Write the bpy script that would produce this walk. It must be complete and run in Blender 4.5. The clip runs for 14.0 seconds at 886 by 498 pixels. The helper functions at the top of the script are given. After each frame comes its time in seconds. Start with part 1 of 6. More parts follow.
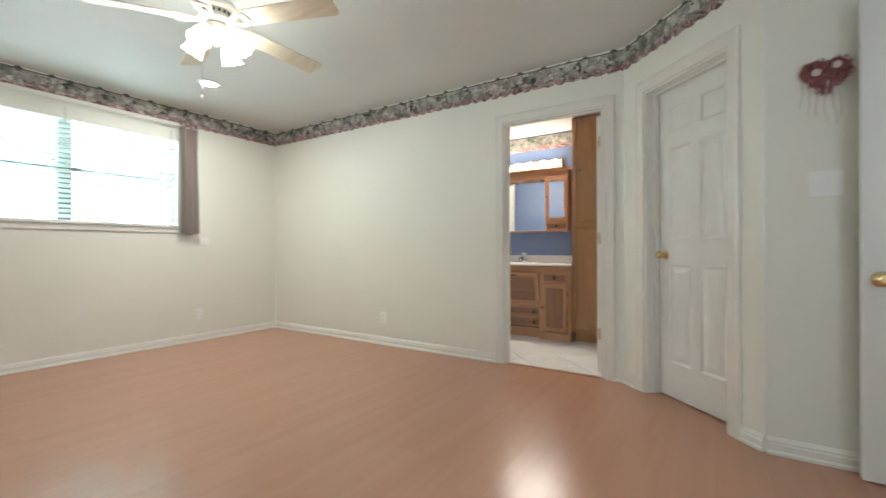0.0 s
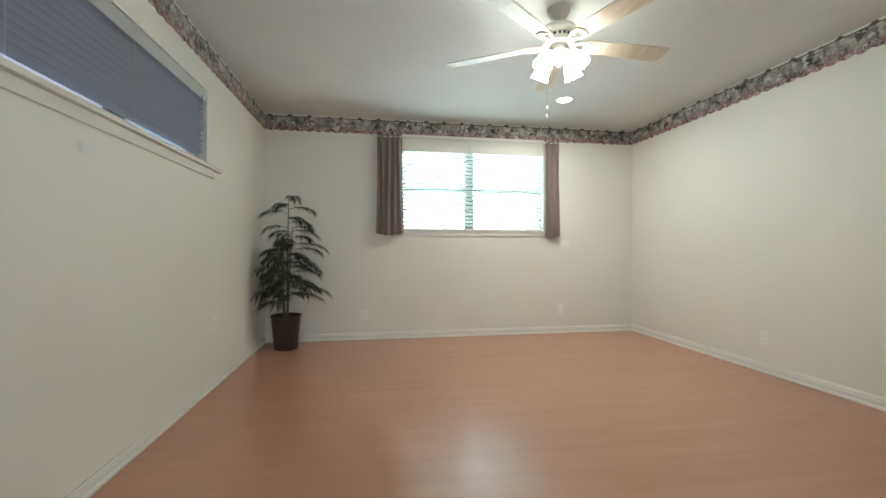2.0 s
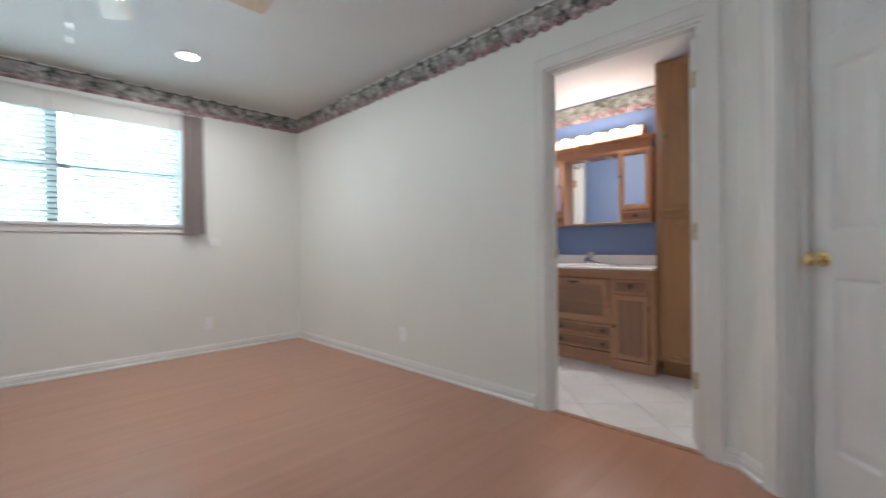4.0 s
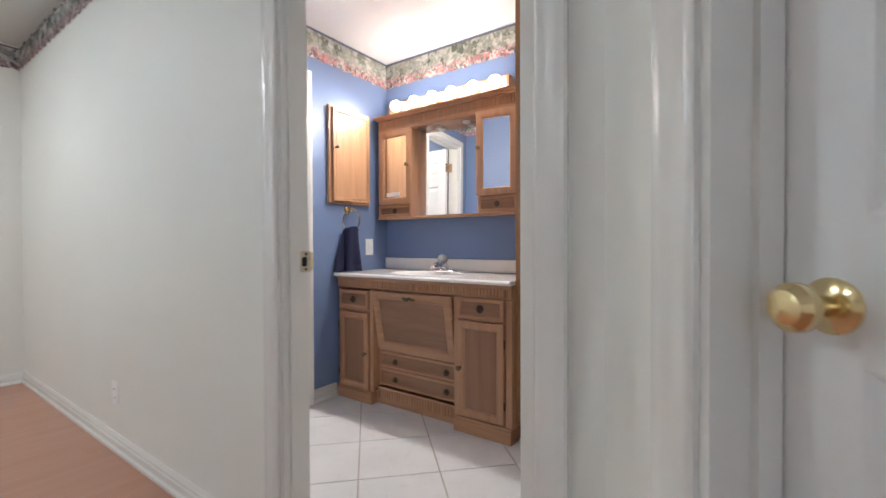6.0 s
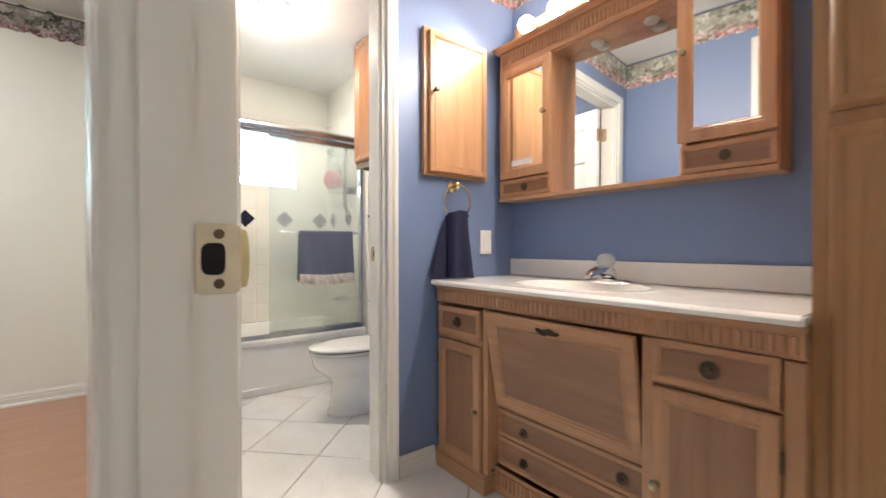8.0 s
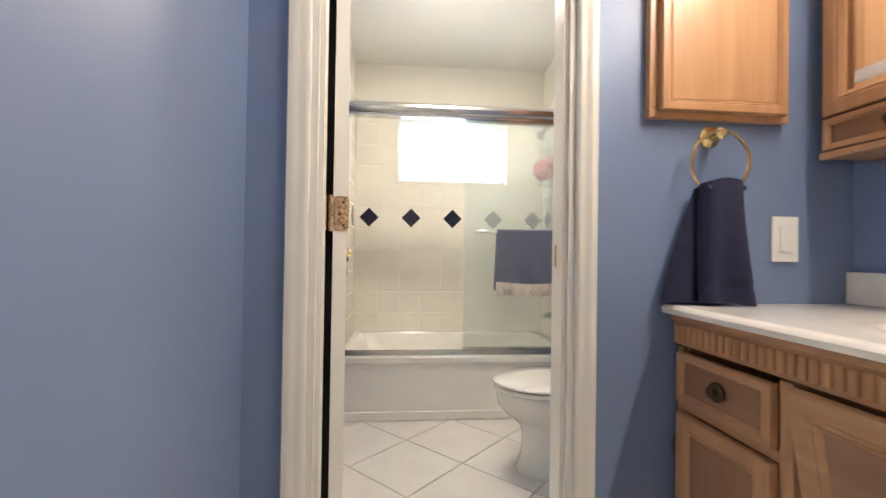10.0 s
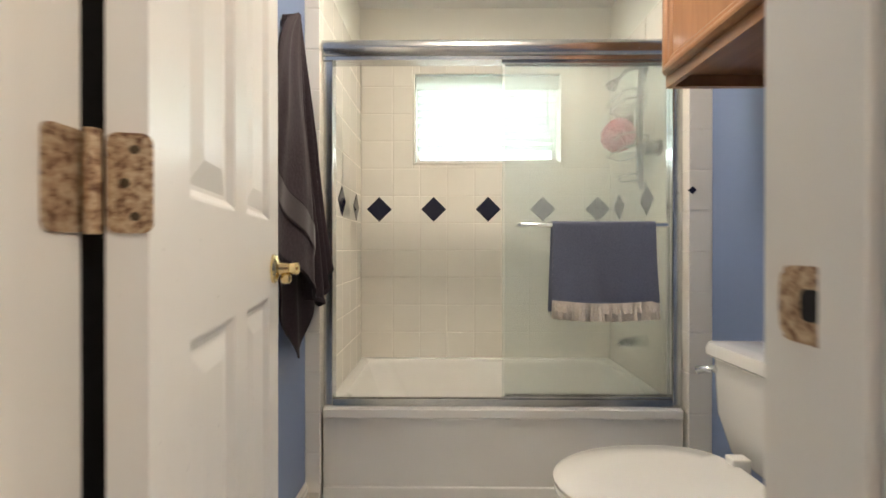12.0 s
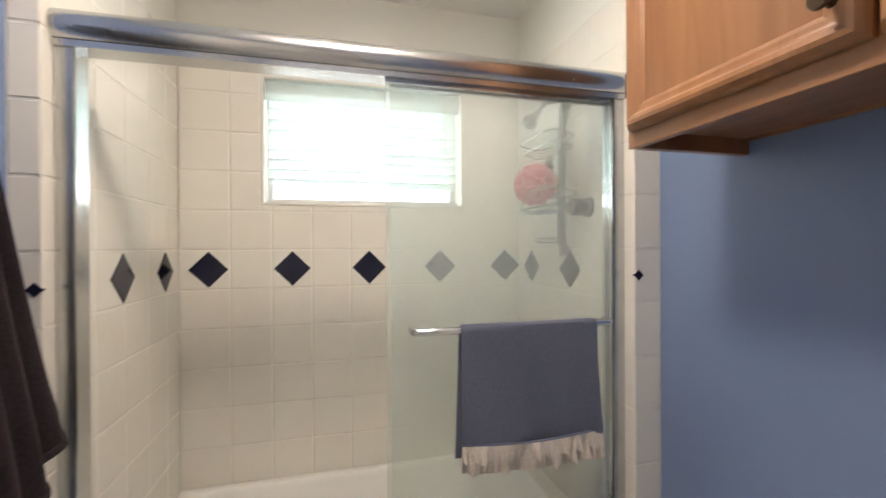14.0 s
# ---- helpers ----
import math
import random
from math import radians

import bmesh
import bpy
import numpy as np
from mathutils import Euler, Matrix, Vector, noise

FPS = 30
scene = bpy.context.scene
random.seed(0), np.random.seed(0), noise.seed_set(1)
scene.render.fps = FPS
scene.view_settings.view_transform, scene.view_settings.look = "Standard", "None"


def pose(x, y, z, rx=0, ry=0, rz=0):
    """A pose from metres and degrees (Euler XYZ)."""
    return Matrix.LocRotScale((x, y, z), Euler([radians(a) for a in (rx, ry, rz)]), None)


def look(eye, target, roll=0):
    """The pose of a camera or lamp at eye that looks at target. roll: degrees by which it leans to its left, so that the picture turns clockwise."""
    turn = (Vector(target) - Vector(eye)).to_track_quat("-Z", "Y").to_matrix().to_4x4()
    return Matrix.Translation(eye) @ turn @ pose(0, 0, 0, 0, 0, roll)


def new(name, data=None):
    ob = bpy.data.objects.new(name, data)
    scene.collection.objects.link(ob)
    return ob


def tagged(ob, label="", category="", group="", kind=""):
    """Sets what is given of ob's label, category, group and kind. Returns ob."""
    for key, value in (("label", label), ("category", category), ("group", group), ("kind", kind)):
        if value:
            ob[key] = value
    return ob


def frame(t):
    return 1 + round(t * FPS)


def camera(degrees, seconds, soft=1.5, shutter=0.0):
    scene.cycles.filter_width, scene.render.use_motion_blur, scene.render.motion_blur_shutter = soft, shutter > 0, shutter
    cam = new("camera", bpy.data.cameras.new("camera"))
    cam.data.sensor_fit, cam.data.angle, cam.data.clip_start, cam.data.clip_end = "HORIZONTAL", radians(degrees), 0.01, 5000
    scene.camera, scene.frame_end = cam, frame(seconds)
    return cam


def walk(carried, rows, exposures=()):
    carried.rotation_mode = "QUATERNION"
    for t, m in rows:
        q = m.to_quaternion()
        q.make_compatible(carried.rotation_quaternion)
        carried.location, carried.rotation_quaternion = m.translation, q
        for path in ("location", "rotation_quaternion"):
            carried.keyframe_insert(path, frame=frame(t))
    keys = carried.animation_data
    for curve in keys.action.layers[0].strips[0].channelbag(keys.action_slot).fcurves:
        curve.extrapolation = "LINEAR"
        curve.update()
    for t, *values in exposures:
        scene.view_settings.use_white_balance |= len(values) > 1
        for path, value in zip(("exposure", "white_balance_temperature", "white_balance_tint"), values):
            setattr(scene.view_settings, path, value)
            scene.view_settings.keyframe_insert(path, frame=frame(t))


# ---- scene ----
cam = camera(92.6, 14.0, shutter=0.4)
EXPOSURES = [(0.0, 0.80, 6350, 7), (0.6, 0.62, 6500, 7), (2.0, 0.60, 6400, 8), (3.0, 0.56, 6200, 11), (4.0, 0.42, 5800, 14), (6.3, 0.70, 5800, 13), (7.5, 0.92, 6250, 12), (8.5, 0.72, 6500, 12), (9.2, 0.70, 6550, 12), (11.3, 0.60, 7050, 11), (12.0, 0.30, 6850, 11), (12.5, 0.20, 6700, 11), (13.5, 0.14, 6450, 12), (14.0, 0.17, 6600, 15)]
PATH = [
    (0, (0.259, 0.494, 0.966), (-0.838, 2.166, 0.97), -0.1),
    (0.5, (0.361, 0.619, 0.975), (-1.05, 2.036, 0.974), -0.5),
    (1, (0.408, 0.715, 0.984), (-1.244, 1.842, 0.979), -0.6),
    (1.5, (0.382, 0.712, 0.99), (-1.512, 1.353, 0.987), 0.0),
    (2, (0.329, 0.671, 1.001), (-1.645, 0.992, 0.999), 0.0),
    (2.5, (0.266, 0.801, 1.006), (-1.713, 1.088, 1.009), -0.4),
    (3, (0.164, 1.082, 0.999), (-1.751, 1.66, 1.0), -0.4),
    (3.5, (0.138, 1.385, 0.968), (-1.586, 2.399, 0.968), -0.9),
    (4, (0.054, 1.552, 0.992), (-1.352, 2.975, 0.981), -0.7),
    (4.2, (0.012, 1.662, 0.998), (-1.228, 3.232, 0.986), -0.7),
    (6.3, (-0.205, 3.16, 1.001), (-1.318, 4.822, 0.977), -0.2),
    (6.5, (-0.293, 3.232, 0.994), (-1.384, 4.909, 0.971), -0.2),
    (7, (-0.482, 3.466, 1.0), (-1.645, 5.093, 0.98), -0.2),
    (7.5, (-0.626, 3.646, 0.981), (-2.043, 5.058, 0.964), 0.1),
    (8, (-0.811, 3.796, 0.956), (-2.398, 5.013, 0.947), -0.1),
    (8.5, (-1.004, 3.943, 0.943), (-2.666, 5.055, 0.931), -0.4),
    (9, (-1.158, 4.1, 0.925), (-2.953, 4.982, 0.914), -0.5),
    (9.2, (-1.197, 4.141, 0.917), (-3.071, 4.841, 0.925), -0.2),
    (11.3, (-1.718, 4.338, 0.958), (-3.718, 4.316, 0.951), 0.2),
    (11.5, (-1.825, 4.351, 0.95), (-3.824, 4.332, 0.947), -0.0),
    (12, (-2.061, 4.368, 0.972), (-4.061, 4.348, 0.966), -0.0),
    (12.5, (-2.294, 4.334, 1.035), (-4.294, 4.319, 1.035), 0.3),
    (13, (-2.449, 4.366, 1.084), (-4.448, 4.429, 1.091), 0.1),
    (13.5, (-2.576, 4.422, 1.202), (-4.562, 4.655, 1.19), -0.3),
    (14, (-2.635, 4.453, 1.268), (-4.571, 4.952, 1.261), -0.3),
]
walk(cam, [(t, look(eye, target, roll)) for t, eye, target, roll in PATH], EXPOSURES)

# ---- world and large lights ----
world = bpy.data.worlds.new("sky_world")
scene.world = world
world.use_nodes = True
wn = world.node_tree.nodes
sky = wn.new("ShaderNodeTexSky")
sky.sky_type = "NISHITA"
sky.sun_disc = False
sky.sun_elevation, sky.sun_rotation = radians(48), radians(60)
world.node_tree.links.new(sky.outputs[0], wn["Background"].inputs[0])
wn["Background"].inputs[1].default_value = 0.1
sun = new("sun", bpy.data.lights.new("sun", "SUN"))
sun.data.energy, sun.data.angle, sun.data.color = 2.0, radians(0.6), (1.0, 0.95, 0.88)
sun.matrix_world = look((6 * math.sin(radians(60)), 6 * math.cos(radians(60)), 7), (0, 0, 0))

WINDOW_GLOW = 10.5     # daylight outside the bedroom window
SHOWER_GLOW = 11.0     # open sky outside the shower window
PORCH_GLOW = 0.6      # shaded porch behind the high window, and the added east card
BULB_GLOW = 27.0       # vanity globes
FAN_GLOW = 20.0        # glass shades of the ceiling fan


def area_lamp(name, x, y, z, size, power, color=(1.0, 0.95, 0.88)):
    lamp = new(name, bpy.data.lights.new(name, "AREA"))
    lamp.data.shape, lamp.data.size, lamp.data.energy, lamp.data.color = "DISK", size, power, color
    lamp.location = (x, y, z)
    return lamp


area_lamp("downlight_lamp", -3.505, 2.478, 2.418, 0.12, 12.0, (1.0, 0.97, 0.93))
area_lamp("dome_glow_lamp", -3.29, 4.50, 2.254, 0.20, 10.5, (1.0, 0.89, 0.75))
dome_lamp = new("toilet_room_lamp", bpy.data.lights.new("toilet_room_lamp", "POINT"))
dome_lamp.data.energy, dome_lamp.data.color, dome_lamp.data.shadow_soft_size = 5.0, (1.0, 0.89, 0.75), 0.07
dome_lamp.location = (-3.29, 4.50, 2.18)
# fill light in an assumed east window, added to brighten the closet side
east_fill = area_lamp("window_lamp", 1.775, 0.50, 1.50, 1.4, 12.0, (0.78, 0.88, 1.0))
east_fill.data.shape, east_fill.data.size, east_fill.data.size_y = "RECTANGLE", 1.1, 1.4
east_fill.rotation_euler = (0, radians(90), 0)
# the light that the six vanity globes throw into the room
for bulb_x in (-2.111, -1.947, -1.791, -1.640, -1.482, -1.329):
    spot = new("globe_lamp", bpy.data.lights.new("globe_lamp", "SPOT"))
    spot.data.energy, spot.data.color = 6.0, (1.0, 0.92, 0.81)
    spot.data.spot_size, spot.data.spot_blend, spot.data.shadow_soft_size = radians(166), 0.85, 0.020
    spot.matrix_world = look((bulb_x, 5.205, 1.966), (bulb_x, 4.205, 1.18))

# ---- materials ----


class Nodes:
    """A node material with a principled surface."""

    def __init__(self, name):
        self.m = bpy.data.materials.new(name)
        self.m.use_nodes = True
        self.t = self.m.node_tree
        self.p = self.t.nodes["Principled BSDF"]
        self.out = self.t.nodes["Material Output"]

    def n(self, kind, **sockets):
        node = self.t.nodes.new(kind)
        for key, value in sockets.items():
            self.link(value, node.inputs[key.replace("_", " ")])
        return node

    def link(self, value, socket):
        if hasattr(value, "is_output"):
            self.t.links.new(value, socket)
        else:
            socket.default_value = value

    def place(self, sx=1.0, sy=1.0, sz=1.0, jitter=0.0):
        """World position, stretched; with jitter each object gets its own patch."""
        pos = self.n("ShaderNodeNewGeometry").outputs["Position"]
        mul = self.t.nodes.new("ShaderNodeVectorMath")
        mul.operation = "MULTIPLY"
        self.link(pos, mul.inputs[0])
        mul.inputs[1].default_value = (sx, sy, sz)
        res = mul.outputs[0]
        if jitter:
            rnd = self.n("ShaderNodeObjectInfo").outputs["Random"]
            add = self.t.nodes.new("ShaderNodeVectorMath")
            add.operation = "MULTIPLY_ADD"
            self.link(rnd, add.inputs[0])
            add.inputs[1].default_value = (jitter, jitter * 0.7, jitter * 1.3)
            self.link(res, add.inputs[2])
            res = add.outputs[0]
        return res

    def noise(self, vec, scale, detail=3.0, rough=0.55):
        return self.n("ShaderNodeTexNoise", Vector=vec, Scale=scale, Detail=detail, Roughness=rough).outputs["Fac"]

    def ramp(self, fac, *stops):
        node = self.t.nodes.new("ShaderNodeValToRGB")
        els = node.color_ramp.elements
        while len(els) < len(stops):
            els.new(0.5)
        for el, (at, col) in zip(els, stops):
            el.position = at
            el.color = (*col, 1.0)
        self.link(fac, node.inputs[0])
        return node.outputs[0]

    def mix(self, fac, a, b, how="MIX"):
        node = self.t.nodes.new("ShaderNodeMix")
        node.data_type, node.blend_type = "RGBA", how
        self.link(fac, node.inputs[0])
        self.link(a if hasattr(a, "is_output") else (*a, 1.0), node.inputs[6])
        self.link(b if hasattr(b, "is_output") else (*b, 1.0), node.inputs[7])
        return node.outputs[2]

    def scale(self, value, lo, hi):
        return self.n("ShaderNodeMapRange", Value=value, To_Min=lo, To_Max=hi).outputs[0]

    def bump(self, height, strength, distance=0.002):
        self.link(self.n("ShaderNodeBump", Height=height, Strength=strength, Distance=distance).outputs[0], self.p.inputs["Normal"])

    def set(self, color=None, rough=None, metal=None, **more):
        if color is not None:
            self.link(color if hasattr(color, "is_output") else (*color, 1.0), self.p.inputs["Base Color"])
        if rough is not None:
            self.link(rough, self.p.inputs["Roughness"])
        if metal is not None:
            self.link(metal, self.p.inputs["Metallic"])
        for key, value in more.items():
            self.link(value, self.p.inputs[key.replace("_", " ")])
        return self.m


def plain(name, col, rough=0.5, metal=0.0, var=0.08, big=2.0, fine=60.0, bump=0.05, bscale=300.0, dist=0.001, jitter=0.0, rvar=0.06, **more):
    """Paint, plastic, ceramic, metal: two scales of variation, fine relief."""
    k = Nodes(name)
    v = k.place(jitter=jitter)
    lo = tuple(c * (1 - var) for c in col)
    hi = tuple(min(1.0, c * (1 + var)) for c in col)
    a = k.ramp(k.noise(v, big, 2), (0.3, lo), (0.7, hi))
    b = k.noise(v, fine, 4)
    c = k.mix(k.scale(b, 0.0, var * 2.0), a, lo)
    k.bump(k.noise(v, bscale, 2), bump, dist)
    return k.set(c, k.scale(b, max(0.02, rough - rvar), rough + rvar), metal, **more)


def wood(name, dark, light, along="z", rough=0.36, jitter=3.0, fine=1.0):
    k = Nodes(name)
    s = {"x": (0.06, 1, 1), "y": (1, 0.06, 1), "z": (1, 1, 0.06)}[along]
    v = k.place(*s, jitter=jitter)
    ring = k.n("ShaderNodeTexNoise", Vector=v, Scale=16.0 * fine, Detail=4.0, Distortion=0.8).outputs["Fac"]
    pore = k.noise(k.place(*[q if q < 1 else 1.0 for q in s], jitter=jitter), 190.0 * fine, 2)
    big = k.noise(k.place(jitter=jitter), 2.2, 2)
    c = k.ramp(ring, (0.30, dark), (0.52, tuple((a + b) / 2 for a, b in zip(dark, light))), (0.72, light))
    c = k.mix(k.scale(pore, 0.0, 0.20), c, tuple(0.72 * d for d in dark))
    c = k.mix(k.scale(big, 0.0, 0.22), c, light)
    flow = k.noise(k.place(*[q if q == 1 else 0.16 for q in s], jitter=jitter), 3.4, 1, 0.4)
    arch = k.t.nodes.new("ShaderNodeMath")
    arch.operation = "SINE"
    k.link(k.scale(flow, 0.0, 95.0), arch.inputs[0])
    c = k.mix(k.n("ShaderNodeMapRange", Value=arch.outputs[0], From_Min=0.35, To_Min=0.0, To_Max=0.20).outputs[0], c, tuple(0.80 * d for d in dark))
    k.bump(pore, 0.12, 0.0006)
    return k.set(c, k.scale(pore, rough - 0.06, rough + 0.10), 0.0, Coat_Weight=0.25, Coat_Roughness=0.22)


def glow(name, col, strength):
    k = Nodes(name)
    return k.set((0.8, 0.8, 0.8), 0.5, 0.0, Emission_Color=(*col, 1.0), Emission_Strength=strength)


M_cream = plain("cream_wall_paint", (0.80, 0.795, 0.725), 0.55, var=0.015, big=1.3, fine=40, bump=0.16, bscale=170, dist=0.0012)
M_ceiling = plain("textured_ceiling_paint", (0.68, 0.68, 0.655), 0.85, var=0.035, big=1.1, fine=55, bump=0.55, bscale=75, dist=0.004)
M_ceiling_bath = plain("white_ceiling_paint", (0.82, 0.815, 0.79), 0.85, var=0.03, big=1.1, fine=55, bump=0.45, bscale=75, dist=0.003)
M_blue = plain("blue_wall_paint", (0.190, 0.258, 0.425), 0.42, var=0.03, big=1.5, fine=35, bump=0.16, bscale=160, dist=0.001)
M_trim = plain("white_trim_gloss", (0.80, 0.785, 0.73), 0.24, var=0.02, big=4, fine=80, bump=0.04, bscale=90)
M_door = plain("white_door_gloss", (0.80, 0.795, 0.77), 0.30, var=0.02, big=3, fine=90, bump=0.06, bscale=220)
M_white = plain("white_vinyl", (0.78, 0.78, 0.76), 0.35, var=0.03)
M_plate = plain("ivory_switch_plastic", (0.88, 0.88, 0.85), 0.3, var=0.02)
# near-black for joints and holes, and for shade painted into gaps
M_dark = plain("black_gap", (0.006, 0.006, 0.007), 0.8, var=0.3)
M_porcelain = plain("white_porcelain", (0.86, 0.85, 0.815), 0.08, var=0.015, big=3, fine=10, bump=0.0, rvar=0.02, Coat_Weight=0.5, Coat_Roughness=0.03)
M_marble = plain("cultured_marble", (0.85, 0.82, 0.76), 0.14, var=0.035, big=5, fine=18, bump=0.0, rvar=0.03)
M_chrome = plain("chrome", (0.78, 0.79, 0.80), 0.09, 1.0, var=0.04, bump=0.0, rvar=0.04)
M_alu = plain("brushed_aluminium", (0.62, 0.63, 0.63), 0.24, 1.0, var=0.10, big=7, fine=120, bump=0.04, rvar=0.08)
M_brass = plain("polished_brass", (0.82, 0.66, 0.36), 0.16, 1.0, var=0.12, big=14, fine=90, bump=0.02)
M_bronze = plain("antique_bronze", (0.13, 0.095, 0.06), 0.42, 0.8, var=0.4, big=60, fine=300, bump=0.3, bscale=400)
M_knobwood = plain("pale_knob", (0.50, 0.38, 0.22), 0.25, 0.6, var=0.15)
M_wood_v = wood("honey_oak_upright", (0.44, 0.215, 0.100), (0.60, 0.338, 0.172), "z")
M_wood_h = wood("honey_oak_level", (0.44, 0.215, 0.100), (0.60, 0.338, 0.172), "x")
M_wood_y = wood("honey_oak_deep", (0.43, 0.203, 0.090), (0.585, 0.322, 0.160), "y")
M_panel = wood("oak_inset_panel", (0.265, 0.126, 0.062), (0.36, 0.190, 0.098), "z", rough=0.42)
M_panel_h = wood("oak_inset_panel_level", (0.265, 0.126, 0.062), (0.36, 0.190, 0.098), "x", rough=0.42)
M_golden = wood("golden_oak_upright", (0.34, 0.165, 0.062), (0.47, 0.255, 0.108), "z", rough=0.30)
M_blade = wood("bleached_fan_blade", (0.55, 0.46, 0.34), (0.70, 0.62, 0.50), "x", rough=0.4)
M_fan = plain("almond_fan_enamel", (0.66, 0.63, 0.56), 0.3, var=0.05, big=12)


def rusty_brass():
    k = Nodes("worn_brass_hinge")
    v = k.place()
    spots = k.noise(v, 120.0, 4, 0.65)
    c = k.ramp(spots, (0.36, (0.16, 0.080, 0.045)), (0.48, (0.42, 0.28, 0.17)), (0.62, (0.60, 0.47, 0.31)))
    k.bump(spots, 0.4, 0.001)
    return k.set(c, k.scale(spots, 0.6, 0.35), 0.35)


M_hinge = rusty_brass()
M_hinge_clean = plain("painted_brass_hinge", (0.62, 0.55, 0.40), 0.34, 0.5, var=0.12, big=30, fine=200)


def slat_material(name, col, through_col):
    k = Nodes(name)
    k.set(col, 0.45, 0.0)
    tl = k.n("ShaderNodeBsdfTranslucent", Color=(*through_col, 1.0))
    mx = k.n("ShaderNodeMixShader", Fac=0.52)
    k.link(k.p.outputs[0], mx.inputs[1])
    k.link(tl.outputs[0], mx.inputs[2])
    k.link(mx.outputs[0], k.out.inputs[0])
    return k.m


M_slat = slat_material("white_blind_slat", (0.82, 0.83, 0.80), (0.86, 0.92, 0.90))
# copy of the white slat with dim bluish daylight tinted into it
M_slat_shade_blue = slat_material("shade_blued_blind_slat", (0.53, 0.555, 0.61), (0.54, 0.58, 0.68))
# backlit darkness of mullions and rails, put into their grey-green colour
M_mullion = plain("backlit_shade_mullion", (0.20, 0.245, 0.24), 0.45, var=0.1)


def fabric(name, dark, light, weave=900.0, stripe=0.0, bump=0.5, sheen=0.4, big=6.0):
    k = Nodes(name)
    v = k.place()
    w = k.noise(v, weave, 2)
    b = k.noise(v, big, 3)
    c = k.mix(k.scale(w, 0.0, 0.8), dark, light)
    c = k.mix(k.scale(b, 0.0, 0.35), c, dark)
    if stripe:
        wave = k.n("ShaderNodeTexWave", Vector=k.place(0.0, 1.0, 0.0), Scale=stripe, Distortion=0.6)
        c = k.mix(k.scale(wave.outputs["Fac"], 0.0, 0.35), c, tuple(0.55 * d for d in dark))
    k.bump(w, bump, 0.0015)
    return k.set(c, 0.95, 0.0, Sheen_Weight=sheen, Sheen_Roughness=0.5)


M_curtain = fabric("taupe_curtain_cloth", (0.225, 0.178, 0.158), (0.38, 0.31, 0.275), stripe=9.0, sheen=0.2)
M_towel_dark = fabric("charcoal_plum_terry", (0.010, 0.006, 0.0085), (0.066, 0.042, 0.055), weave=130.0, bump=1.0, sheen=0.06)
M_towel_navy = fabric("navy_terry", (0.009, 0.010, 0.032), (0.036, 0.038, 0.095), weave=300.0, bump=1.0, sheen=0.0)
M_towel_blue = fabric("slate_blue_terry", (0.085, 0.098, 0.150), (0.200, 0.220, 0.300), weave=230.0, bump=0.8, sheen=0.25, big=10.0)
M_lace = fabric("cream_lace", (0.50, 0.43, 0.36), (0.86, 0.81, 0.73), weave=140.0, bump=0.9, sheen=0.1)
M_band = fabric("charcoal_towel_band", (0.024, 0.015, 0.019), (0.048, 0.031, 0.037), weave=700.0, bump=0.2)
M_puff = fabric("pink_mesh_puff", (0.46, 0.015, 0.06), (0.70, 0.07, 0.16), weave=300.0, bump=0.9)


def wallpaper(name, z0, z1, pal, edge):
    """Floral strip: foliage above, blossom towards the lower edge, a dark line at the top."""
    k = Nodes(name)
    v = k.place()
    wob = k.n("ShaderNodeTexNoise", Vector=v, Scale=26.0, Detail=2.0).outputs["Color"]
    warp = k.mix(0.12, v, wob, "ADD")
    h = k.n("ShaderNodeMapRange", Value=k.n("ShaderNodeSeparateXYZ", Vector=v).outputs["Z"], From_Min=z0, From_Max=z1).outputs[0]
    leaf = k.n("ShaderNodeTexVoronoi", Vector=warp, Scale=23.0)
    small = k.n("ShaderNodeTexVoronoi", Vector=warp, Scale=44.0)
    cell = k.n("ShaderNodeSeparateColor", Color=leaf.outputs["Color"]).outputs[0]
    cell2 = k.n("ShaderNodeSeparateColor", Color=small.outputs["Color"]).outputs[1]
    green = k.ramp(cell, (0.0, pal[0]), (0.25, pal[1]), (0.5, pal[2]), (0.75, pal[3]), (1.0, pal[1]))
    bloom = k.ramp(cell2, (0.0, pal[4]), (0.4, pal[5]), (0.62, pal[6]), (0.8, pal[0]), (1.0, pal[4]))
    jit = k.noise(v, 22.0, 3)
    add = k.t.nodes.new("ShaderNodeMath")
    add.operation = "MULTIPLY_ADD"
    k.link(jit, add.inputs[0])
    add.inputs[1].default_value = 0.75
    k.link(h, add.inputs[2])
    mask = k.ramp(add.outputs[0], (0.58, (1, 1, 1)), (0.80, (0, 0, 0)))
    c = k.mix(mask, green, bloom)
    shade = k.n("ShaderNodeMapRange", Value=leaf.outputs["Distance"], From_Min=0.30, From_Max=0.80, To_Min=0.0, To_Max=0.45).outputs[0]
    c = k.mix(shade, c, pal[0])
    top = k.ramp(h, (0.90, (0, 0, 0)), (0.93, (1, 1, 1)))
    c = k.mix(top, c, edge)
    return k.set(c, 0.6, 0.0)


M_border_bed = wallpaper("floral_border_muted", 2.262, 2.43, ((0.030, 0.036, 0.026), (0.27, 0.27, 0.225), (0.70, 0.67, 0.61), (0.44, 0.39, 0.39), (0.30, 0.135, 0.145), (0.50, 0.31, 0.31), (0.70, 0.62, 0.59)), (0.075, 0.085, 0.065))
M_border_bath = wallpaper("floral_border_bright", 2.162, 2.348, ((0.10, 0.12, 0.085), (0.36, 0.37, 0.30), (0.66, 0.65, 0.58), (0.46, 0.44, 0.38), (0.52, 0.19, 0.20), (0.66, 0.36, 0.35), (0.84, 0.79, 0.72)), (0.13, 0.13, 0.16))


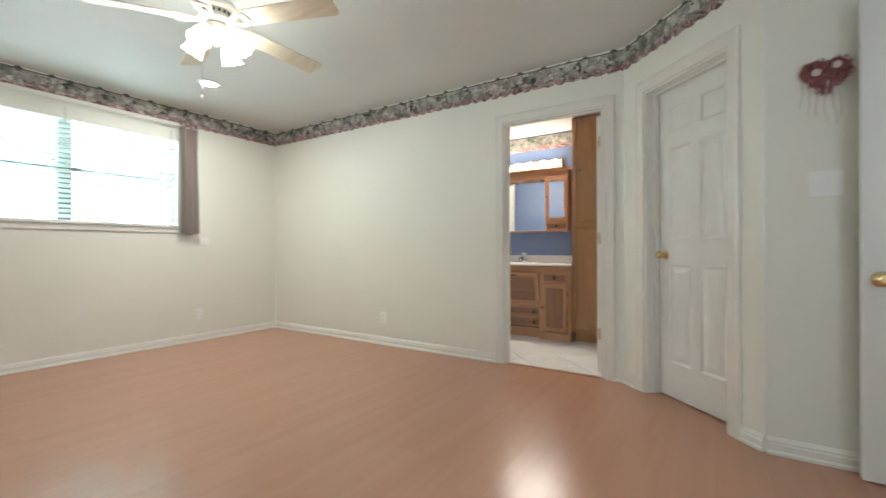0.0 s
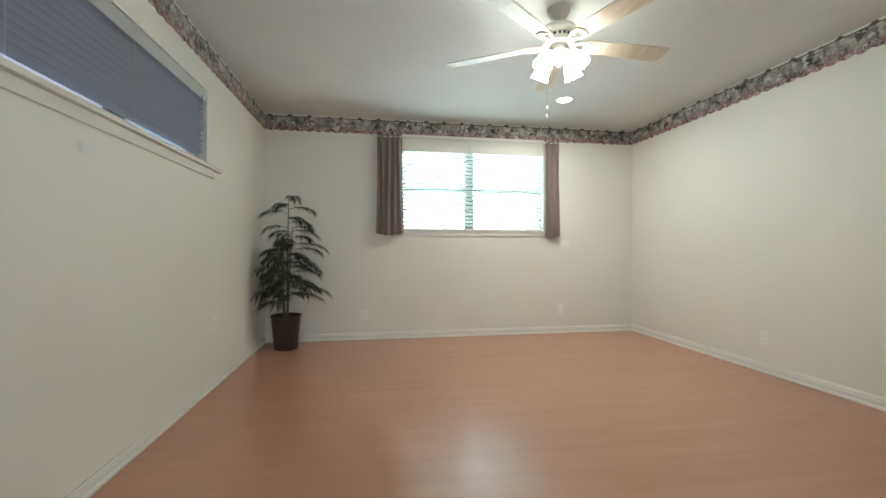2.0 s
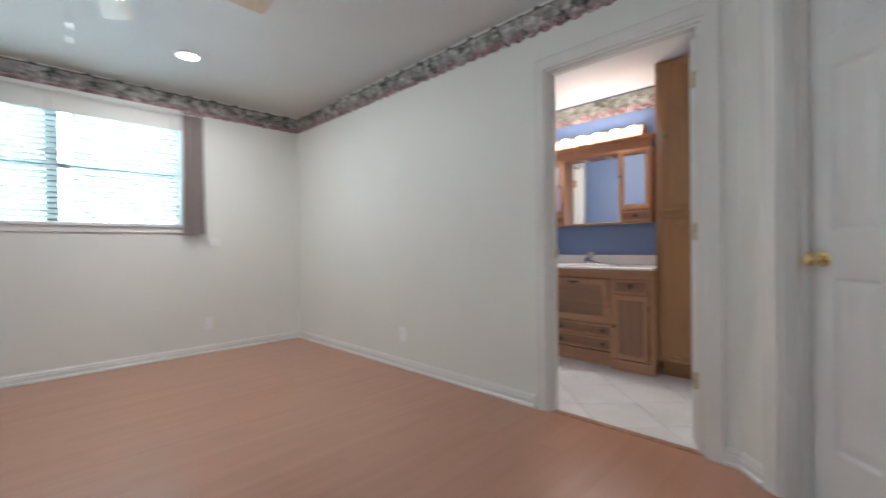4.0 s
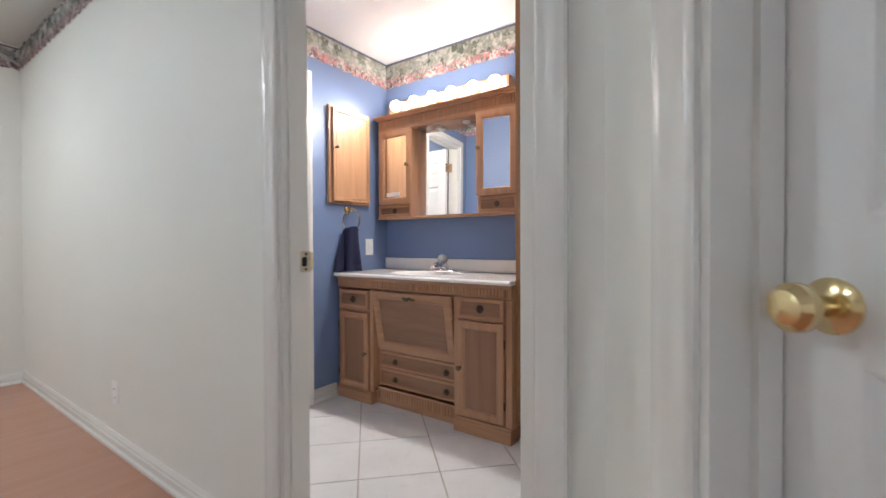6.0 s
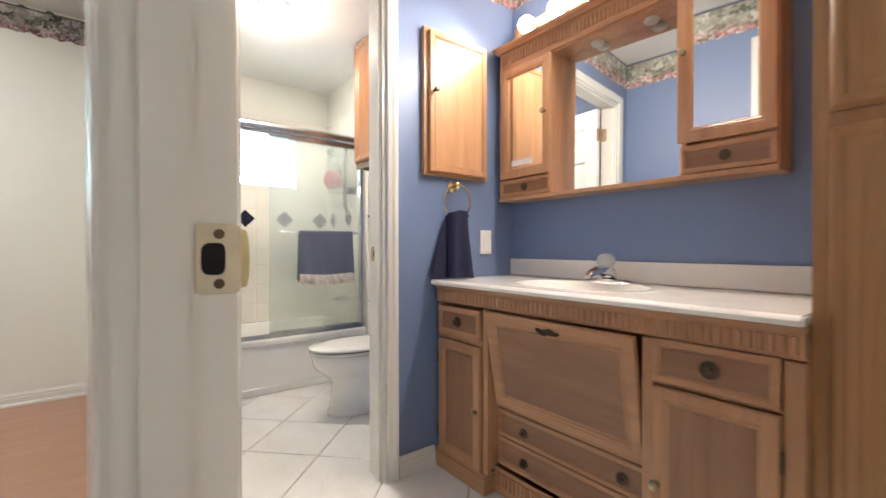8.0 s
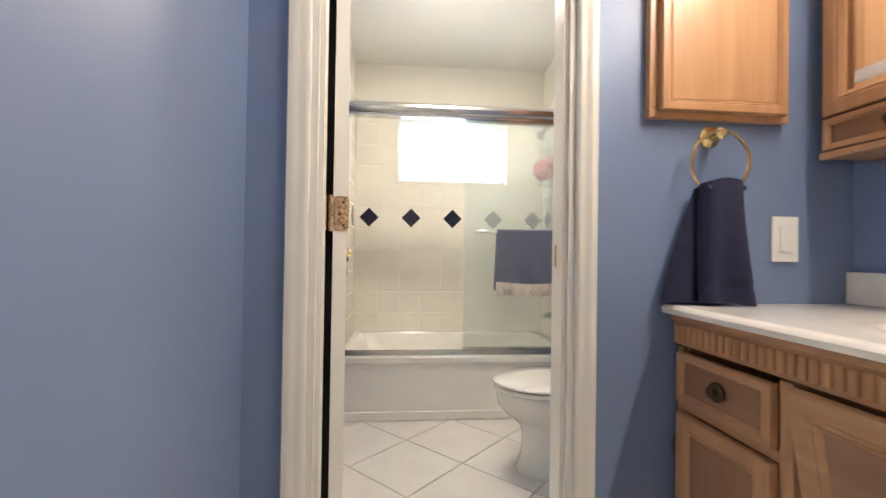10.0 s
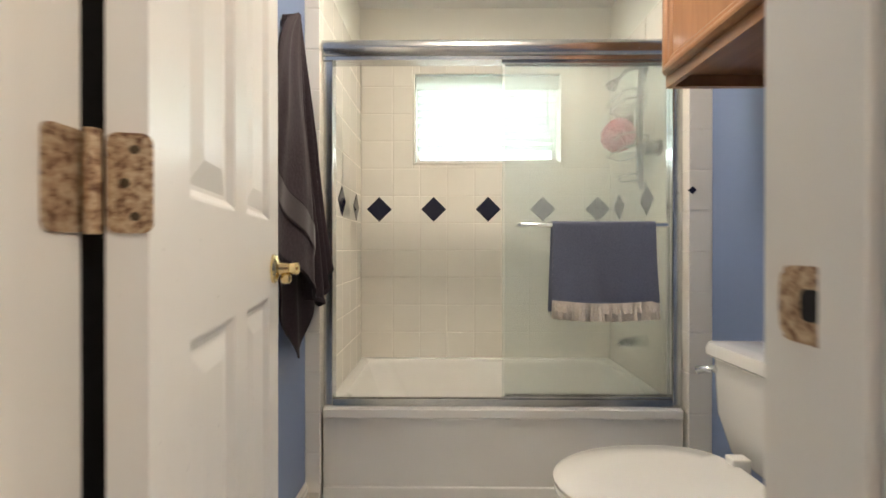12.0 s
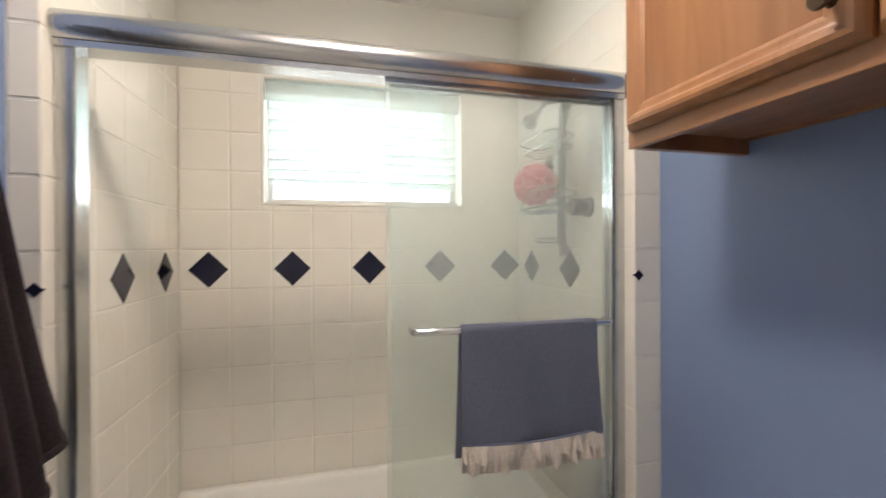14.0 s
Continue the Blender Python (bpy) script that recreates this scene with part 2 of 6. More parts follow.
def laminate():
    k = Nodes("peach_laminate")
    v = k.place(1.0, 0.05, 1.0, jitter=5.0)
    streak = k.n("ShaderNodeTexNoise", Vector=v, Scale=13.0, Detail=4.0, Distortion=0.5).outputs["Fac"]
    pore = k.noise(k.place(1.0, 0.03, 1.0, jitter=5.0), 160.0, 2)
    big = k.noise(k.place(), 0.9, 2)
    rnd = k.n("ShaderNodeObjectInfo").outputs["Random"]
    c = k.ramp(streak, (0.28, (0.455, 0.226, 0.138)), (0.5, (0.475, 0.242, 0.150)), (0.72, (0.495, 0.258, 0.163)))
    c = k.mix(k.scale(pore, 0.0, 0.05), c, (0.34, 0.16, 0.10))
    c = k.mix(k.scale(rnd, 0.0, 0.04), c, (0.38, 0.19, 0.125))
    k.bump(pore, 0.06, 0.0005)
    return k.set(c, k.scale(big, 0.21, 0.29), 0.0, Specular_IOR_Level=0.75)


M_laminate = laminate()


def floor_tile():
    k = Nodes("pale_marbled_floor_tile")
    v = k.place(jitter=9.0)
    cloud = k.noise(v, 3.2, 4)
    vein = k.n("ShaderNodeTexNoise", Vector=v, Scale=5.0, Detail=6.0, Distortion=1.2).outputs["Fac"]
    c = k.ramp(cloud, (0.3, (0.70, 0.69, 0.66)), (0.7, (0.80, 0.79, 0.77)))
    line = k.ramp(vein, (0.485, (0, 0, 0)), (0.5, (1, 1, 1)), (0.515, (0, 0, 0)))
    c = k.mix(k.mix(0.75, line, (0, 0, 0)), c, (0.62, 0.58, 0.52))
    k.bump(k.noise(v, 60, 2), 0.06, 0.001)
    return k.set(c, 0.22, 0.0)


M_floortile = floor_tile()
M_walltile = plain("glazed_cream_tile", (0.84, 0.81, 0.735), 0.10, var=0.03, big=3, fine=12, bump=0.10, bscale=22, dist=0.002, jitter=4.0, rvar=0.04)
M_navytile = plain("navy_glazed_tile", (0.012, 0.013, 0.032), 0.10, var=0.15, jitter=4.0, bump=0.02)
M_grout = plain("grey_grout", (0.42, 0.38, 0.33), 0.9, var=0.15, big=9, fine=120, bump=0.4)
M_grout_w = plain("pale_grout", (0.80, 0.765, 0.69), 0.85, var=0.08, big=9, fine=120, bump=0.3)
M_wicker = plain("dark_wicker_pot", (0.045, 0.026, 0.020), 0.6, var=0.35, big=40, fine=200, bump=0.9, bscale=130, dist=0.004)
M_soil = plain("dried_moss", (0.05, 0.04, 0.025), 0.95, var=0.4, big=50, bump=0.9, bscale=90, dist=0.006)
M_stem = plain("palm_stem", (0.13, 0.10, 0.05), 0.6, var=0.3, big=30)
M_leaf = plain("artificial_palm_leaf", (0.035, 0.052, 0.026), 0.45, var=0.35, big=9, fine=40, bump=0.1, jitter=3.0)
M_oak_d = wood("amber_oak_upright", (0.235, 0.100, 0.040), (0.375, 0.182, 0.080), "z")
M_oak_dh = wood("amber_oak_level", (0.235, 0.100, 0.040), (0.375, 0.182, 0.080), "x")
M_steel = plain("grey_shower_chrome", (0.40, 0.41, 0.42), 0.22, 1.0, var=0.1, bump=0.0)
M_heart = plain("dried_red_wreath", (0.40, 0.165, 0.165), 0.9, var=0.45, big=60, fine=220, bump=0.9, bscale=200, dist=0.004)
M_ribbon = plain("faded_pink_ribbon", (0.66, 0.57, 0.55), 0.8, var=0.2)
M_mirror = plain("silvered_mirror", (0.86, 0.88, 0.88), 0.012, 1.0, var=0.0, bump=0.0, rvar=0.004)
M_bulb = glow("lit_globe_glass", (1.0, 0.92, 0.80), BULB_GLOW)
M_shade = glow("lit_frosted_shade", (0.99, 1.0, 0.915), FAN_GLOW)
M_lens = glow("lit_lamp_lens", (1.0, 0.92, 0.80), 14.0)
M_bath_lens = glow("lit_dome_glass", (1.0, 0.93, 0.82), 7.0)


def clear_pane(name, tint, haze, rough):
    """Glass, with a thin film of lime and soap on it."""
    k = Nodes(name)
    k.set(tint, rough, 0.0, Transmission_Weight=1.0, IOR=1.02 if haze else 1.45)
    if haze:
        film = k.n("ShaderNodeBsdfTranslucent", Color=(0.86, 0.90, 0.87, 1.0))
        film2 = k.n("ShaderNodeBsdfDiffuse", Color=(0.84, 0.88, 0.85, 1.0))
        gloss = k.n("ShaderNodeBsdfGlossy", Color=(1, 1, 1, 1), Roughness=0.06)
        spots = k.scale(k.noise(k.place(), 7.0, 4), haze * 0.7, haze * 1.3)
        a = k.n("ShaderNodeMixShader", Fac=0.5)
        k.link(film.outputs[0], a.inputs[1])
        k.link(film2.outputs[0], a.inputs[2])
        b = k.n("ShaderNodeMixShader", Fac=spots)
        k.link(k.p.outputs[0], b.inputs[1])
        k.link(a.outputs[0], b.inputs[2])
        c = k.n("ShaderNodeMixShader", Fac=k.n("ShaderNodeFresnel", IOR=1.45).outputs[0])
        k.link(b.outputs[0], c.inputs[1])
        k.link(gloss.outputs[0], c.inputs[2])
        k.link(c.outputs[0], k.out.inputs[0])
    return k.m


M_glass = clear_pane("window_glass", (1, 1, 1), 0.0, 0.0)
M_shower_glass = clear_pane("obscure_shower_glass", (0.95, 0.985, 0.965), 0.13, 0.03)
M_acrylic = clear_pane("clear_acrylic", (0.96, 0.97, 0.98), 0.6, 0.05)


def outdoors(name, a, b, strength):
    k = Nodes(name)
    c = k.ramp(k.noise(k.place(), 1.4, 4), (0.35, a), (0.65, b))
    k.link(k.n("ShaderNodeEmission", Color=c, Strength=strength).outputs[0], k.out.inputs[0])
    return k.m


M_outdoors = outdoors("bright_overcast_garden", (0.62, 0.90, 0.92), (0.78, 0.95, 1.0), WINDOW_GLOW)
M_sky_glow = outdoors("bright_sky_glow", (0.80, 0.95, 0.95), (0.86, 0.96, 1.0), SHOWER_GLOW)
M_porch = outdoors("dim_bluish_daylight", (0.52, 0.60, 0.78), (0.62, 0.68, 0.85), PORCH_GLOW)

# ---- mesh helpers ----


def box(bm, x0, x1, y0, y1, z0, z1):
    vs = [bm.verts.new(p) for p in ((x0, y0, z0), (x1, y0, z0), (x1, y1, z0), (x0, y1, z0), (x0, y0, z1), (x1, y0, z1), (x1, y1, z1), (x0, y1, z1))]
    for f in ((3, 2, 1, 0), (4, 5, 6, 7), (0, 1, 5, 4), (1, 2, 6, 5), (2, 3, 7, 6), (3, 0, 4, 7)):
        bm.faces.new([vs[i] for i in f])
    return vs


def boxes(*rows, bevel=0.0, segments=2):
    bm = bmesh.new()
    for r in rows:
        box(bm, *r)
    if bevel:
        bmesh.ops.bevel(bm, geom=bm.edges[:], offset=bevel, segments=segments, affect="EDGES", profile=0.6)
    return bm


def lathe(profile, steps=28, axis="z", origin=(0, 0, 0)):
    """A turned shape from (radius, height) rows."""
    bm = bmesh.new()
    rings = []
    for r, h in profile:
        ring = []
        for i in range(steps):
            a = 2 * math.pi * i / steps
            ring.append((r * math.cos(a), r * math.sin(a), h))
        rings.append(ring)
    turn = {"z": lambda p: p, "y": lambda p: (p[0], -p[2], p[1]), "x": lambda p: (p[2], p[0], p[1])}[axis]
    vs = [[bm.verts.new(Vector(turn(p)) + Vector(origin)) for p in ring] for ring in rings]
    for a, b in zip(vs, vs[1:]):
        for i in range(steps):
            j = (i + 1) % steps
            bm.faces.new((a[i], a[j], b[j], b[i]))
    bm.faces.new(list(reversed(vs[0])))
    bm.faces.new(vs[-1])
    bmesh.ops.recalc_face_normals(bm, faces=bm.faces[:])
    return bm


def tube(points, radius, steps=10, closed=False):
    """A round rod along points."""
    bm = bmesh.new()
    pts = [Vector(p) for p in points]
    n = len(pts)
    rings = []
    side = None
    for i, p in enumerate(pts):
        a = pts[(i - 1) % n] if (closed or i) else p
        b = pts[(i + 1) % n] if (closed or i < n - 1) else p
        d = (b - a).normalized()
        if side is None:
            side = d.orthogonal().normalized()
        side = (side - d * side.dot(d)).normalized()
        up = d.cross(side)
        r = radius[i] if isinstance(radius, (list, tuple)) else radius
        rings.append([bm.verts.new(p + r * (math.cos(2 * math.pi * k / steps) * side + math.sin(2 * math.pi * k / steps) * up)) for k in range(steps)])
    pairs = list(zip(rings, rings[1:])) + ([(rings[-1], rings[0])] if closed else [])
    for a, b in pairs:
        for k in range(steps):
            j = (k + 1) % steps
            bm.faces.new((a[k], a[j], b[j], b[k]))
    if not closed:
        bm.faces.new(list(reversed(rings[0])))
        bm.faces.new(rings[-1])
    bmesh.ops.recalc_face_normals(bm, faces=bm.faces[:])
    return bm


def loft(rings, cap=True):
    """A skin over rings of the same count."""
    bm = bmesh.new()
    vs = [[bm.verts.new(p) for p in ring] for ring in rings]
    n = len(vs[0])
    for a, b in zip(vs, vs[1:]):
        for k in range(n):
            j = (k + 1) % n
            bm.faces.new((a[k], a[j], b[j], b[k]))
    if cap and cap != "end":
        bm.faces.new(list(reversed(vs[0])))
    if cap:
        bm.faces.new(vs[-1])
    bmesh.ops.recalc_face_normals(bm, faces=bm.faces[:])
    return bm


def sheet(nu, nv, fn, thick=0.0):
    """A cloth or paper sheet from fn(u, v), u and v in 0..1."""
    bm = bmesh.new()
    g = [[bm.verts.new(fn(i / nu, j / nv)) for j in range(nv + 1)] for i in range(nu + 1)]
    for i in range(nu):
        for j in range(nv):
            bm.faces.new((g[i][j], g[i + 1][j], g[i + 1][j + 1], g[i][j + 1]))
    if thick:
        bmesh.ops.recalc_face_normals(bm, faces=bm.faces[:])
        bmesh.ops.solidify(bm, geom=bm.faces[:], thickness=thick)
    return bm


def mesh_of(name, bm, mats, smooth=False):
    me = bpy.data.meshes.new(name)
    bm.to_mesh(me)
    bm.free()
    for m in mats if isinstance(mats, (list, tuple)) else (mats,):
        me.materials.append(m)
    if smooth:
        me.polygons.foreach_set("use_smooth", [True] * len(me.polygons))
        me.set_sharp_from_angle(angle=radians(38))
    return me


def part(name, bm, material, parent=None, label="", at=None, smooth=False):
    """One mesh object, under a thing or a part."""
    ob = new(name, mesh_of(name, bm, material, smooth))
    if parent is not None:
        ob.parent = parent
    if at is not None:
        ob.matrix_basis = at
    return tagged(ob, label) if label else ob


def thing(name, m, label, category, group="", kind=""):
    ob = new(name)
    ob.empty_display_size = 0.1
    ob.matrix_basis = m
    return tagged(ob, label, category, group, kind)


def structure(name, bm, mats, label, category, smooth=False):
    return tagged(part(name, bm, mats, smooth=smooth), label, category, kind="structure")


# ---- plan ----
WX, NY, SY, CEIL = -4.42, 3.79, -0.475, 2.44         # bedroom: west, north, south, ceiling
BWX, BNY, BSY, BCEIL = -2.318, 5.405, 3.885, 2.350    # vanity room
TN, TS, TCEIL, TUBX, TILEX = 5.36, 3.83, 2.315, -3.69, -4.433   # toilet room, tub front, tiled back wall
AL_S, AL_N = 3.885, 5.275                           # tiled alcove sides
D1 = (-1.285, -0.455, 2.04)                          # door to the vanity room
D3 = (4.028, 4.660, 2.02)                             # door to the toilet room
EX, E2Y = 1.75, 3.03                                # east end and the short north wall beyond the diagonal


def wall(name, plan, z0, z1, openings, axis, low_mat, high_mat, label):
    """A wall box with openings cut through; plan = (x0, x1, y0, y1); axis is the way it runs."""
    x0, x1, y0, y1 = plan
    a0, a1 = (x0, x1) if axis == "x" else (y0, y1)
    rows = []
    cur = a0
    for o0, o1, oz0, oz1 in sorted(openings):
        rows.append((cur, o0, z0, z1))
        if oz0 > z0:
            rows.append((o0, o1, z0, oz0))
        if oz1 < z1:
            rows.append((o0, o1, oz1, z1))
        cur = o1
    rows.append((cur, a1, z0, z1))
    bm = bmesh.new()
    for p, q, r, s in rows:
        if axis == "x":
            box(bm, p, q, y0, y1, r, s)
        else:
            box(bm, x0, x1, p, q, r, s)
    ax = 1 if axis == "x" else 0
    bm.normal_update()
    for f in bm.faces:
        f.material_index = 1 if f.normal[ax] > 0.5 else 0
    return structure(name, bm, (low_mat, high_mat), label, "wall")


# bedroom shell
W_WIN = (0.98, 2.645, 1.20, 2.25)
# opening of the assumed east window, never in view
E_WIN_ADDED = (-0.25, 1.25, 0.92, 2.08)
S_WIN = (-2.84, -1.10, 1.585, 2.10)
wall("wall_west", (WX - 0.14, WX, SY - 0.14, NY), 0, CEIL, [W_WIN], "y", M_white, M_cream, "cream painted bedroom wall with a wide window")
wall("wall_south", (WX, EX, SY - 0.14, SY), 0, CEIL, [S_WIN], "x", M_white, M_cream, "cream painted bedroom wall with a high window")
wall("wall_north", (WX - 0.14, -2.433, NY, TS), 0, CEIL, [], "x", M_cream, M_blue, "cream bedroom wall backing the toilet room")
wall("wall_north_door", (-2.433, -0.325, NY, BSY), 0, CEIL, [(D1[0], D1[1], 0, D1[2])], "x", M_cream, M_blue, "cream wall with the vanity room doorway")
wall("wall_east", (EX, EX + 0.12, SY, E2Y), 0, CEIL, [E_WIN_ADDED], "y", M_cream, M_cream, "cream bedroom wall out of view with an assumed window")
wall("wall_north_short", (0.435, EX, E2Y, E2Y + 0.12), 0, CEIL, [], "x", M_cream, M_cream, "short cream wall with a light switch")
structure("ceiling", boxes((WX - 0.14, EX + 0.12, SY - 0.14, NY, CEIL, CEIL + 0.1)), M_ceiling, "off-white textured bedroom ceiling", "ceiling")

# diagonal wall with the closet door, in its own axes: x along, y through
DIAG_L = math.hypot(0.76, 0.76)
DIAG = Matrix.Translation((-0.325, 3.79, 0)) @ pose(0, 0, 0, 0, 0, -45)
D2 = (0.215, 0.875, 2.03)
bm = bmesh.new()
for r in ((0, D2[0], 0, CEIL), (D2[0], D2[1], D2[2], CEIL), (D2[1], DIAG_L, 0, CEIL)):
    box(bm, r[0], r[1], 0, 0.14, r[2], r[3])
bm.transform(DIAG)
structure("wall_diagonal", bm, M_cream, "cream diagonal wall with a closet door", "wall")

# bath shells
wall("wall_vanity_north", (BWX - 0.115, -0.33, BNY, BNY + 0.12), 0, BCEIL, [], "x", M_blue, M_cream, "blue painted wall behind the vanity")
wall("wall_vanity_west", (BWX - 0.115, BWX, BSY, BNY), 0, BCEIL, [(D3[0], D3[1], 0, D3[2])], "y", M_blue, M_blue, "blue wall with the toilet room doorway")
wall("wall_vanity_east", (-0.37, -0.33, BSY, BNY), 0, BCEIL, [], "y", M_blue, M_blue, "blue painted vanity room wall")
structure("ceiling_vanity", boxes((BWX - 0.115, -0.33, BSY, BNY + 0.12, BCEIL, BCEIL + 0.06)), M_ceiling_bath, "white textured vanity room ceiling", "ceiling")
B_WIN = (4.176, 5.012, 1.440, 1.945)
wall("wall_toilet_north", (-3.66, BWX - 0.115, TN, TN + 0.19), 0, BCEIL, [], "x", M_blue, M_cream, "blue painted wall behind the toilet")
wall("wall_alcove_north", (TILEX - 0.008, -3.668, AL_N + 0.008, TN + 0.19), 0, BCEIL, [], "x", M_cream, M_cream, "cream shower alcove wall")
wall("wall_alcove_south", (TILEX - 0.008, -3.668, TS - 0.02, AL_S - 0.008), 0, BCEIL, [], "x", M_cream, M_cream, "cream shower alcove wall")
wall("wall_alcove_west", (TILEX - 0.15, TILEX - 0.008, TS, TN + 0.19), 0, BCEIL, [B_WIN], "y", M_white, M_cream, "cream shower wall with a small window")
structure("ceiling_toilet", boxes((TILEX - 0.15, BWX - 0.115, TS, TN + 0.19, TCEIL, TCEIL + 0.05)), M_ceiling_bath, "white toilet room ceiling", "ceiling")

# floors under the planks and tiles
floor_bed = structure("floor", boxes((WX - 0.14, EX + 0.12, SY - 0.14, NY + 0.012, -0.10, -0.009)), M_dark, "peach coloured laminate plank floor", "floor")
floor_bath = structure("floor_tiled", boxes((TILEX - 0.15, -0.33, NY + 0.016, BNY + 0.12, -0.10, -0.004)), M_grout, "pale marbled floor tiles laid diagonally", "floor")
structure("threshold", boxes((D1[0], D1[1], NY + 0.008, NY + 0.05, -0.01, 0.004), bevel=0.002), M_oak_d, "brown wooden threshold strip in the doorway", "threshold")
structure("backdrop_west", boxes((-6.2, -6.15, -0.6, 3.6, 0.2, 4.6)), M_outdoors, "bright white daylight outside the bedroom", "daylight")
# glowing card added behind the assumed east window
structure("backdrop_east", boxes((3.0, 3.05, -1.6, 2.6, 0.2, 3.6)), M_porch, "soft bluish glow card added outside the assumed window", "daylight")
structure("backdrop_shower", boxes((-5.6, -5.55, 3.62, 5.9, 0.2, 4.6)), M_sky_glow, "bright white sky outside the shower window", "daylight")
structure("backdrop_south", boxes((-4.2, 0.4, -1.6, -1.55, 0.6, 3.2)), M_porch, "dim bluish daylight of a porch", "daylight")


# ---- trim ----
def base_profile(h, t):
    return [(0, 0), (t + 0.008, 0), (t + 0.008, 0.012), (t, 0.020), (t, h * 0.62), (t - 0.003, h * 0.66), (t - 0.003, h * 0.80), (t - 0.007, h * 0.9), (0.004, h), (0, h)]


def run(profile, p0, p1, normal):
    """A moulding of (out, up) rows swept from p0 to p1 along a wall with that outward normal."""
    nx, ny = normal
    return loft([[(p[0] + nx * o, p[1] + ny * o, u) for o, u in profile] for p in (p0, p1)])


def baseboard(p0, p1, normal, h=0.078, t=0.014):
    structure("baseboard", run(base_profile(h, t), p0, p1, normal), M_trim, "white moulded baseboard along the wall", "baseboard")


R2 = math.sqrt(0.5)


def diag(s, out=0.0):
    return (-0.325 + s * R2 - out * R2, 3.79 - s * R2 - out * R2)


baseboard((WX, SY + 0.03), (WX, NY - 0.02), (1, 0))
baseboard((WX + 0.005, NY), (-1.37, NY), (0, -1))
baseboard((WX + 0.005, SY), (EX - 0.005, SY), (0, 1), 0.07, 0.008)
baseboard((-0.388, NY), (-0.328, NY), (0, -1))
baseboard(diag(0.003), diag(D2[0] - 0.075), (-R2, -R2))
baseboard(diag(D2[1] + 0.075), diag(DIAG_L - 0.003), (-R2, -R2))
baseboard((0.438, E2Y), (EX - 0.005, E2Y), (0, -1))
baseboard((EX, SY + 0.03), (EX, E2Y - 0.03), (-1, 0))
baseboard((BWX, 4.714), (BWX, 4.90), (1, 0), 0.085, 0.012)
baseboard((BWX, BSY + 0.003), (BWX, 3.974), (1, 0), 0.085, 0.012)
baseboard((BWX + 0.02, BSY), (-1.37, BSY), (0, 1), 0.085, 0.012)
baseboard((-3.655, TS), (-2.436, TS), (0, 1), 0.085, 0.012)
baseboard((-3.655, TN), (-2.436, TN), (0, -1), 0.085, 0.012)

CASING = [(0.0, 0.0), (0.008, 0.0), (0.0125, 0.005), (0.0145, 0.014), (0.0135, 0.024), (0.0150, 0.036), (0.0175, 0.045), (0.0182, 0.056), (0.0165, 0.064), (0.0170, 0.069), (0.012, 0.074), (0.0, 0.074)]


def casing(o0, o1, top, frame_of, name="door_casing", width=0.074):
    """Mitred moulding round an opening; frame_of(along, out, z) gives the world point."""
    f = width / 0.074
    rings = []
    for side in range(4):
        ring = []
        for out, w in CASING:
            w = w * f
            a, z = ((o0 - w, 0.0), (o0 - w, top + w), (o1 + w, top + w), (o1 + w, 0.0))[side]
            ring.append(frame_of(a, out, z))
        rings.append(ring)
    return structure(name, loft(rings), M_trim, "white moulded door casing", "casing", smooth=True)


def jamb(o0, o1, top, depth, frame_of, stop, name="door_jamb", lip=0.0):
    """Lining of an opening with a stop strip at that depth; depth runs into the wall."""
    bm = bmesh.new()
    t = 0.016
    for a0, a1, z0, z1 in ((o0, o0 + t, 0, top), (o1 - t, o1, 0, top), (o0 + t, o1 - t, top - t, top)):
        box(bm, a0, a1, 0.001, depth - 0.001, z0, z1)
    s = 0.012
    for a0, a1, z0, z1 in ((o0 + t, o0 + t + s, 0, top - t), (o1 - t - s, o1 - t, 0, top - t), (o0 + t + s, o1 - t - s, top - t - s, top - t)):
        box(bm, a0, a1, stop, stop + 0.035, z0, z1)
    if lip:
        box(bm, o1 - t - s - lip, o1 - t - s - 0.0005, stop + 0.002, stop + 0.033, 0, top - t - s)
    for v in bm.verts:
        v.co = frame_of(v.co.x, -v.co.y, v.co.z)
    bmesh.ops.recalc_face_normals(bm, faces=bm.faces[:])
    return structure(name, bm, M_trim, "white painted door jamb", "jamb")


F1 = lambda a, out, z: Vector((a, NY - out, z))
F1b = lambda a, out, z: Vector((a, BSY + out, z))
F3 = lambda a, out, z: Vector((BWX + out, a, z))
F3b = lambda a, out, z: Vector((BWX - 0.115 - out, a, z))
F2 = lambda a, out, z: DIAG @ Vector((a, -out, z))
casing(D1[0], D1[1], D1[2], F1, width=0.066)
casing(D1[0], D1[1], D1[2], F1b)
jamb(D1[0], D1[1], D1[2], BSY - NY, F1, 0.020, lip=0.012)
casing(D3[0], D3[1], D3[2], F3, width=0.052)
casing(D3[0], D3[1], D3[2], F3b, width=0.052)
jamb(D3[0], D3[1], D3[2], 0.115, F3, 0.012)
casing(D2[0], D2[1], D2[2], F2)
jamb(D2[0], D2[1], D2[2], 0.14, F2, 0.060)


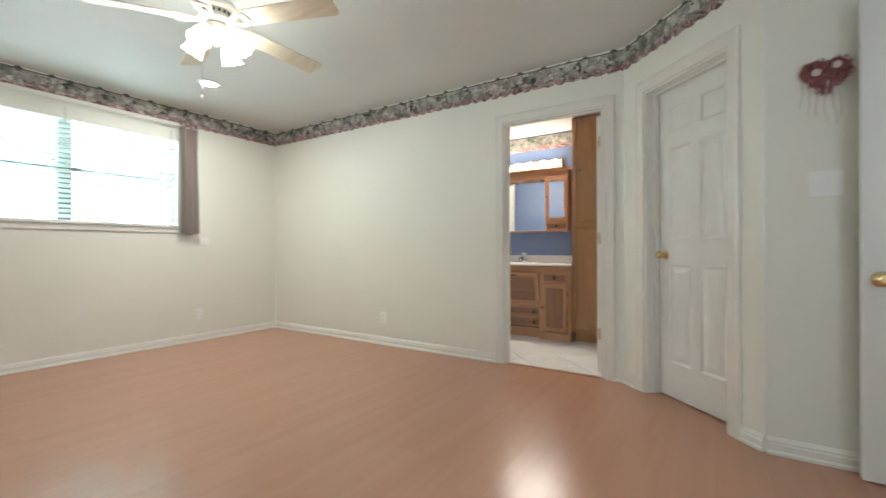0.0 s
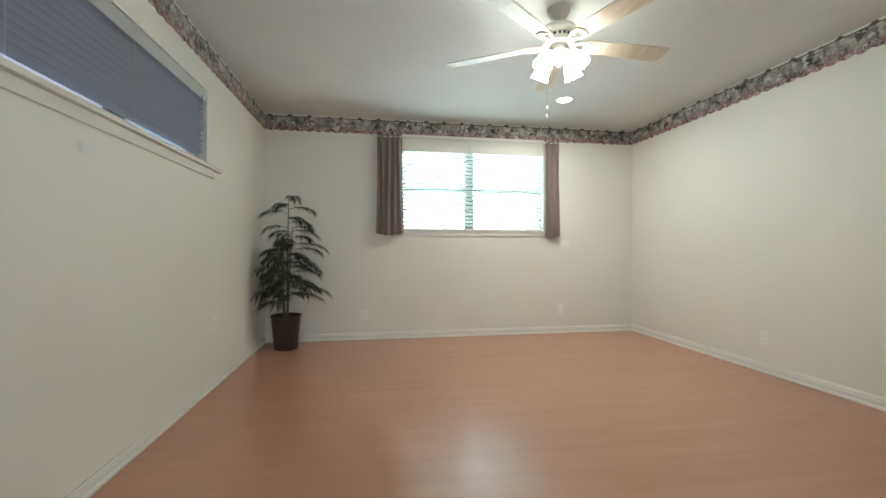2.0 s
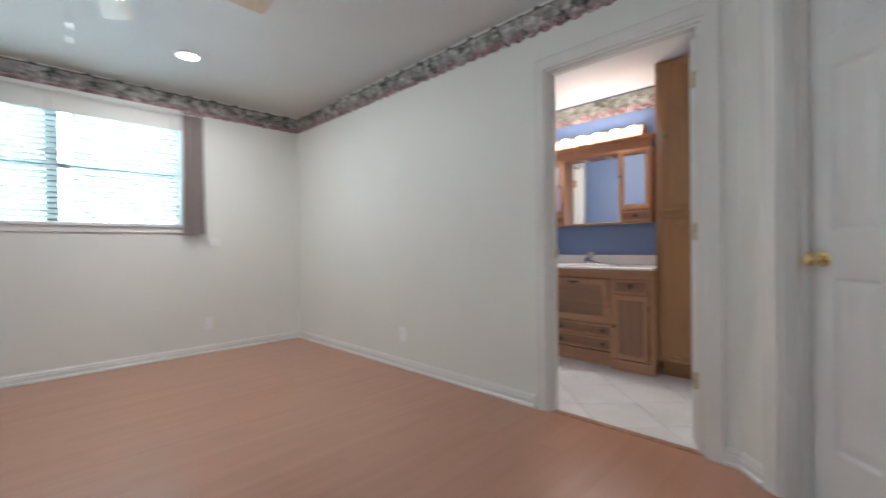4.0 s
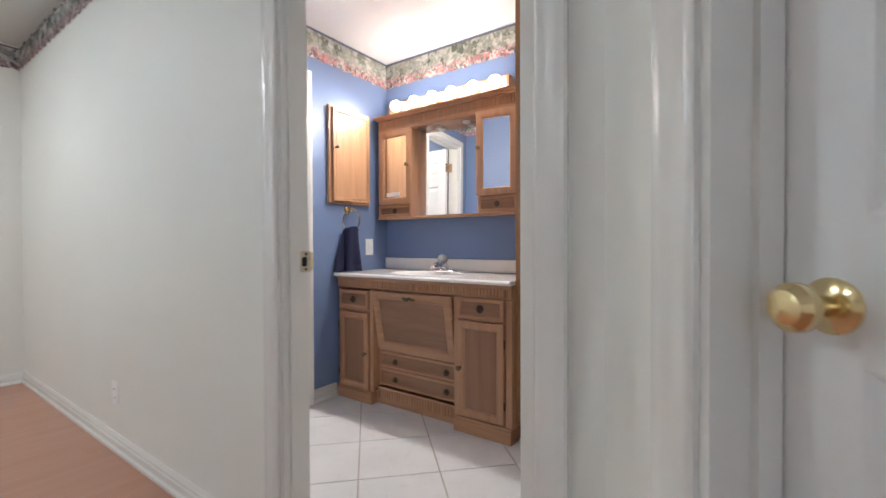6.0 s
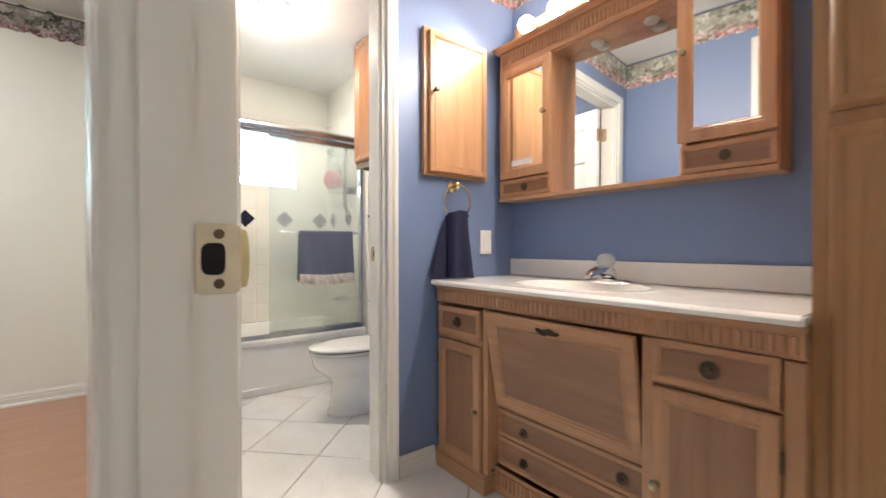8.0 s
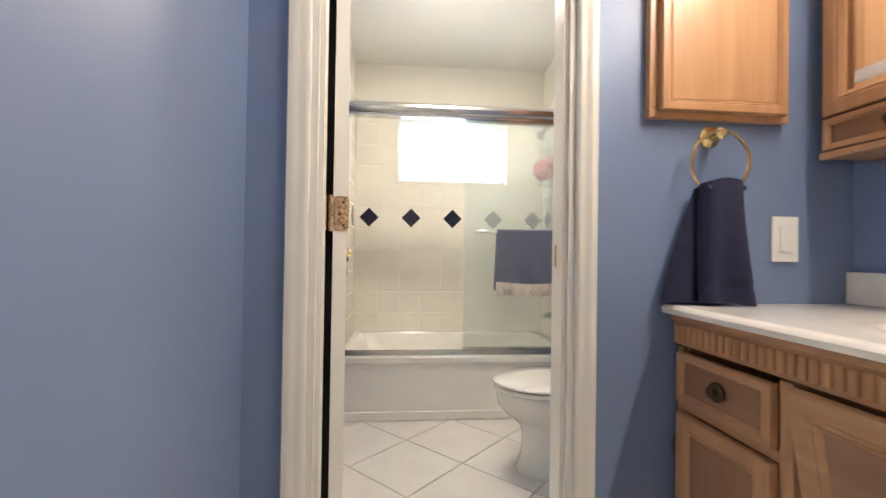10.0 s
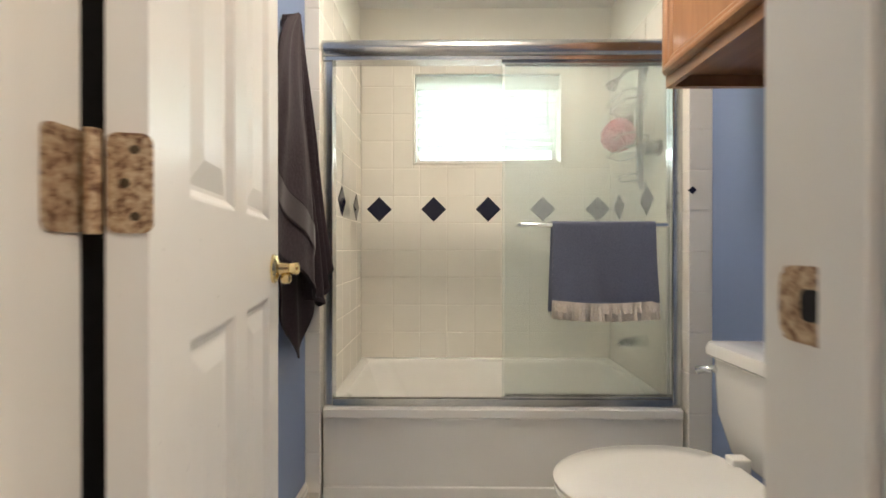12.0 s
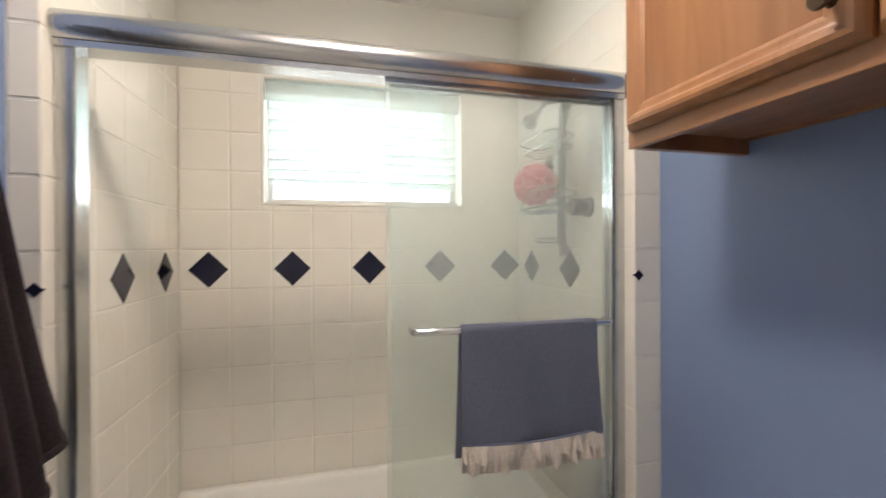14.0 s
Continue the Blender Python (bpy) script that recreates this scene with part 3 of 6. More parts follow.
def border(name, p0, p1, z0, z1, normal, mat, label, scallop=0.018, bumps=0.008):
    """Wallpaper strip with a die-cut lower edge and small leaves over the top line."""
    a, b = Vector((*p0, 0)), Vector((*p1, 0))
    out = Vector((*normal, 0)) * 0.003
    n = max(4, int((b - a).length / 0.012))
    rng = random.Random(name + str(p0))
    bm = bmesh.new()
    prev = None
    ph = rng.random() * 6
    for i in range(n + 1):
        p = a.lerp(b, i / n) + out
        s = i * 0.012
        lo = z0 + scallop * (0.5 - 0.5 * abs(math.sin(s * 33 + ph))) + rng.uniform(-0.004, 0.004)
        hi = z1 + bumps * max(0.0, math.sin(s * 47 + ph) * math.sin(s * 13 + 2 * ph) - 0.25) * 1.4
        col = [bm.verts.new((p.x, p.y, z)) for z in (lo, z0 + (z1 - z0) * 0.5, hi)]
        if prev:
            for k in range(2):
                bm.faces.new((prev[k], col[k], col[k + 1], prev[k + 1]))
        prev = col
    return structure(name, bm, mat, label, "wallpaper border")


LB = "muted green and mauve floral wallpaper border"
for p0, p1, nrm in (((WX, SY + 0.004), (WX, NY - 0.004), (1, 0)), ((WX + 0.004, NY), (-0.328, NY), (0, -1)), (diag(0.004), diag(DIAG_L - 0.004), (-R2, -R2)),
                    ((0.438, E2Y), (EX, E2Y), (0, -1)), ((WX + 0.004, SY), (EX, SY), (0, 1)), ((EX, SY), (EX, E2Y), (-1, 0))):
    border("wallpaper_border", p0, p1, 2.262, 2.424, nrm, M_border_bed, LB, 0.030, 0.022)
LB = "bright pink and green floral wallpaper border"
for p0, p1, nrm in (((BWX, BSY + 0.004), (BWX, BNY - 0.004), (1, 0)), ((BWX + 0.004, BNY), (-1.05, BNY), (0, -1)), ((BWX + 0.004, BSY), (-0.375, BSY), (0, 1)), ((-0.37, BSY), (-0.37, 4.93), (-1, 0))):
    border("wallpaper_border", p0, p1, 2.160, 2.343, nrm, M_border_bath, LB, 0.022, 0.0)

# ---- doors ----


def door_leaf(parent, w, h, t=0.035, two_sides=True):
    """Six-panel leaf: x along from the hinge, y through, z up."""
    cols = (w * 0.155, w * 0.445, w * 0.555, w * 0.845)
    rows = (0.22, 0.86, 1.02, 1.62, 1.72, h - 0.12)
    rec = 0.011
    spans = [(cols[i], cols[i + 1], rows[j], rows[j + 1]) for i in (0, 2) for j in (0, 2, 4)]
    bm = boxes((0, w, rec, t - rec, 0, h))
    for y0, y1 in ((0, rec), (t - rec, t)):
        for r in ((0, cols[0], 0, h), (cols[3], w, 0, h), (cols[1], cols[2], 0, h)):
            box(bm, r[0], r[1], y0, y1, r[2], r[3])
        for i in (0, 2):
            for z0, z1 in ((0, rows[0]), (rows[1], rows[2]), (rows[3], rows[4]), (rows[5], h)):
                box(bm, cols[i], cols[i + 1], y0, y1, z0, z1)
    part("leaf", bm, M_door, parent)
    for x0, x1, z0, z1 in spans:
        for face in (0, 1):
            s = -1 if face == 0 else 1
            yb = rec if face == 0 else t - rec
            e, d = 0.014, 0.050
            rings = []
            for inset, out in ((0.0, 0.0105), (0.004, 0.0095), (e, 0.0010), (e + 0.006, 0.0006), (d, 0.0070), (d + 0.004, 0.0078)):
                rings.append([(x0 + inset, yb + s * out, z0 + inset), (x1 - inset, yb + s * out, z0 + inset), (x1 - inset, yb + s * out, z1 - inset), (x0 + inset, yb + s * out, z1 - inset)])
            part("panel", loft(rings, "end"), M_door, parent)


def knob(parent, x, y, z, s, name="door_knob"):
    """Round brass knob on a rosette; s = -1 or 1 is the side of the leaf."""
    k = part(name, lathe([(0.032, 0), (0.032, 0.004), (0.026, 0.008), (0.012, 0.010), (0.011, 0.028), (0.020, 0.036), (0.0275, 0.047), (0.027, 0.058), (0.019, 0.066), (0.002, 0.068)], axis="y"), M_brass, parent, "polished brass knob", smooth=True)
    k.matrix_basis = Matrix.Translation((x, y, z)) @ (Matrix.Identity(4) if s < 0 else pose(0, 0, 0, 0, 0, 180))
    return k


def butt_hinge(parent, x, z, mat, label, y=0.0, h=0.088, flip=1):
    """Leaf let into the door's edge, its twin on the jamb, and the knuckle between."""
    bm2 = lathe([(0.0055, -h / 2), (0.0062, -h / 2 + 0.002), (0.0062, h / 2 - 0.002), (0.004, h / 2 + 0.003)], 12)
    hg = part("hinge", bm2, mat, parent, label, Matrix.Translation((x - 0.003, y, z)), True)
    return hg


# closet door, closed, at the back of the diagonal wall
M_d2 = DIAG @ pose(D2[0] + 0.017, 0.098, 0.008)
door2 = thing("door_closet", M_d2, "closed white six-panel closet door with brass knob", "door", kind="structure")
door_leaf(door2, D2[1] - D2[0] - 0.034, D2[2] - 0.028)
knob(door2, 0.065, 0.0, 0.922, -1)
for z in (0.25, 1.05, 1.8):
    butt_hinge(door2, D2[1] - D2[0] - 0.034, z, M_hinge_clean, "brass hinge")
# unseen box added behind the door to keep outside light out
closet = boxes((0.0, 1.05, 0.75, 0.80, 0, CEIL), (-0.05, 0.0, 0.145, 0.80, 0, CEIL), (1.05, 1.10, 0.145, 0.80, 0, CEIL), (-0.05, 1.10, 0.145, 0.80, CEIL, CEIL + 0.05), (-0.05, 1.10, 0.145, 0.80, -0.06, -0.01))
closet.transform(DIAG)
structure("wall_closet", closet, M_cream, "unseen plain box behind the door, added against stray light", "wall")

# entry door, swung open against the short wall
door4 = thing("door_entry", pose(1.53, E2Y - 0.075, 0.008, 0, 0, 180), "open white entry door with brass knob", "door", kind="structure")
door_leaf(door4, 0.78, 2.0)
knob(door4, 0.722, 0.035, 0.835, 1)

def leaf_plate(x0, x1, y0, y1, z0, z1, r=0.009):
    """Thin hinge leaf with rounded free corners."""
    out = [(y0, z1), (y0, z0)]
    for cz, a0 in ((z0 + r, 270), (z1 - r, 0)):
        out += [(y1 - r + r * math.cos(radians(a0 + 18 * i)), cz + r * math.sin(radians(a0 + 18 * i))) for i in range(6)]
    return loft([[(x, y, z) for y, z in out] for x in (x0, x1)])


# vanity room door, open at a right angle
door1 = thing("door_vanity_room", pose(-0.519, BSY + 0.050, 0.008, 0, 0, 86.0), "open white six-panel door with chipped edges", "door", kind="structure")
door_leaf(door1, 0.74, 2.005)
knob(door1, 0.68, 0.0, 0.93, -1)
knob(door1, 0.68, 0.035, 0.93, 1)
for z in (0.30, 1.045, 1.80):
    h = part("hinge", leaf_plate(-0.0024, 0.0, -0.012, 0.030, z - 0.044, z + 0.044), M_hinge_clean, door1, "cream-painted brass hinge leaf")
    part("knuckle", lathe([(0.004, z - 0.046), (0.006, z - 0.044), (0.006, z + 0.044), (0.004, z + 0.046)], 12), M_hinge_clean, h, at=Matrix.Translation((-0.006, -0.013, 0)), smooth=True)
    for dz, dy in ((-0.03, 0.012), (0.0, 0.021), (0.03, 0.012)):
        part("screw", lathe([(0.0042, 0), (0.0042, 0.001), (0.002, 0.0016)], 10, "x"), M_alu, h, at=Matrix.Translation((-0.0024, dy, z + dz)) @ pose(0, 0, 0, 0, 0, 180))
# black strip that paints the shade of the hinge gap
structure("door_seal", boxes((-0.517, -0.4575, 3.937, 3.941, 0.004, 2.02)), M_dark, "black strip for the shade in the hinge gap", "door seal")
def strike_plate(half_y, half_z, hole_y, hole_z):
    """Rounded plate with a D-shaped latch hole through it."""
    def ring(x, a, b, n, shift=0.0):
        pts = []
        for i in range(32):
            t = 2 * math.pi * i / 32
            c, d = math.cos(t), math.sin(t)
            q = (abs(c) ** n + abs(d) ** n) ** (-1 / n)
            pts.append((x, shift + a * q * c * (0.72 if c > 0 and shift else 1.0), b * q * d))
        return pts
    rings = [ring(0.0, half_y, half_z, 12), ring(0.0016, half_y, half_z, 12), ring(0.002, half_y - 0.0006, half_z - 0.0006, 12), ring(0.002, hole_y, hole_z, 4, -0.003), ring(0.0, hole_y, hole_z, 4, -0.003), ring(0.0, half_y, half_z, 12)]
    bm = loft(rings, cap=False)
    bmesh.ops.remove_doubles(bm, verts=bm.verts[:], dist=1e-6)
    bmesh.ops.recalc_face_normals(bm, faces=bm.faces[:])
    return bm


def strike_lip(y0, reach, half_z):
    """Curved tongue that guides the latch in."""
    out = [(y0, -half_z)] + [(y0 + reach * math.sin(math.pi * i / 12) ** 0.5, -half_z * math.cos(math.pi * i / 12)) for i in range(1, 12)] + [(y0, half_z)]
    return loft([[(x + 0.25 * max(0, y - y0), y, z) for y, z in out] for x in (0.0002, 0.0022)])


strike = thing("strike_plate", pose(D1[0] + 0.0165, BSY - 0.010, 0.945), "brass strike plate on the painted jamb", "strike plate")
part("plate", strike_plate(0.020, 0.034, 0.0125, 0.0155), M_hinge_clean, strike, at=Matrix.Translation((0, -0.002, 0)))
part("lip", strike_lip(0.0182, 0.007, 0.029), M_brass, strike)
# thin black sheet paints the shade inside the hole
part("latch_hole", boxes((0.0003, 0.0006, -0.019, 0.009, -0.018, 0.018)), M_dark, strike, "black patch for the shade in the latch hole")
for dz in (-0.024, 0.024):
    part("screw", lathe([(0.005, 0.002), (0.005, 0.0028), (0.002, 0.0034)], 10, "x"), M_bronze, strike, at=Matrix.Translation((0, -0.002, dz)))


# ---- windows and blinds ----
def blind(name, w, h, pitch, tilt, label, group, drop_cord=True, slat_w=0.05, slat_mat=None):
    """Blind in its own axes: x along, y towards the room, top at z = 0."""
    slat_mat = slat_mat or M_slat
    b = thing(name, Matrix.Identity(4), label, "window blind", group)
    part("headrail", boxes((0, w, -0.028, 0.022, -0.045, 0), bevel=0.003), M_slat, b)
    part("valance", boxes((-0.004, w + 0.004, 0.026, 0.032, -0.075, 0.002), bevel=0.002), M_slat, b)
    n = int((h - 0.09) / pitch)
    me = None
    c, s = math.cos(radians(tilt)), math.sin(radians(tilt))
    for i in range(n):
        z = -0.075 - i * pitch
        if me is None:
            rings = []
            for x in (0.004, w - 0.004):
                top = [(u, 0.004 * (1 - (2 * u / slat_w) ** 2)) for u in (-slat_w / 2, -slat_w / 4, 0, slat_w / 4, slat_w / 2)]
                prof = top + [(u, v - 0.0022) for u, v in reversed(top)]
                rings.append([(x, u * c - v * s, u * s + v * c) for u, v in prof])
            me = mesh_of("slat", loft(rings), slat_mat)
        ob = new("slat", me)
        ob.parent = b
        ob.location = (0, 0, z)
    part("bottom_rail", boxes((0.002, w - 0.002, -0.022, 0.022, -h, -h + 0.018), bevel=0.004), M_white, b)
    for x in (0.12, w - 0.12) if w < 1.1 else (0.12, w / 2, w - 0.12):
        for y in (-0.024, 0.024):
            part("ladder_cord", tube([(x, y, -0.04), (x, y, -h + 0.01)], 0.0009, 5), M_white, b)
    if drop_cord:
        part("tilt_wand", tube([(0.06, 0.034, -0.05), (0.06, 0.036, -h * 0.62)], 0.0032, 8), M_acrylic, b)
    return b


def window(name, label, to_world, w, h, depth, mull, rails, proud=0.0):
    """Frame, panes and inner lining; x along, y inward from the outer face, z up from the opening's foot."""
    win = thing(name, to_world, label, "window", kind="structure")
    f = 0.035
    part("window_frame", boxes((0, w, 0.0, 0.05, 0, f), (0, w, 0.0, 0.05, h - f, h), (0, f, 0.0, 0.05, f, h - f), (w - f, w, 0.0, 0.05, f, h - f), bevel=0.003), M_white, win)
    edges = [f] + [m for m in mull] + [w - f]
    for m in mull:
        part("mullion", boxes((m - 0.052, m + 0.052, 0.002, 0.052, f, h - f), bevel=0.003), M_mullion, win)
    for r in rails:
        part("meeting_rail", boxes((f, w - f, 0.010, 0.045, r - 0.018, r + 0.018), bevel=0.002), M_mullion, win)
    for a, b in zip(edges, edges[1:]):
        p = part("pane", boxes((a + 0.052 * (a > f), b - 0.052 * (b < w - f), 0.020, 0.024, f, h - f)), M_glass, win)
        p.visible_shadow = False
    return win


# west window: opening lined with drywall, two blinds, sill and curtains
WW, WH = W_WIN[1] - W_WIN[0], W_WIN[3] - W_WIN[2]
TO_W = Matrix.Translation((WX - 0.135, W_WIN[1], W_WIN[2])) @ pose(0, 0, 0, 0, 0, -90)
window("window_west", "wide white bedroom window with closed blinds", TO_W, WW, WH, 0.14, (WW / 2 + 0.045,), (WH * 0.46,))
half = WW / 2 - 0.006
for i, (off, wd) in enumerate(((0.006, half - 0.055), (half + 0.012, half + 0.03))):
    b = blind("window_blind", wd, WH - 0.012, 0.043, 28, "white slatted blind glowing with daylight", "bedroom window blinds")
    b.matrix_basis = TO_W @ Matrix.Translation((off, 0.098, WH - 0.006))
structure("window_sill", boxes((WX - 0.09, WX + 0.0004, W_WIN[0] - 0.0, W_WIN[1] + 0.0, W_WIN[2] - 0.002, W_WIN[2] + 0.018), (WX + 0.001, WX + 0.030, W_WIN[0] - 0.05, W_WIN[1] + 0.05, W_WIN[2] - 0.002, W_WIN[2] + 0.018), (WX + 0.001, WX + 0.014, W_WIN[0] - 0.03, W_WIN[1] + 0.03, W_WIN[2] - 0.055, W_WIN[2] - 0.003), bevel=0.003), M_trim, "white window sill and apron", "window sill")
structure("window_header", boxes((WX + 0.001, WX + 0.012, W_WIN[0] - 0.01, W_WIN[1] + 0.01, W_WIN[3] - 0.004, W_WIN[3] + 0.028), (WX - 0.035, WX - 0.004, W_WIN[0] + 0.004, W_WIN[1] - 0.004, W_WIN[3] - 0.155, W_WIN[3] - 0.004), bevel=0.002), M_cream, "white valance board over the window", "window trim")

rod = thing("curtain_rod", pose(WX, 0, 0), "slim white curtain rod above the window", "curtain rod")
part("rod", tube([(0.001, 0.70, 2.235), (0.045, 0.705, 2.235), (0.055, 0.72, 2.235), (0.055, 2.81, 2.235), (0.045, 2.825, 2.235), (0.001, 2.83, 2.235)], 0.006), M_white, rod, smooth=True)


def curtain(y0, y1, z0, z1, folds, seed):
    rng = random.Random(seed)
    ph = rng.random() * 6
    w = y1 - y0

    def at(u, v):
        narrow = 1.0 - 0.06 * v * (1 - v) * 4 * 0.4
        y = y0 + w * (0.5 + (u - 0.5) * narrow * (0.94 + 0.08 * (1 - v)))
        amp = 0.017 + 0.018 * (1 - v)
        x = 0.055 + amp * math.sin(2 * math.pi * folds * u + ph) + 0.006 * math.sin(4 * math.pi * folds * u + 1.7 * v)
        return (WX + x, y + 0.006 * math.sin(9 * u + 3 * v), z0 + (z1 - z0) * v + (1 - v) * 0.010 * math.sin(7 * u + ph))

    ob = tagged(part("curtain", sheet(70, 24, at, 0.003), M_curtain, smooth=True), "short taupe curtain panel gathered beside the window", "curtain", "bedroom curtains")
    return ob


curtain(0.692, 0.990, 1.155, 2.262, 4.6, 3)
curtain(2.632, 2.832, 1.135, 2.250, 3.6, 8)

# assumed east window behind the start of the walk, added for its light
TO_E = Matrix.Translation((EX + 0.118, E_WIN_ADDED[0], E_WIN_ADDED[2])) @ pose(0, 0, 0, 0, 0, 90)
window("assumed_window_east", "assumed white bedroom window with clear panes, out of view", TO_E, E_WIN_ADDED[1] - E_WIN_ADDED[0], E_WIN_ADDED[3] - E_WIN_ADDED[2], 0.12, ((E_WIN_ADDED[1] - E_WIN_ADDED[0]) / 2,), ())

# high south window
SW, SH = S_WIN[1] - S_WIN[0], S_WIN[3] - S_WIN[2]
TO_S = Matrix.Translation((S_WIN[0], SY - 0.135, S_WIN[2]))
window("window_south", "high narrow window with lowered bluish blind", TO_S, SW, SH, 0.14, (SW / 2,), ())
b = blind("window_blind", SW - 0.016, SH - 0.012, 0.036, 52, "lowered blind with bluish shade put into its slats", "", True, slat_mat=M_slat_shade_blue)
b.matrix_basis = TO_S @ Matrix.Translation((0.008, 0.095, SH - 0.006))
structure("window_sill_south", boxes((S_WIN[0] - 0.02, S_WIN[1] + 0.02, SY - 0.085, SY + 0.012, S_WIN[2] - 0.028, S_WIN[2] - 0.002), (S_WIN[0] - 0.19, S_WIN[1] + 0.19, SY + 0.001, SY + 0.040, S_WIN[2] - 0.03, S_WIN[2] - 0.006), (S_WIN[0] - 0.10, S_WIN[1] + 0.10, SY + 0.001, SY + 0.016, S_WIN[2] - 0.085, S_WIN[2] - 0.031), bevel=0.003), M_trim, "white sill of the high window", "window sill")


# ---- plates on the walls ----
def wall_plate(m, label, kind, w=0.072, h=0.115, group="", gangs=1):
    """Plate in its own axes: x along the wall, y out of the wall is -y, z up from its centre."""
    p = thing("outlet" if kind == "outlet" else "light_switch", m, label, "outlet" if kind == "outlet" else "switch", group)
    part("plate", boxes((-w / 2, w / 2, -0.0065, -0.0008, -h / 2, h / 2), bevel=0.002), M_plate, p)
    if kind == "outlet":
        for z in (-0.021, 0.021):
            part("socket", boxes((-0.017, 0.017, -0.0085, -0.006, z - 0.014, z + 0.014), bevel=0.002), M_plate, p)
            for x in (-0.007, 0.007):
                part("slot", boxes((x - 0.0012, x + 0.0012, -0.0092, -0.0086, z - 0.005, z + 0.004)), M_dark, p)
    elif kind == "toggle":
        part("toggle", boxes((-0.005, 0.005, -0.018, -0.006, -0.004, 0.012), bevel=0.002), M_plate, p)
    else:
        for i in range(gangs):
            x = (i - (gangs - 1) / 2) * 0.046
            part("rocker", boxes((x - 0.0165, x + 0.0165, -0.0095, -0.006, -0.033, 0.033), bevel=0.0015), M_plate, p)
    return p


ON_W = lambda y, z: Matrix.Translation((WX, y, z)) @ pose(0, 0, 0, 0, 0, 90)
ON_N = lambda x, z: Matrix.Translation((x, NY, z))
ON_S = lambda x, z: Matrix.Translation((x, SY, z)) @ pose(0, 0, 0, 0, 0, 180)
OL = "ivory wall outlet above the baseboard"
wall_plate(ON_W(0.560, 0.27), OL, "outlet", group="bedroom outlets")
wall_plate(ON_W(2.854, 0.285), OL, "outlet", group="bedroom outlets")
wall_plate(ON_N(-2.634, 0.275), OL, "outlet", group="bedroom outlets")
wall_plate(ON_S(-2.97, 0.45), OL, "outlet", group="bedroom outlets")
wall_plate(ON_W(2.915, 1.062), "small ivory toggle switch beside the window", "toggle", 0.10, 0.072)
wall_plate(Matrix.Translation((0.654, E2Y, 1.26)), "double ivory rocker switch under the wreath", "rocker", 0.118, 0.115, gangs=2)

# cord cleat under the high window
cleat = thing("cord_cleat", ON_S(-1.55, 1.41), "small white cord cleat screwed to the wall", "cord cleat")
part("base", boxes((-0.006, 0.006, -0.010, -0.0006, -0.016, 0.016), bevel=0.002), M_white, cleat)
part("horn", tube([(0, -0.010, -0.026), (0, -0.015, -0.012), (0, -0.015, 0.012), (0, -0.010, 0.026)], [0.003, 0.004, 0.004, 0.003], 8), M_white, cleat, smooth=True)

# ---- heart wreath ----
rng = random.Random(5)
wreath = thing("heart_wreath", Matrix.Translation((0.652, E2Y - 0.018, 1.745)), "faded red heart-shaped wreath with ribbons", "wreath")


def heart(t):
    x = 0.0046 * 16 * math.sin(t) ** 3
    z = 0.0046 * (13 * math.cos(t) - 5 * math.cos(2 * t) - 2 * math.cos(3 * t) - math.cos(4 * t))
    return x, z


verts, faces = [], []
for i in range(2200):
    t = rng.uniform(0, 2 * math.pi)
    x, z = heart(t)
    fill = rng.random() ** 0.45
    x, z = x * fill + rng.gauss(0, 0.008), z * fill + rng.gauss(0, 0.008)
    y = rng.uniform(-0.022, 0.012)
    a = Vector((rng.gauss(0, 1), rng.gauss(0, 0.6), rng.gauss(0, 1))).normalized() * rng.uniform(0.010, 0.024)
    s = Vector((-a.z, 0.004, a.x)).normalized() * 0.003
    n = len(verts)
    c = Vector((x, y, z))
    verts += [c - a - s, c - a * 0.2 + s * 1.4, c + a, c - a * 0.2 - s * 1.4]
    faces.append((n, n + 1, n + 2, n + 3))
me = bpy.data.meshes.new("foliage")
me.from_pydata([tuple(v) for v in verts], [], faces)
me.materials.append(M_heart)
new("foliage", me).parent = wreath
part("ring", tube([(heart(2 * math.pi * k / 40)[0], 0, heart(2 * math.pi * k / 40)[1]) for k in range(40)], 0.013, 8, True), M_heart, wreath)
for i, (x, l) in enumerate(((-0.085, 0.11), (-0.03, 0.15), (0.0, 0.19), (0.028, 0.20), (0.045, 0.17), (-0.06, 0.15))):
    part("ribbon", sheet(2, 12, lambda u, v, x=x, l=l, i=i: (x + 0.005 * (u - 0.5) + 0.006 * math.sin(5 * v + i), -0.016 + 0.008 * math.sin(6 * v + 2 * i), -0.03 - l * v), 0.0008), M_ribbon, wreath)
for x, z in ((-0.034, 0.008), (0.034, 0.030)):
    part("blossom", lathe([(0.004, 0.030), (0.012, 0.033), (0.017, 0.028), (0.013, 0.020), (0.006, 0.014)], 9, "y"), M_ribbon, wreath, "pale dried blossom", Matrix.Translation((x, 0, z)))

# ---- ceiling fan ----
FX, FY = -2.07, 1.765
fan = thing("ceiling_fan", pose(FX, FY, 0), "almond ceiling fan with five blades and lit tulip shades", "ceiling fan")
part("canopy", lathe([(0.068, CEIL), (0.067, CEIL - 0.02), (0.050, CEIL - 0.055), (0.020, CEIL - 0.075)], 32), M_fan, fan, smooth=True)
part("downrod", lathe([(0.013, CEIL - 0.11), (0.013, CEIL - 0.06)], 16), M_fan, fan, smooth=True)
motor = part("motor_housing", lathe([(0.020, 2.345), (0.060, 2.340), (0.098, 2.322), (0.108, 2.300), (0.104, 2.288), (0.078, 2.280), (0.078, 2.246), (0.092, 2.240), (0.090, 2.226), (0.060, 2.216), (0.030, 2.214)], 40), M_fan, fan, smooth=True)
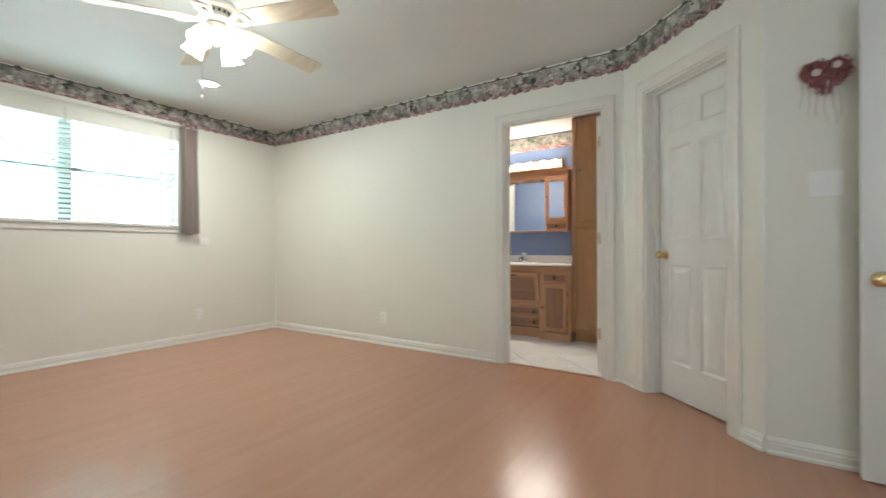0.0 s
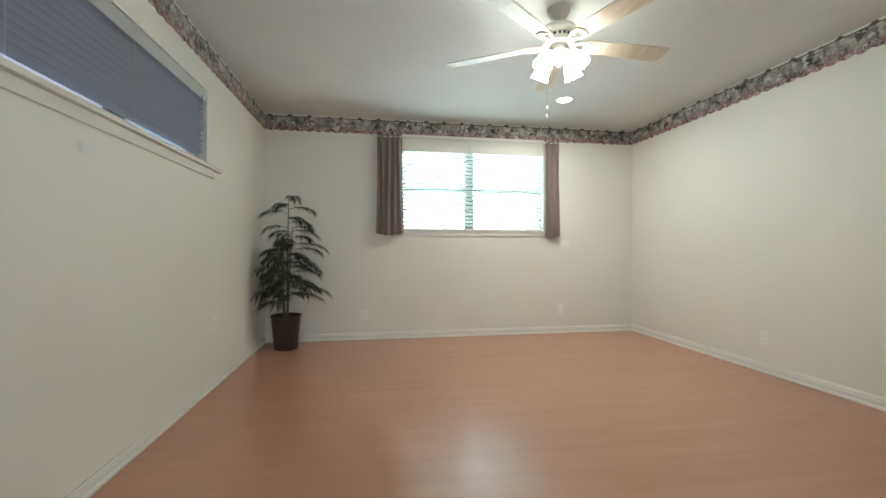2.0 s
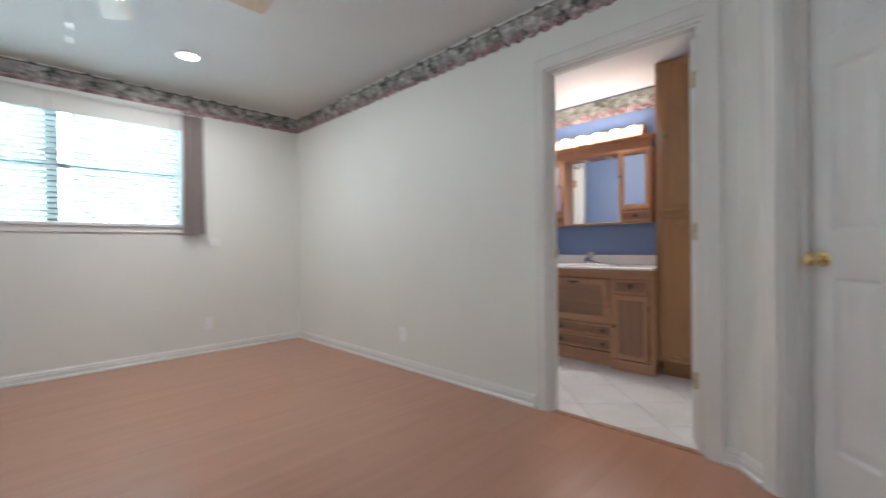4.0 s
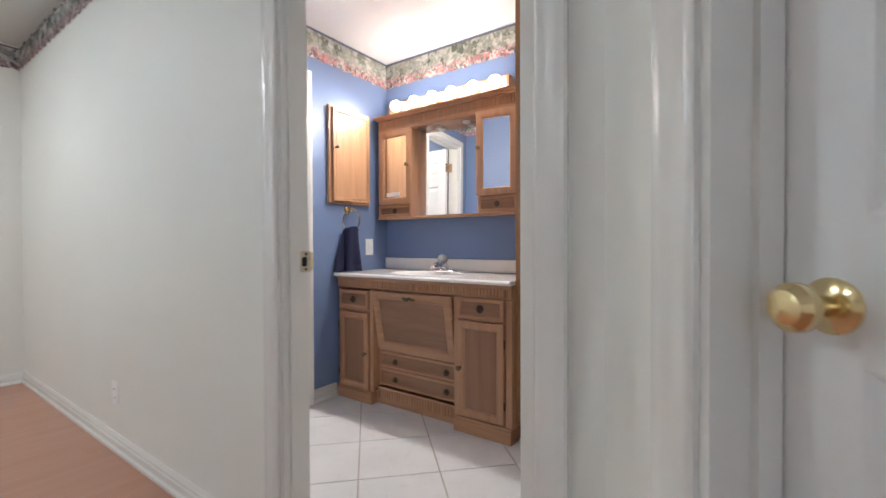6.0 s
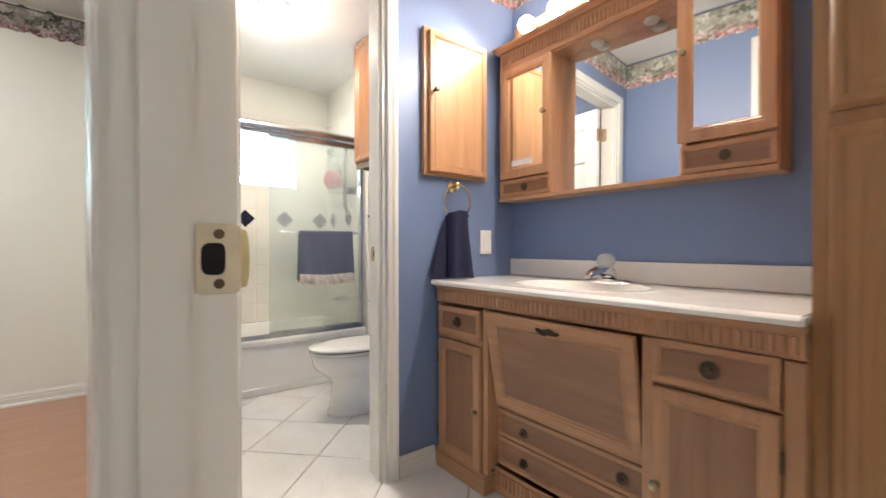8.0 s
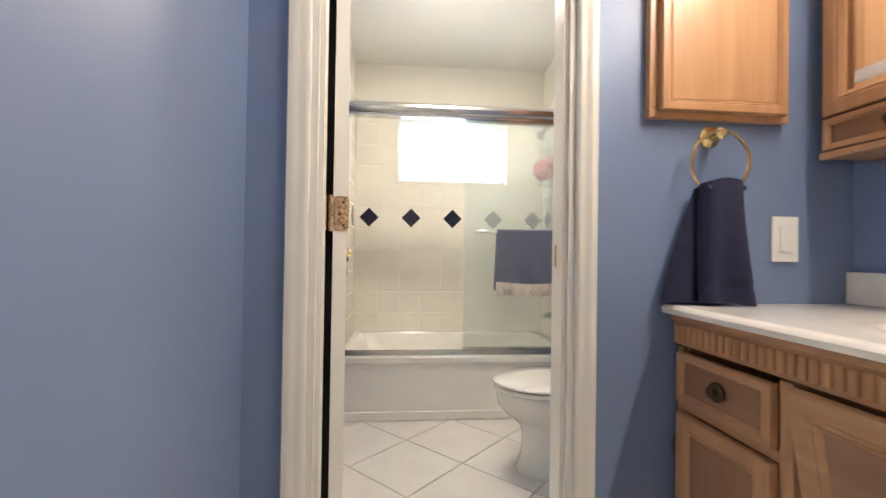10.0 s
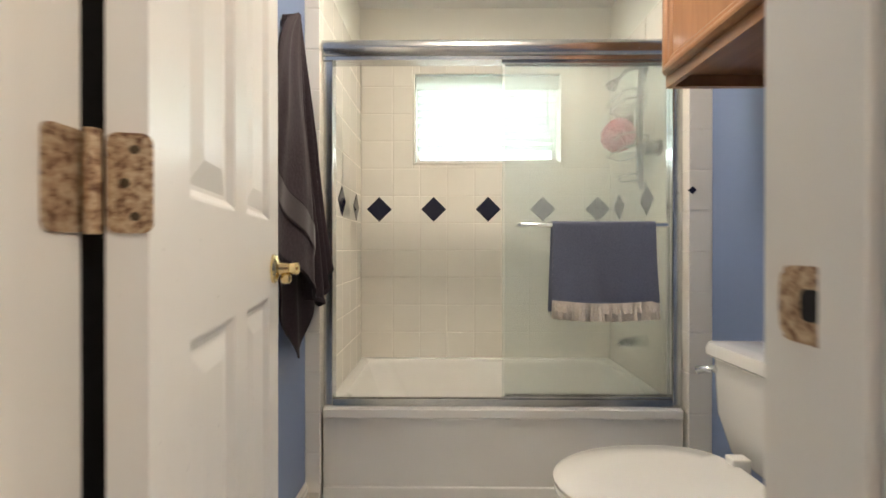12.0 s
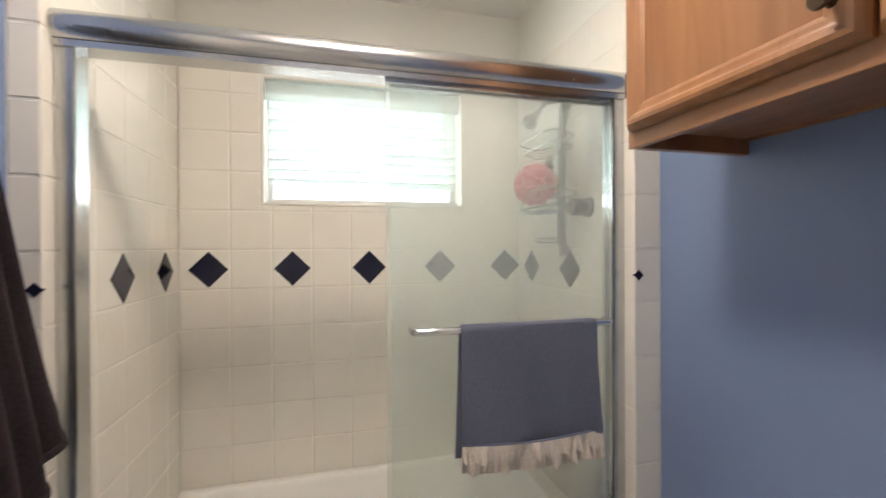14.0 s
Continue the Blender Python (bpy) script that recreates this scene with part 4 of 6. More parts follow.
for i in range(18):
    a = 2 * math.pi * i / 18
    part("vent_hole", boxes((0.0765, 0.0788, -0.006, 0.006, 2.256, 2.272)), M_dark, motor, at=pose(0, 0, 0, 0, 0, math.degrees(a)))
for k in range(5):
    turn = pose(0, 0, 0, 0, 0, 20 + 72 * k)
    outline = []
    n = 14
    for i in range(n + 1):
        u = i / n
        x = 0.165 + u * 0.535
        outline.append((x, 0.052 + 0.016 * u ** 0.8))
    pts = [(x, -w) for x, w in outline] + [(0.712, -0.055), (0.716, -0.03), (0.716, 0.03), (0.712, 0.055)] + [(x, w) for x, w in reversed(outline)]
    bm = loft([[(x, y, z) for x, y in pts] for z in (-0.003, 0.003)])
    blade = part("blade", bm, M_blade, fan, "pale bleached wood blade", turn @ Matrix.Translation((0, 0, 2.228)) @ pose(0, 0, 0, -12, 0, 0))
    iron = tube([(0.085, 0.0, 0.0), (0.115, -0.022, -0.004), (0.15, -0.038, -0.008), (0.19, -0.036, -0.008), (0.205, 0.0, -0.009), (0.19, 0.036, -0.008), (0.15, 0.038, -0.008), (0.115, 0.022, -0.004)], 0.0085, 8, True)
    part("blade_iron", iron, M_fan, blade, "scrolled almond blade bracket", smooth=True)
part("light_hub", lathe([(0.030, 2.216), (0.058, 2.205), (0.062, 2.180), (0.046, 2.155), (0.052, 2.140), (0.040, 2.118), (0.012, 2.105), (0.006, 2.090)], 28), M_fan, fan, smooth=True)
for k in range(4):
    turn = pose(0, 0, 0, 0, 0, 28 + 90 * k)
    arm = part("lamp_arm", tube([(0.04, 0, 2.165), (0.065, 0, 2.172), (0.085, 0, 2.160), (0.095, 0, 2.148)], 0.009, 8), M_fan, fan, smooth=True, at=turn)
    tilt = Matrix.Translation((0.092, 0, 2.152)) @ pose(0, 0, 0, 0, -32, 0)
    prof = [(0.020, 0.0), (0.026, -0.012), (0.036, -0.035), (0.044, -0.065), (0.047, -0.090), (0.055, -0.108)]
    bm = bmesh.new()
    rings = []
    for r, z in prof:
        rings.append([bm.verts.new((r * (1 + (0.05 * math.cos(10 * 2 * math.pi * i / 40) if z < -0.08 else 0)) * math.cos(2 * math.pi * i / 40), r * (1 + (0.05 * math.cos(10 * 2 * math.pi * i / 40) if z < -0.08 else 0)) * math.sin(2 * math.pi * i / 40), z - (0.004 * math.cos(10 * 2 * math.pi * i / 40) if z < -0.10 else 0))) for i in range(40)])
    for a, b2 in zip(rings, rings[1:]):
        for i in range(40):
            j = (i + 1) % 40
            bm.faces.new((a[i], a[j], b2[j], b2[i]))
    part("shade", bm, M_shade, arm, "lit ruffled frosted glass shade", tilt, True)
    part("socket_cup", lathe([(0.022, 0.004), (0.027, -0.006), (0.024, -0.016)], 20), M_fan, arm, at=tilt, smooth=True)
for dx, zb in ((-0.042, 1.850), (-0.050, 1.800)):
    chain = part("pull_chain", tube([(dx, -0.055, 2.14), (dx, -0.055, zb + 0.02)], 0.0005, 6), M_steel, fan)
    part("fob", lathe([(0.002, zb + 0.022), (0.006, zb + 0.014), (0.0075, zb + 0.004), (0.004, zb - 0.004)], 12), M_white, chain, at=Matrix.Translation((dx, -0.055, 0)), smooth=True)

dl = thing("downlight", pose(-3.505, 2.478, CEIL), "lit recessed ceiling downlight with white trim", "downlight")
part("trim_ring", lathe([(0.062, -0.010), (0.085, -0.010), (0.088, -0.004), (0.088, -0.001), (0.062, -0.001)], 36), M_white, dl, smooth=True)
part("lens", lathe([(0.063, -0.0125), (0.063, -0.0105)], 36), M_lens, dl, "glowing lamp lens")

# ---- potted palm ----
plant = thing("potted_palm", pose(-4.10, -0.200, 0), "artificial palm in a dark wicker pot", "potted plant")
pot = lathe([(0.108, 0.001), (0.112, 0.006), (0.138, 0.318), (0.146, 0.322), (0.148, 0.338), (0.140, 0.342), (0.132, 0.335), (0.128, 0.295), (0.02, 0.29)], 40)
for v in pot.verts:
    if 0.01 < v.co.z < 0.31 and v.co.xy.length > 0.1:
        a = math.atan2(v.co.y, v.co.x)
        v.co.xy *= 1 + 0.012 * math.sin(20 * a)
part("pot", pot, M_wicker, plant, "dark brown wicker pot", smooth=True)
part("moss", lathe([(0.128, 0.300), (0.10, 0.312), (0.04, 0.318), (0.002, 0.320)], 24), M_soil, plant, smooth=True)
rng = random.Random(11)
stems = []
for k in range(4):
    a = 0.7 + k * 1.6
    base = Vector((0.02 * math.cos(a), 0.02 * math.sin(a), 0.30))
    topz = (1.50, 1.22, 1.08, 0.95)[k]
    lean = Vector((0.03 * math.cos(a), 0.05 * math.sin(a), 0))
    pts = [base + lean * (i / 8) ** 1.3 * (0.6 + 0.5 * k) + Vector((0, 0, (topz - 0.30) * i / 8)) for i in range(9)]
    stems.append(pts)
    part("stem", tube(pts, [0.0085 - 0.0006 * i for i in range(9)], 7), M_stem, plant, smooth=True)


def frond(origin, heading, length, droop, rise, rng):
    """A curved rib with paired narrow leaflets."""
    v, f = [], []
    n = 15
    d = Vector((math.cos(heading), math.sin(heading), 0))
    side = Vector((-d.y, d.x, 0))
    rib = []
    for i in range(n + 1):
        u = i / n
        rib.append(origin + d * length * u * (1 - 0.12 * u) + Vector((0, 0, rise * u - droop * u * u)))
    for a, b in zip(rib, rib[1:]):
        k = len(v)
        for p in (a, b):
            v.extend([p + side * 0.0018, p - side * 0.0018 + Vector((0, 0, 0.002)), p - Vector((0, 0, 0.0025))])
        f += [(k, k + 1, k + 4, k + 3), (k + 1, k + 2, k + 5, k + 4), (k + 2, k, k + 3, k + 5)]
    for i in range(3, n + 1):
        u = i / n
        ax = (rib[i] - rib[i - 1]).normalized()
        L = (0.085 + 0.05 * math.sin(math.pi * min(1, u * 1.02))) * (0.85 + 0.3 * rng.random()) * (length / 0.34) ** 0.5
        for s in (-1, 1):
            out = (side * s * (0.75 - 0.35 * u) + ax * (0.55 + 0.4 * u) + Vector((0, 0, rng.uniform(-0.30, 0.02)))).normalized()
            wv = out.cross(Vector((0, 0, 1))).normalized() * 0.0068
            p0 = rib[i]
            p1 = p0 + out * L * 0.45 + Vector((0, 0, 0.004))
            p2 = p0 + out * L + Vector((0, 0, -0.022 - 0.02 * rng.random()))
            k = len(v)
            v.extend([p0, p1 + wv, p1 - wv, p2, p1 + Vector((0, 0, 0.0035))])
            f += [(k, k + 1, k + 4), (k, k + 4, k + 2), (k + 1, k + 3, k + 4), (k + 4, k + 3, k + 2)]
    return v, f


spots = []
for k, pts in enumerate(stems):
    count = (22, 16, 14, 12)[k]
    for i in range(count):
        u = 0.16 + 0.84 * (i + 0.5) / count if k == 0 else 0.22 + 0.78 * (i + 0.5) / count
        j = min(7, int(u * 8))
        spots.append((pts[j].lerp(pts[j + 1], u * 8 - j), u))
for i, (p, u) in enumerate(spots):
    a = i * 2.399 + rng.uniform(-0.5, 0.5)
    L = 0.41 * (1.12 - 0.48 * u) * rng.uniform(0.85, 1.15)
    d = Vector((math.cos(a), math.sin(a)))
    room_s = (p.y - 0.200 - (SY + 0.02)) if d.y < 0 else 9
    room_w = (p.x - 4.10 - (WX + 0.02)) if d.x < 0 else 9
    L = min(L, abs(room_s / min(d.y, -0.01)) * 0.80, abs(room_w / min(d.x, -0.01)) * 0.80)
    v, f = frond(p, a, max(0.15, L), 0.14 * L / 0.3, 0.13 * L / 0.3, rng)
    v = [Vector((max(q.x, WX + 4.10 + 0.012), max(q.y, SY + 0.200 + 0.012), q.z)) for q in v]
    me = bpy.data.meshes.new("frond")
    me.from_pydata([tuple(q) for q in v], [], f)
    me.materials.append(M_leaf)
    new("frond", me).parent = plant

# ---- joinery ----


def framed(parent, name, x0, x1, z0, z1, y, t=0.019, fw=0.045, inset=0.007, wood_f=None, wood_p=None, label="", panel_mat=None, panel_name="panel", bold=False):
    """Frame-and-panel front facing -y: four mitred rails with a bead, and a recessed panel."""
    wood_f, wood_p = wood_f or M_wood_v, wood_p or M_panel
    prof = [(0.0, 0.0), (0.0, -t + 0.004), (0.003, -t), (fw * 0.62, -t), (fw * 0.70, -t + 0.002), (fw * 0.80, -t + 0.001), (fw * 0.92, -t + 0.005), (fw, -t + inset), (fw, 0.0)]
    if bold:
        prof = [(0.0, 0.0), (0.0, -t * 0.35), (0.003, -t * 0.62), (0.009, -t * 0.92), (0.016, -t), (0.023, -t * 0.95), (0.029, -t * 0.74), (0.033, -t * 0.70), (0.040, -t * 0.68), (fw - 0.003, -t + inset - 0.002), (fw, -t + inset), (fw, 0.0)]
    rings = []
    for cx, cz, sx, sz in ((x0, z0, 1, 1), (x1, z0, -1, 1), (x1, z1, -1, -1), (x0, z1, 1, -1), (x0, z0, 1, 1)):
        rings.append([(cx + sx * w, y + o, cz + sz * w) for w, o in prof])
    bm = loft(rings, cap=False)
    bmesh.ops.remove_doubles(bm, verts=bm.verts[:], dist=1e-6)
    bmesh.ops.recalc_face_normals(bm, faces=bm.faces[:])
    ob = part(name, bm, wood_f, parent, label)
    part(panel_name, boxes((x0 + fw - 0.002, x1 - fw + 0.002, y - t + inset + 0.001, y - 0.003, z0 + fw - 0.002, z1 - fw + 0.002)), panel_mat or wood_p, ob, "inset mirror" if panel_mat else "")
    return ob


def turned_knob(parent, x, y, z, mat, r=0.014, out=0.026, label=""):
    return part("knob", lathe([(r * 0.6, 0), (r * 0.45, out * 0.3), (r * 0.6, out * 0.5), (r, out * 0.72), (r * 0.9, out * 0.92), (r * 0.3, out)], 18, "y"), mat, parent, label, Matrix.Translation((x, y, z)), True)


def rose_pull(parent, x, y, z, r=0.021):
    k = part("pull", lathe([(r, 0), (r, 0.002), (r * 0.8, 0.004), (r * 0.35, 0.005), (r * 0.3, 0.012), (r * 0.5, 0.017), (r * 0.15, 0.02)], 20, "y"), M_bronze, parent, "round antique bronze pull", Matrix.Translation((x, y, z)), True)
    return k


def flutes(parent, x0, x1, z0, z1, y, n, mat, t=0.006):
    """A row of upright half-round flutes on a frieze."""
    step = (x1 - x0) / n
    me = None
    for i in range(n):
        if me is None:
            r = step * 0.36
            ring = [(r * math.cos(a), -t * math.sin(a)) for a in (math.pi * q / 6 for q in range(7))]
            me = mesh_of("flute", loft([[(px, py, zz) for px, py in ring] for zz in (0, z1 - z0)]), mat)
        ob = new("flute", me)
        ob.parent = parent
        ob.location = (x0 + step * (i + 0.5), y, z0)


# ---- vanity cabinet ----
van = thing("vanity_cabinet", pose(0, 0, 0), "honey oak vanity cabinet with drawers and tilted hamper door", "cabinet")
VF = 4.915
for nm, r in (("side_panel", (-2.300, -2.282, VF + 0.020, BNY - 0.003, 0.078, 0.772)), ("side_panel", (-1.064, -1.046, VF + 0.020, BNY - 0.003, 0.078, 0.772)),
              ("back_panel", (-2.282, -1.064, BNY - 0.02, BNY - 0.003, 0.078, 0.772)), ("bottom_panel", (-2.282, -1.064, VF + 0.08, BNY - 0.021, 0.078, 0.095)),
              ("divider", (-2.012, -1.994, VF + 0.020, BNY - 0.021, 0.096, 0.72)), ("divider", (-1.388, -1.370, VF + 0.020, BNY - 0.021, 0.096, 0.72))):
    part(nm, boxes(r), M_wood_v, van)
part("face_frame", boxes((-2.300, -2.283, VF, VF + 0.019, 0.078, 0.715), (-2.020, -1.992, VF, VF + 0.019, 0.078, 0.715), (-1.390, -1.358, VF, VF + 0.019, 0.078, 0.715), (-1.083, -1.046, VF, VF + 0.019, 0.078, 0.715),
                         (-2.283, -2.020, VF, VF + 0.019, 0.566, 0.588), (-1.358, -1.083, VF, VF + 0.019, 0.598, 0.606), (-1.992, -1.390, VF + 0.055, VF + 0.074, 0.335, 0.372), bevel=0.0015, segments=1), M_wood_v, van)
ap = part("apron", boxes((-2.301, -1.045, VF - 0.010, VF + 0.018, 0.722, 0.788), (-2.305, -1.041, VF - 0.016, VF + 0.018, 0.778, 0.7905), bevel=0.002), M_wood_h, van)
flutes(ap, -2.293, -1.053, 0.732, 0.770, VF - 0.010, 62, M_wood_v, 0.009)
for nm, x0, x1 in (("plinth", -2.310, -1.998), ("plinth", -1.385, -1.046)):
    part(nm, boxes((x0, x1, VF - 0.014, VF + 0.10, 0.0, 0.066), (x0 + 0.003, x1 - 0.003, VF - 0.008, VF + 0.10, 0.066, 0.080), bevel=0.003), M_wood_h, van)
low = part("base_rail", boxes((-1.998, -1.385, VF + 0.045, VF + 0.07, 0.0, 0.106), (-1.998, -1.385, VF + 0.040, VF + 0.07, 0.096, 0.106), bevel=0.002), M_wood_h, van)
flutes(low, -1.990, -1.393, 0.034, 0.088, VF + 0.045, 30, M_wood_v, 0.005)
d = framed(van, "drawer", -2.281, -2.022, 0.590, 0.706, VF, fw=0.022, wood_f=M_wood_h, wood_p=M_panel_h)
rose_pull(d, -2.152, VF - 0.016, 0.648)
d = framed(van, "door", -2.281, -2.022, 0.084, 0.564, VF, fw=0.042)
turned_knob(d, -2.038, VF - 0.019, 0.315, M_knobwood)
for z in (0.17, 0.48):
    part("hinge", lathe([(0.004, z - 0.022), (0.005, z), (0.004, z + 0.022)], 10), M_bronze, d, at=Matrix.Translation((-2.284, VF - 0.016, 0)))
d = framed(van, "drawer", -1.356, -1.085, 0.608, 0.720, VF, fw=0.022, wood_f=M_wood_h, wood_p=M_panel_h)
rose_pull(d, -1.220, VF - 0.016, 0.664)
d = framed(van, "door", -1.356, -1.085, 0.092, 0.596, VF, fw=0.042)
turned_knob(d, -1.340, VF - 0.019, 0.345, M_knobwood)
for z in (0.19, 0.50):
    part("hinge", lathe([(0.004, z - 0.022), (0.005, z), (0.004, z + 0.022)], 10), M_bronze, d, at=Matrix.Translation((-1.082, VF - 0.016, 0)))
for z0, z1 in ((0.232, 0.334), (0.118, 0.228)):
    d = framed(van, "drawer", -1.986, -1.396, z0, z1, VF + 0.066, fw=0.020, wood_f=M_wood_h, wood_p=M_panel_h)
    for x in (-1.855, -1.475):
        rose_pull(d, x, VF + 0.066 - 0.016, (z0 + z1) / 2 - 0.008, 0.018)
# hamper door, tipped out at the top
tip = pose(0, VF + 0.052, 0.352, 10.0, 0, 0)
d = framed(van, "hamper_door", -1.980, -1.400, 0.0, 0.368, 0.0, fw=0.052, wood_f=M_wood_h, wood_p=M_panel_h, label="oak hamper door tipped out at its top")
d.matrix_basis = tip
bm = sheet(16, 2, lambda u, v: (-1.735 + 0.095 * u, -0.021 - 0.010 * math.sin(math.pi * u) ** 0.5, 0.340 + (v - 0.5) * 0.020 * (0.4 + 0.6 * math.sin(math.pi * u)) + 0.003 * math.sin(12 * u)), 0.003)
part("handle", bm, M_bronze, d, "ornate bronze bail handle", smooth=True)
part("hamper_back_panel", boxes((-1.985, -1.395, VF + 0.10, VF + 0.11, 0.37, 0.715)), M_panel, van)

# ---- countertop with moulded basin ----
SX, SYC = -1.735, 5.125


def top_z(x, y):
    r = math.hypot((x - SX) / 0.245, (y - SYC) / 0.170)
    z = 0.815
    if r < 1.0:
        s = 1 - r
        z -= 0.115 * min(1, s / 0.75) ** 0.7
    elif r < 1.16:
        z += 0.003 * math.sin(math.pi * (r - 1) / 0.16)
    if y - 4.881 < 0.014:
        z -= 0.010 * (1 - (y - 4.881) / 0.014) ** 2
    return z


X0, X1, Y0, Y1 = -2.316, -1.048, 4.881, BNY - 0.002
bm = bmesh.new()
nx, ny = 96, 52
ys = [Y0, Y0 + 0.003, Y0 + 0.007, Y0 + 0.014] + [Y0 + 0.014 + (Y1 - Y0 - 0.014) * (j + 1) / ny for j in range(ny)]
g = [[bm.verts.new((X0 + (X1 - X0) * i / nx, y, top_z(X0 + (X1 - X0) * i / nx, y))) for y in ys] for i in range(nx + 1)]
for i in range(nx):
    for j in range(len(ys) - 1):
        bm.faces.new((g[i][j], g[i + 1][j], g[i + 1][j + 1], g[i][j + 1]))
lowf = [bm.verts.new((X0 + (X1 - X0) * i / nx, Y0 + 0.004, 0.793)) for i in range(nx + 1)]
for i in range(nx):
    bm.faces.new((lowf[i], lowf[i + 1], g[i + 1][0], g[i][0]))
lowb = [bm.verts.new((X0 + (X1 - X0) * i / nx, VF + 0.03, 0.793)) for i in range(nx + 1)]
for i in range(nx):
    bm.faces.new((lowb[i], lowb[i + 1], lowf[i + 1], lowf[i]))
bmesh.ops.recalc_face_normals(bm, faces=bm.faces[:])
counter = tagged(new("countertop"), "cream cultured marble countertop with moulded oval basin", "countertop")
part("slab", bm, M_marble, counter, smooth=True)
part("side_edge", boxes((X1, X1 + 0.006, Y0 + 0.004, VF + 0.03, 0.794, 0.8125), bevel=0.002), M_marble, counter)
part("backsplash", boxes((X0, -1.047, BNY - 0.024, BNY - 0.0025, 0.816, 0.898), bevel=0.004), M_marble, counter)
part("drain", lathe([(0.020, 0.7025), (0.020, 0.706), (0.012, 0.708)], 20), M_chrome, counter, at=Matrix.Translation((SX, SYC, 0)), smooth=True)

fau = thing("faucet", pose(-1.722, 5.300, 0.816) @ Matrix.Diagonal((1.3, 1.25, 1.14, 1.0)), "chrome faucet with clear acrylic ball handle", "faucet")
oval = lambda a, b, z, n=32: [(a * math.copysign(abs(math.cos(t)) ** 0.7, math.cos(t)), b * math.copysign(abs(math.sin(t)) ** 0.9, math.sin(t)), z) for t in (2 * math.pi * i / n for i in range(n))]
part("base_plate", loft([oval(0.080, 0.026, 0.0), oval(0.080, 0.026, 0.006), oval(0.072, 0.021, 0.012), oval(0.03, 0.018, 0.016)]), M_chrome, fau, smooth=True)
part("spout", loft([[(x, y + yy, z + zz) for x, zz in ((-w, 0), (-w * 0.8, h), (0, h * 1.35), (w * 0.8, h), (w, 0), (0, -h * 0.3))] for y, yy, z, w, h in ((0.012, 0, 0.012, 0.024, 0.030), (-0.02, 0, 0.030, 0.021, 0.026), (-0.06, 0, 0.036, 0.017, 0.018), (-0.095, 0, 0.030, 0.013, 0.012), (-0.108, 0, 0.022, 0.010, 0.008))]), M_chrome, fau, smooth=True)
part("neck", lathe([(0.020, 0.020), (0.021, 0.045), (0.014, 0.052), (0.010, 0.060)], 20), M_chrome, fau, smooth=True)
part("ball_handle", lathe([(0.010, 0.050), (0.022, 0.053), (0.0325, 0.066), (0.0345, 0.078), (0.030, 0.092), (0.018, 0.100), (0.004, 0.102)], 12), M_acrylic, fau, "faceted clear acrylic ball", at=pose(0, -0.004, 0, 6, 0, 0) @ Matrix.Diagonal((0.76, 0.79, 1.0, 1.0)))
part("handle_core", lathe([(0.006, 0.058), (0.006, 0.092), (0.003, 0.094)], 10), M_chrome, fau)

# ---- mirror cabinet ----
MF = 5.284
mc = thing("mirror_cabinet", pose(0, 0, 0), "honey oak wall cabinet with three mirrors", "mirror cabinet")
for nm, r in (("side_panel", (-2.275, -2.258, MF + 0.001, BNY - 0.002, 1.176, 1.815)), ("side_panel", (-1.199, -1.182, MF + 0.001, BNY - 0.002, 1.176, 1.815)),
              ("divider", (-1.985, -1.968, MF - 0.016, BNY - 0.002, 1.191, 1.792)), ("divider", (-1.447, -1.430, MF + 0.001, BNY - 0.002, 1.191, 1.792)),
              ("bottom_board", (-2.258, -1.199, MF + 0.001, BNY - 0.002, 1.176, 1.190)), ("soffit_board", (-2.258, -1.199, MF + 0.001, BNY - 0.002, 1.793, 1.815)),
              ("back_board", (-2.258, -1.985, BNY - 0.014, BNY - 0.002, 1.19, 1.793)), ("back_board", (-1.430, -1.199, BNY - 0.014, BNY - 0.002, 1.19, 1.793))):
    part(nm, boxes(r, bevel=0.001, segments=1), M_wood_v, mc)
part("shelf_edge", boxes((-2.278, -1.179, MF - 0.020, MF + 0.001, 1.173, 1.190), bevel=0.003), M_wood_h, mc)
fr = part("frieze", boxes((-2.276, -1.181, MF - 0.012, MF + 0.02, 1.800, 1.882), bevel=0.002), M_wood_h, mc)
flutes(fr, -2.262, -1.195, 1.822, 1.868, MF - 0.012, 60, M_wood_v, 0.008)
prof = [(0.0, 1.8825), (0.016, 1.8825), (0.020, 1.889), (0.030, 1.894), (0.034, 1.902), (0.034, 1.908), (0.0, 1.908)]
ring = lambda f: [f(o, z) for o, z in prof]
bm = loft([ring(lambda o, z: (-2.276 - o * 0.6, BNY - 0.003, z)), ring(lambda o, z: (-2.276 - o * 0.6, MF - 0.012 - o, z)), ring(lambda o, z: (-1.181 + o * 0.6, MF - 0.012 - o, z)), ring(lambda o, z: (-1.181 + o * 0.6, BNY - 0.003, z))])
part("cornice", bm, M_wood_h, mc)
part("top_board", boxes((-2.274, -1.183, MF - 0.01, BNY - 0.003, 1.897, 1.906)), M_wood_h, mc)
part("center_mirror", boxes((-0.2585, 0.2585, -0.002, 0.002, -0.2985, 0.2985)), M_mirror, mc, "large recessed mirror set a little askew", Matrix.Translation((-1.7075, 5.378, 1.492)) @ pose(0, 0, 0, 0, 0, 3.25) @ pose(0, 0, 0, -0.75, 0, 0))
for x in (-1.80, -1.58):
    part("puck_light", lathe([(0.026, 1.792), (0.027, 1.786), (0.020, 1.778), (0.004, 1.776)], 20), M_fan, mc, "small unlit puck light", Matrix.Translation((x, MF + 0.07, 0)), True)
d = framed(mc, "door", -2.273, -1.972, 1.277, 1.797, MF, fw=0.048, panel_mat=M_mirror, panel_name="mirror")
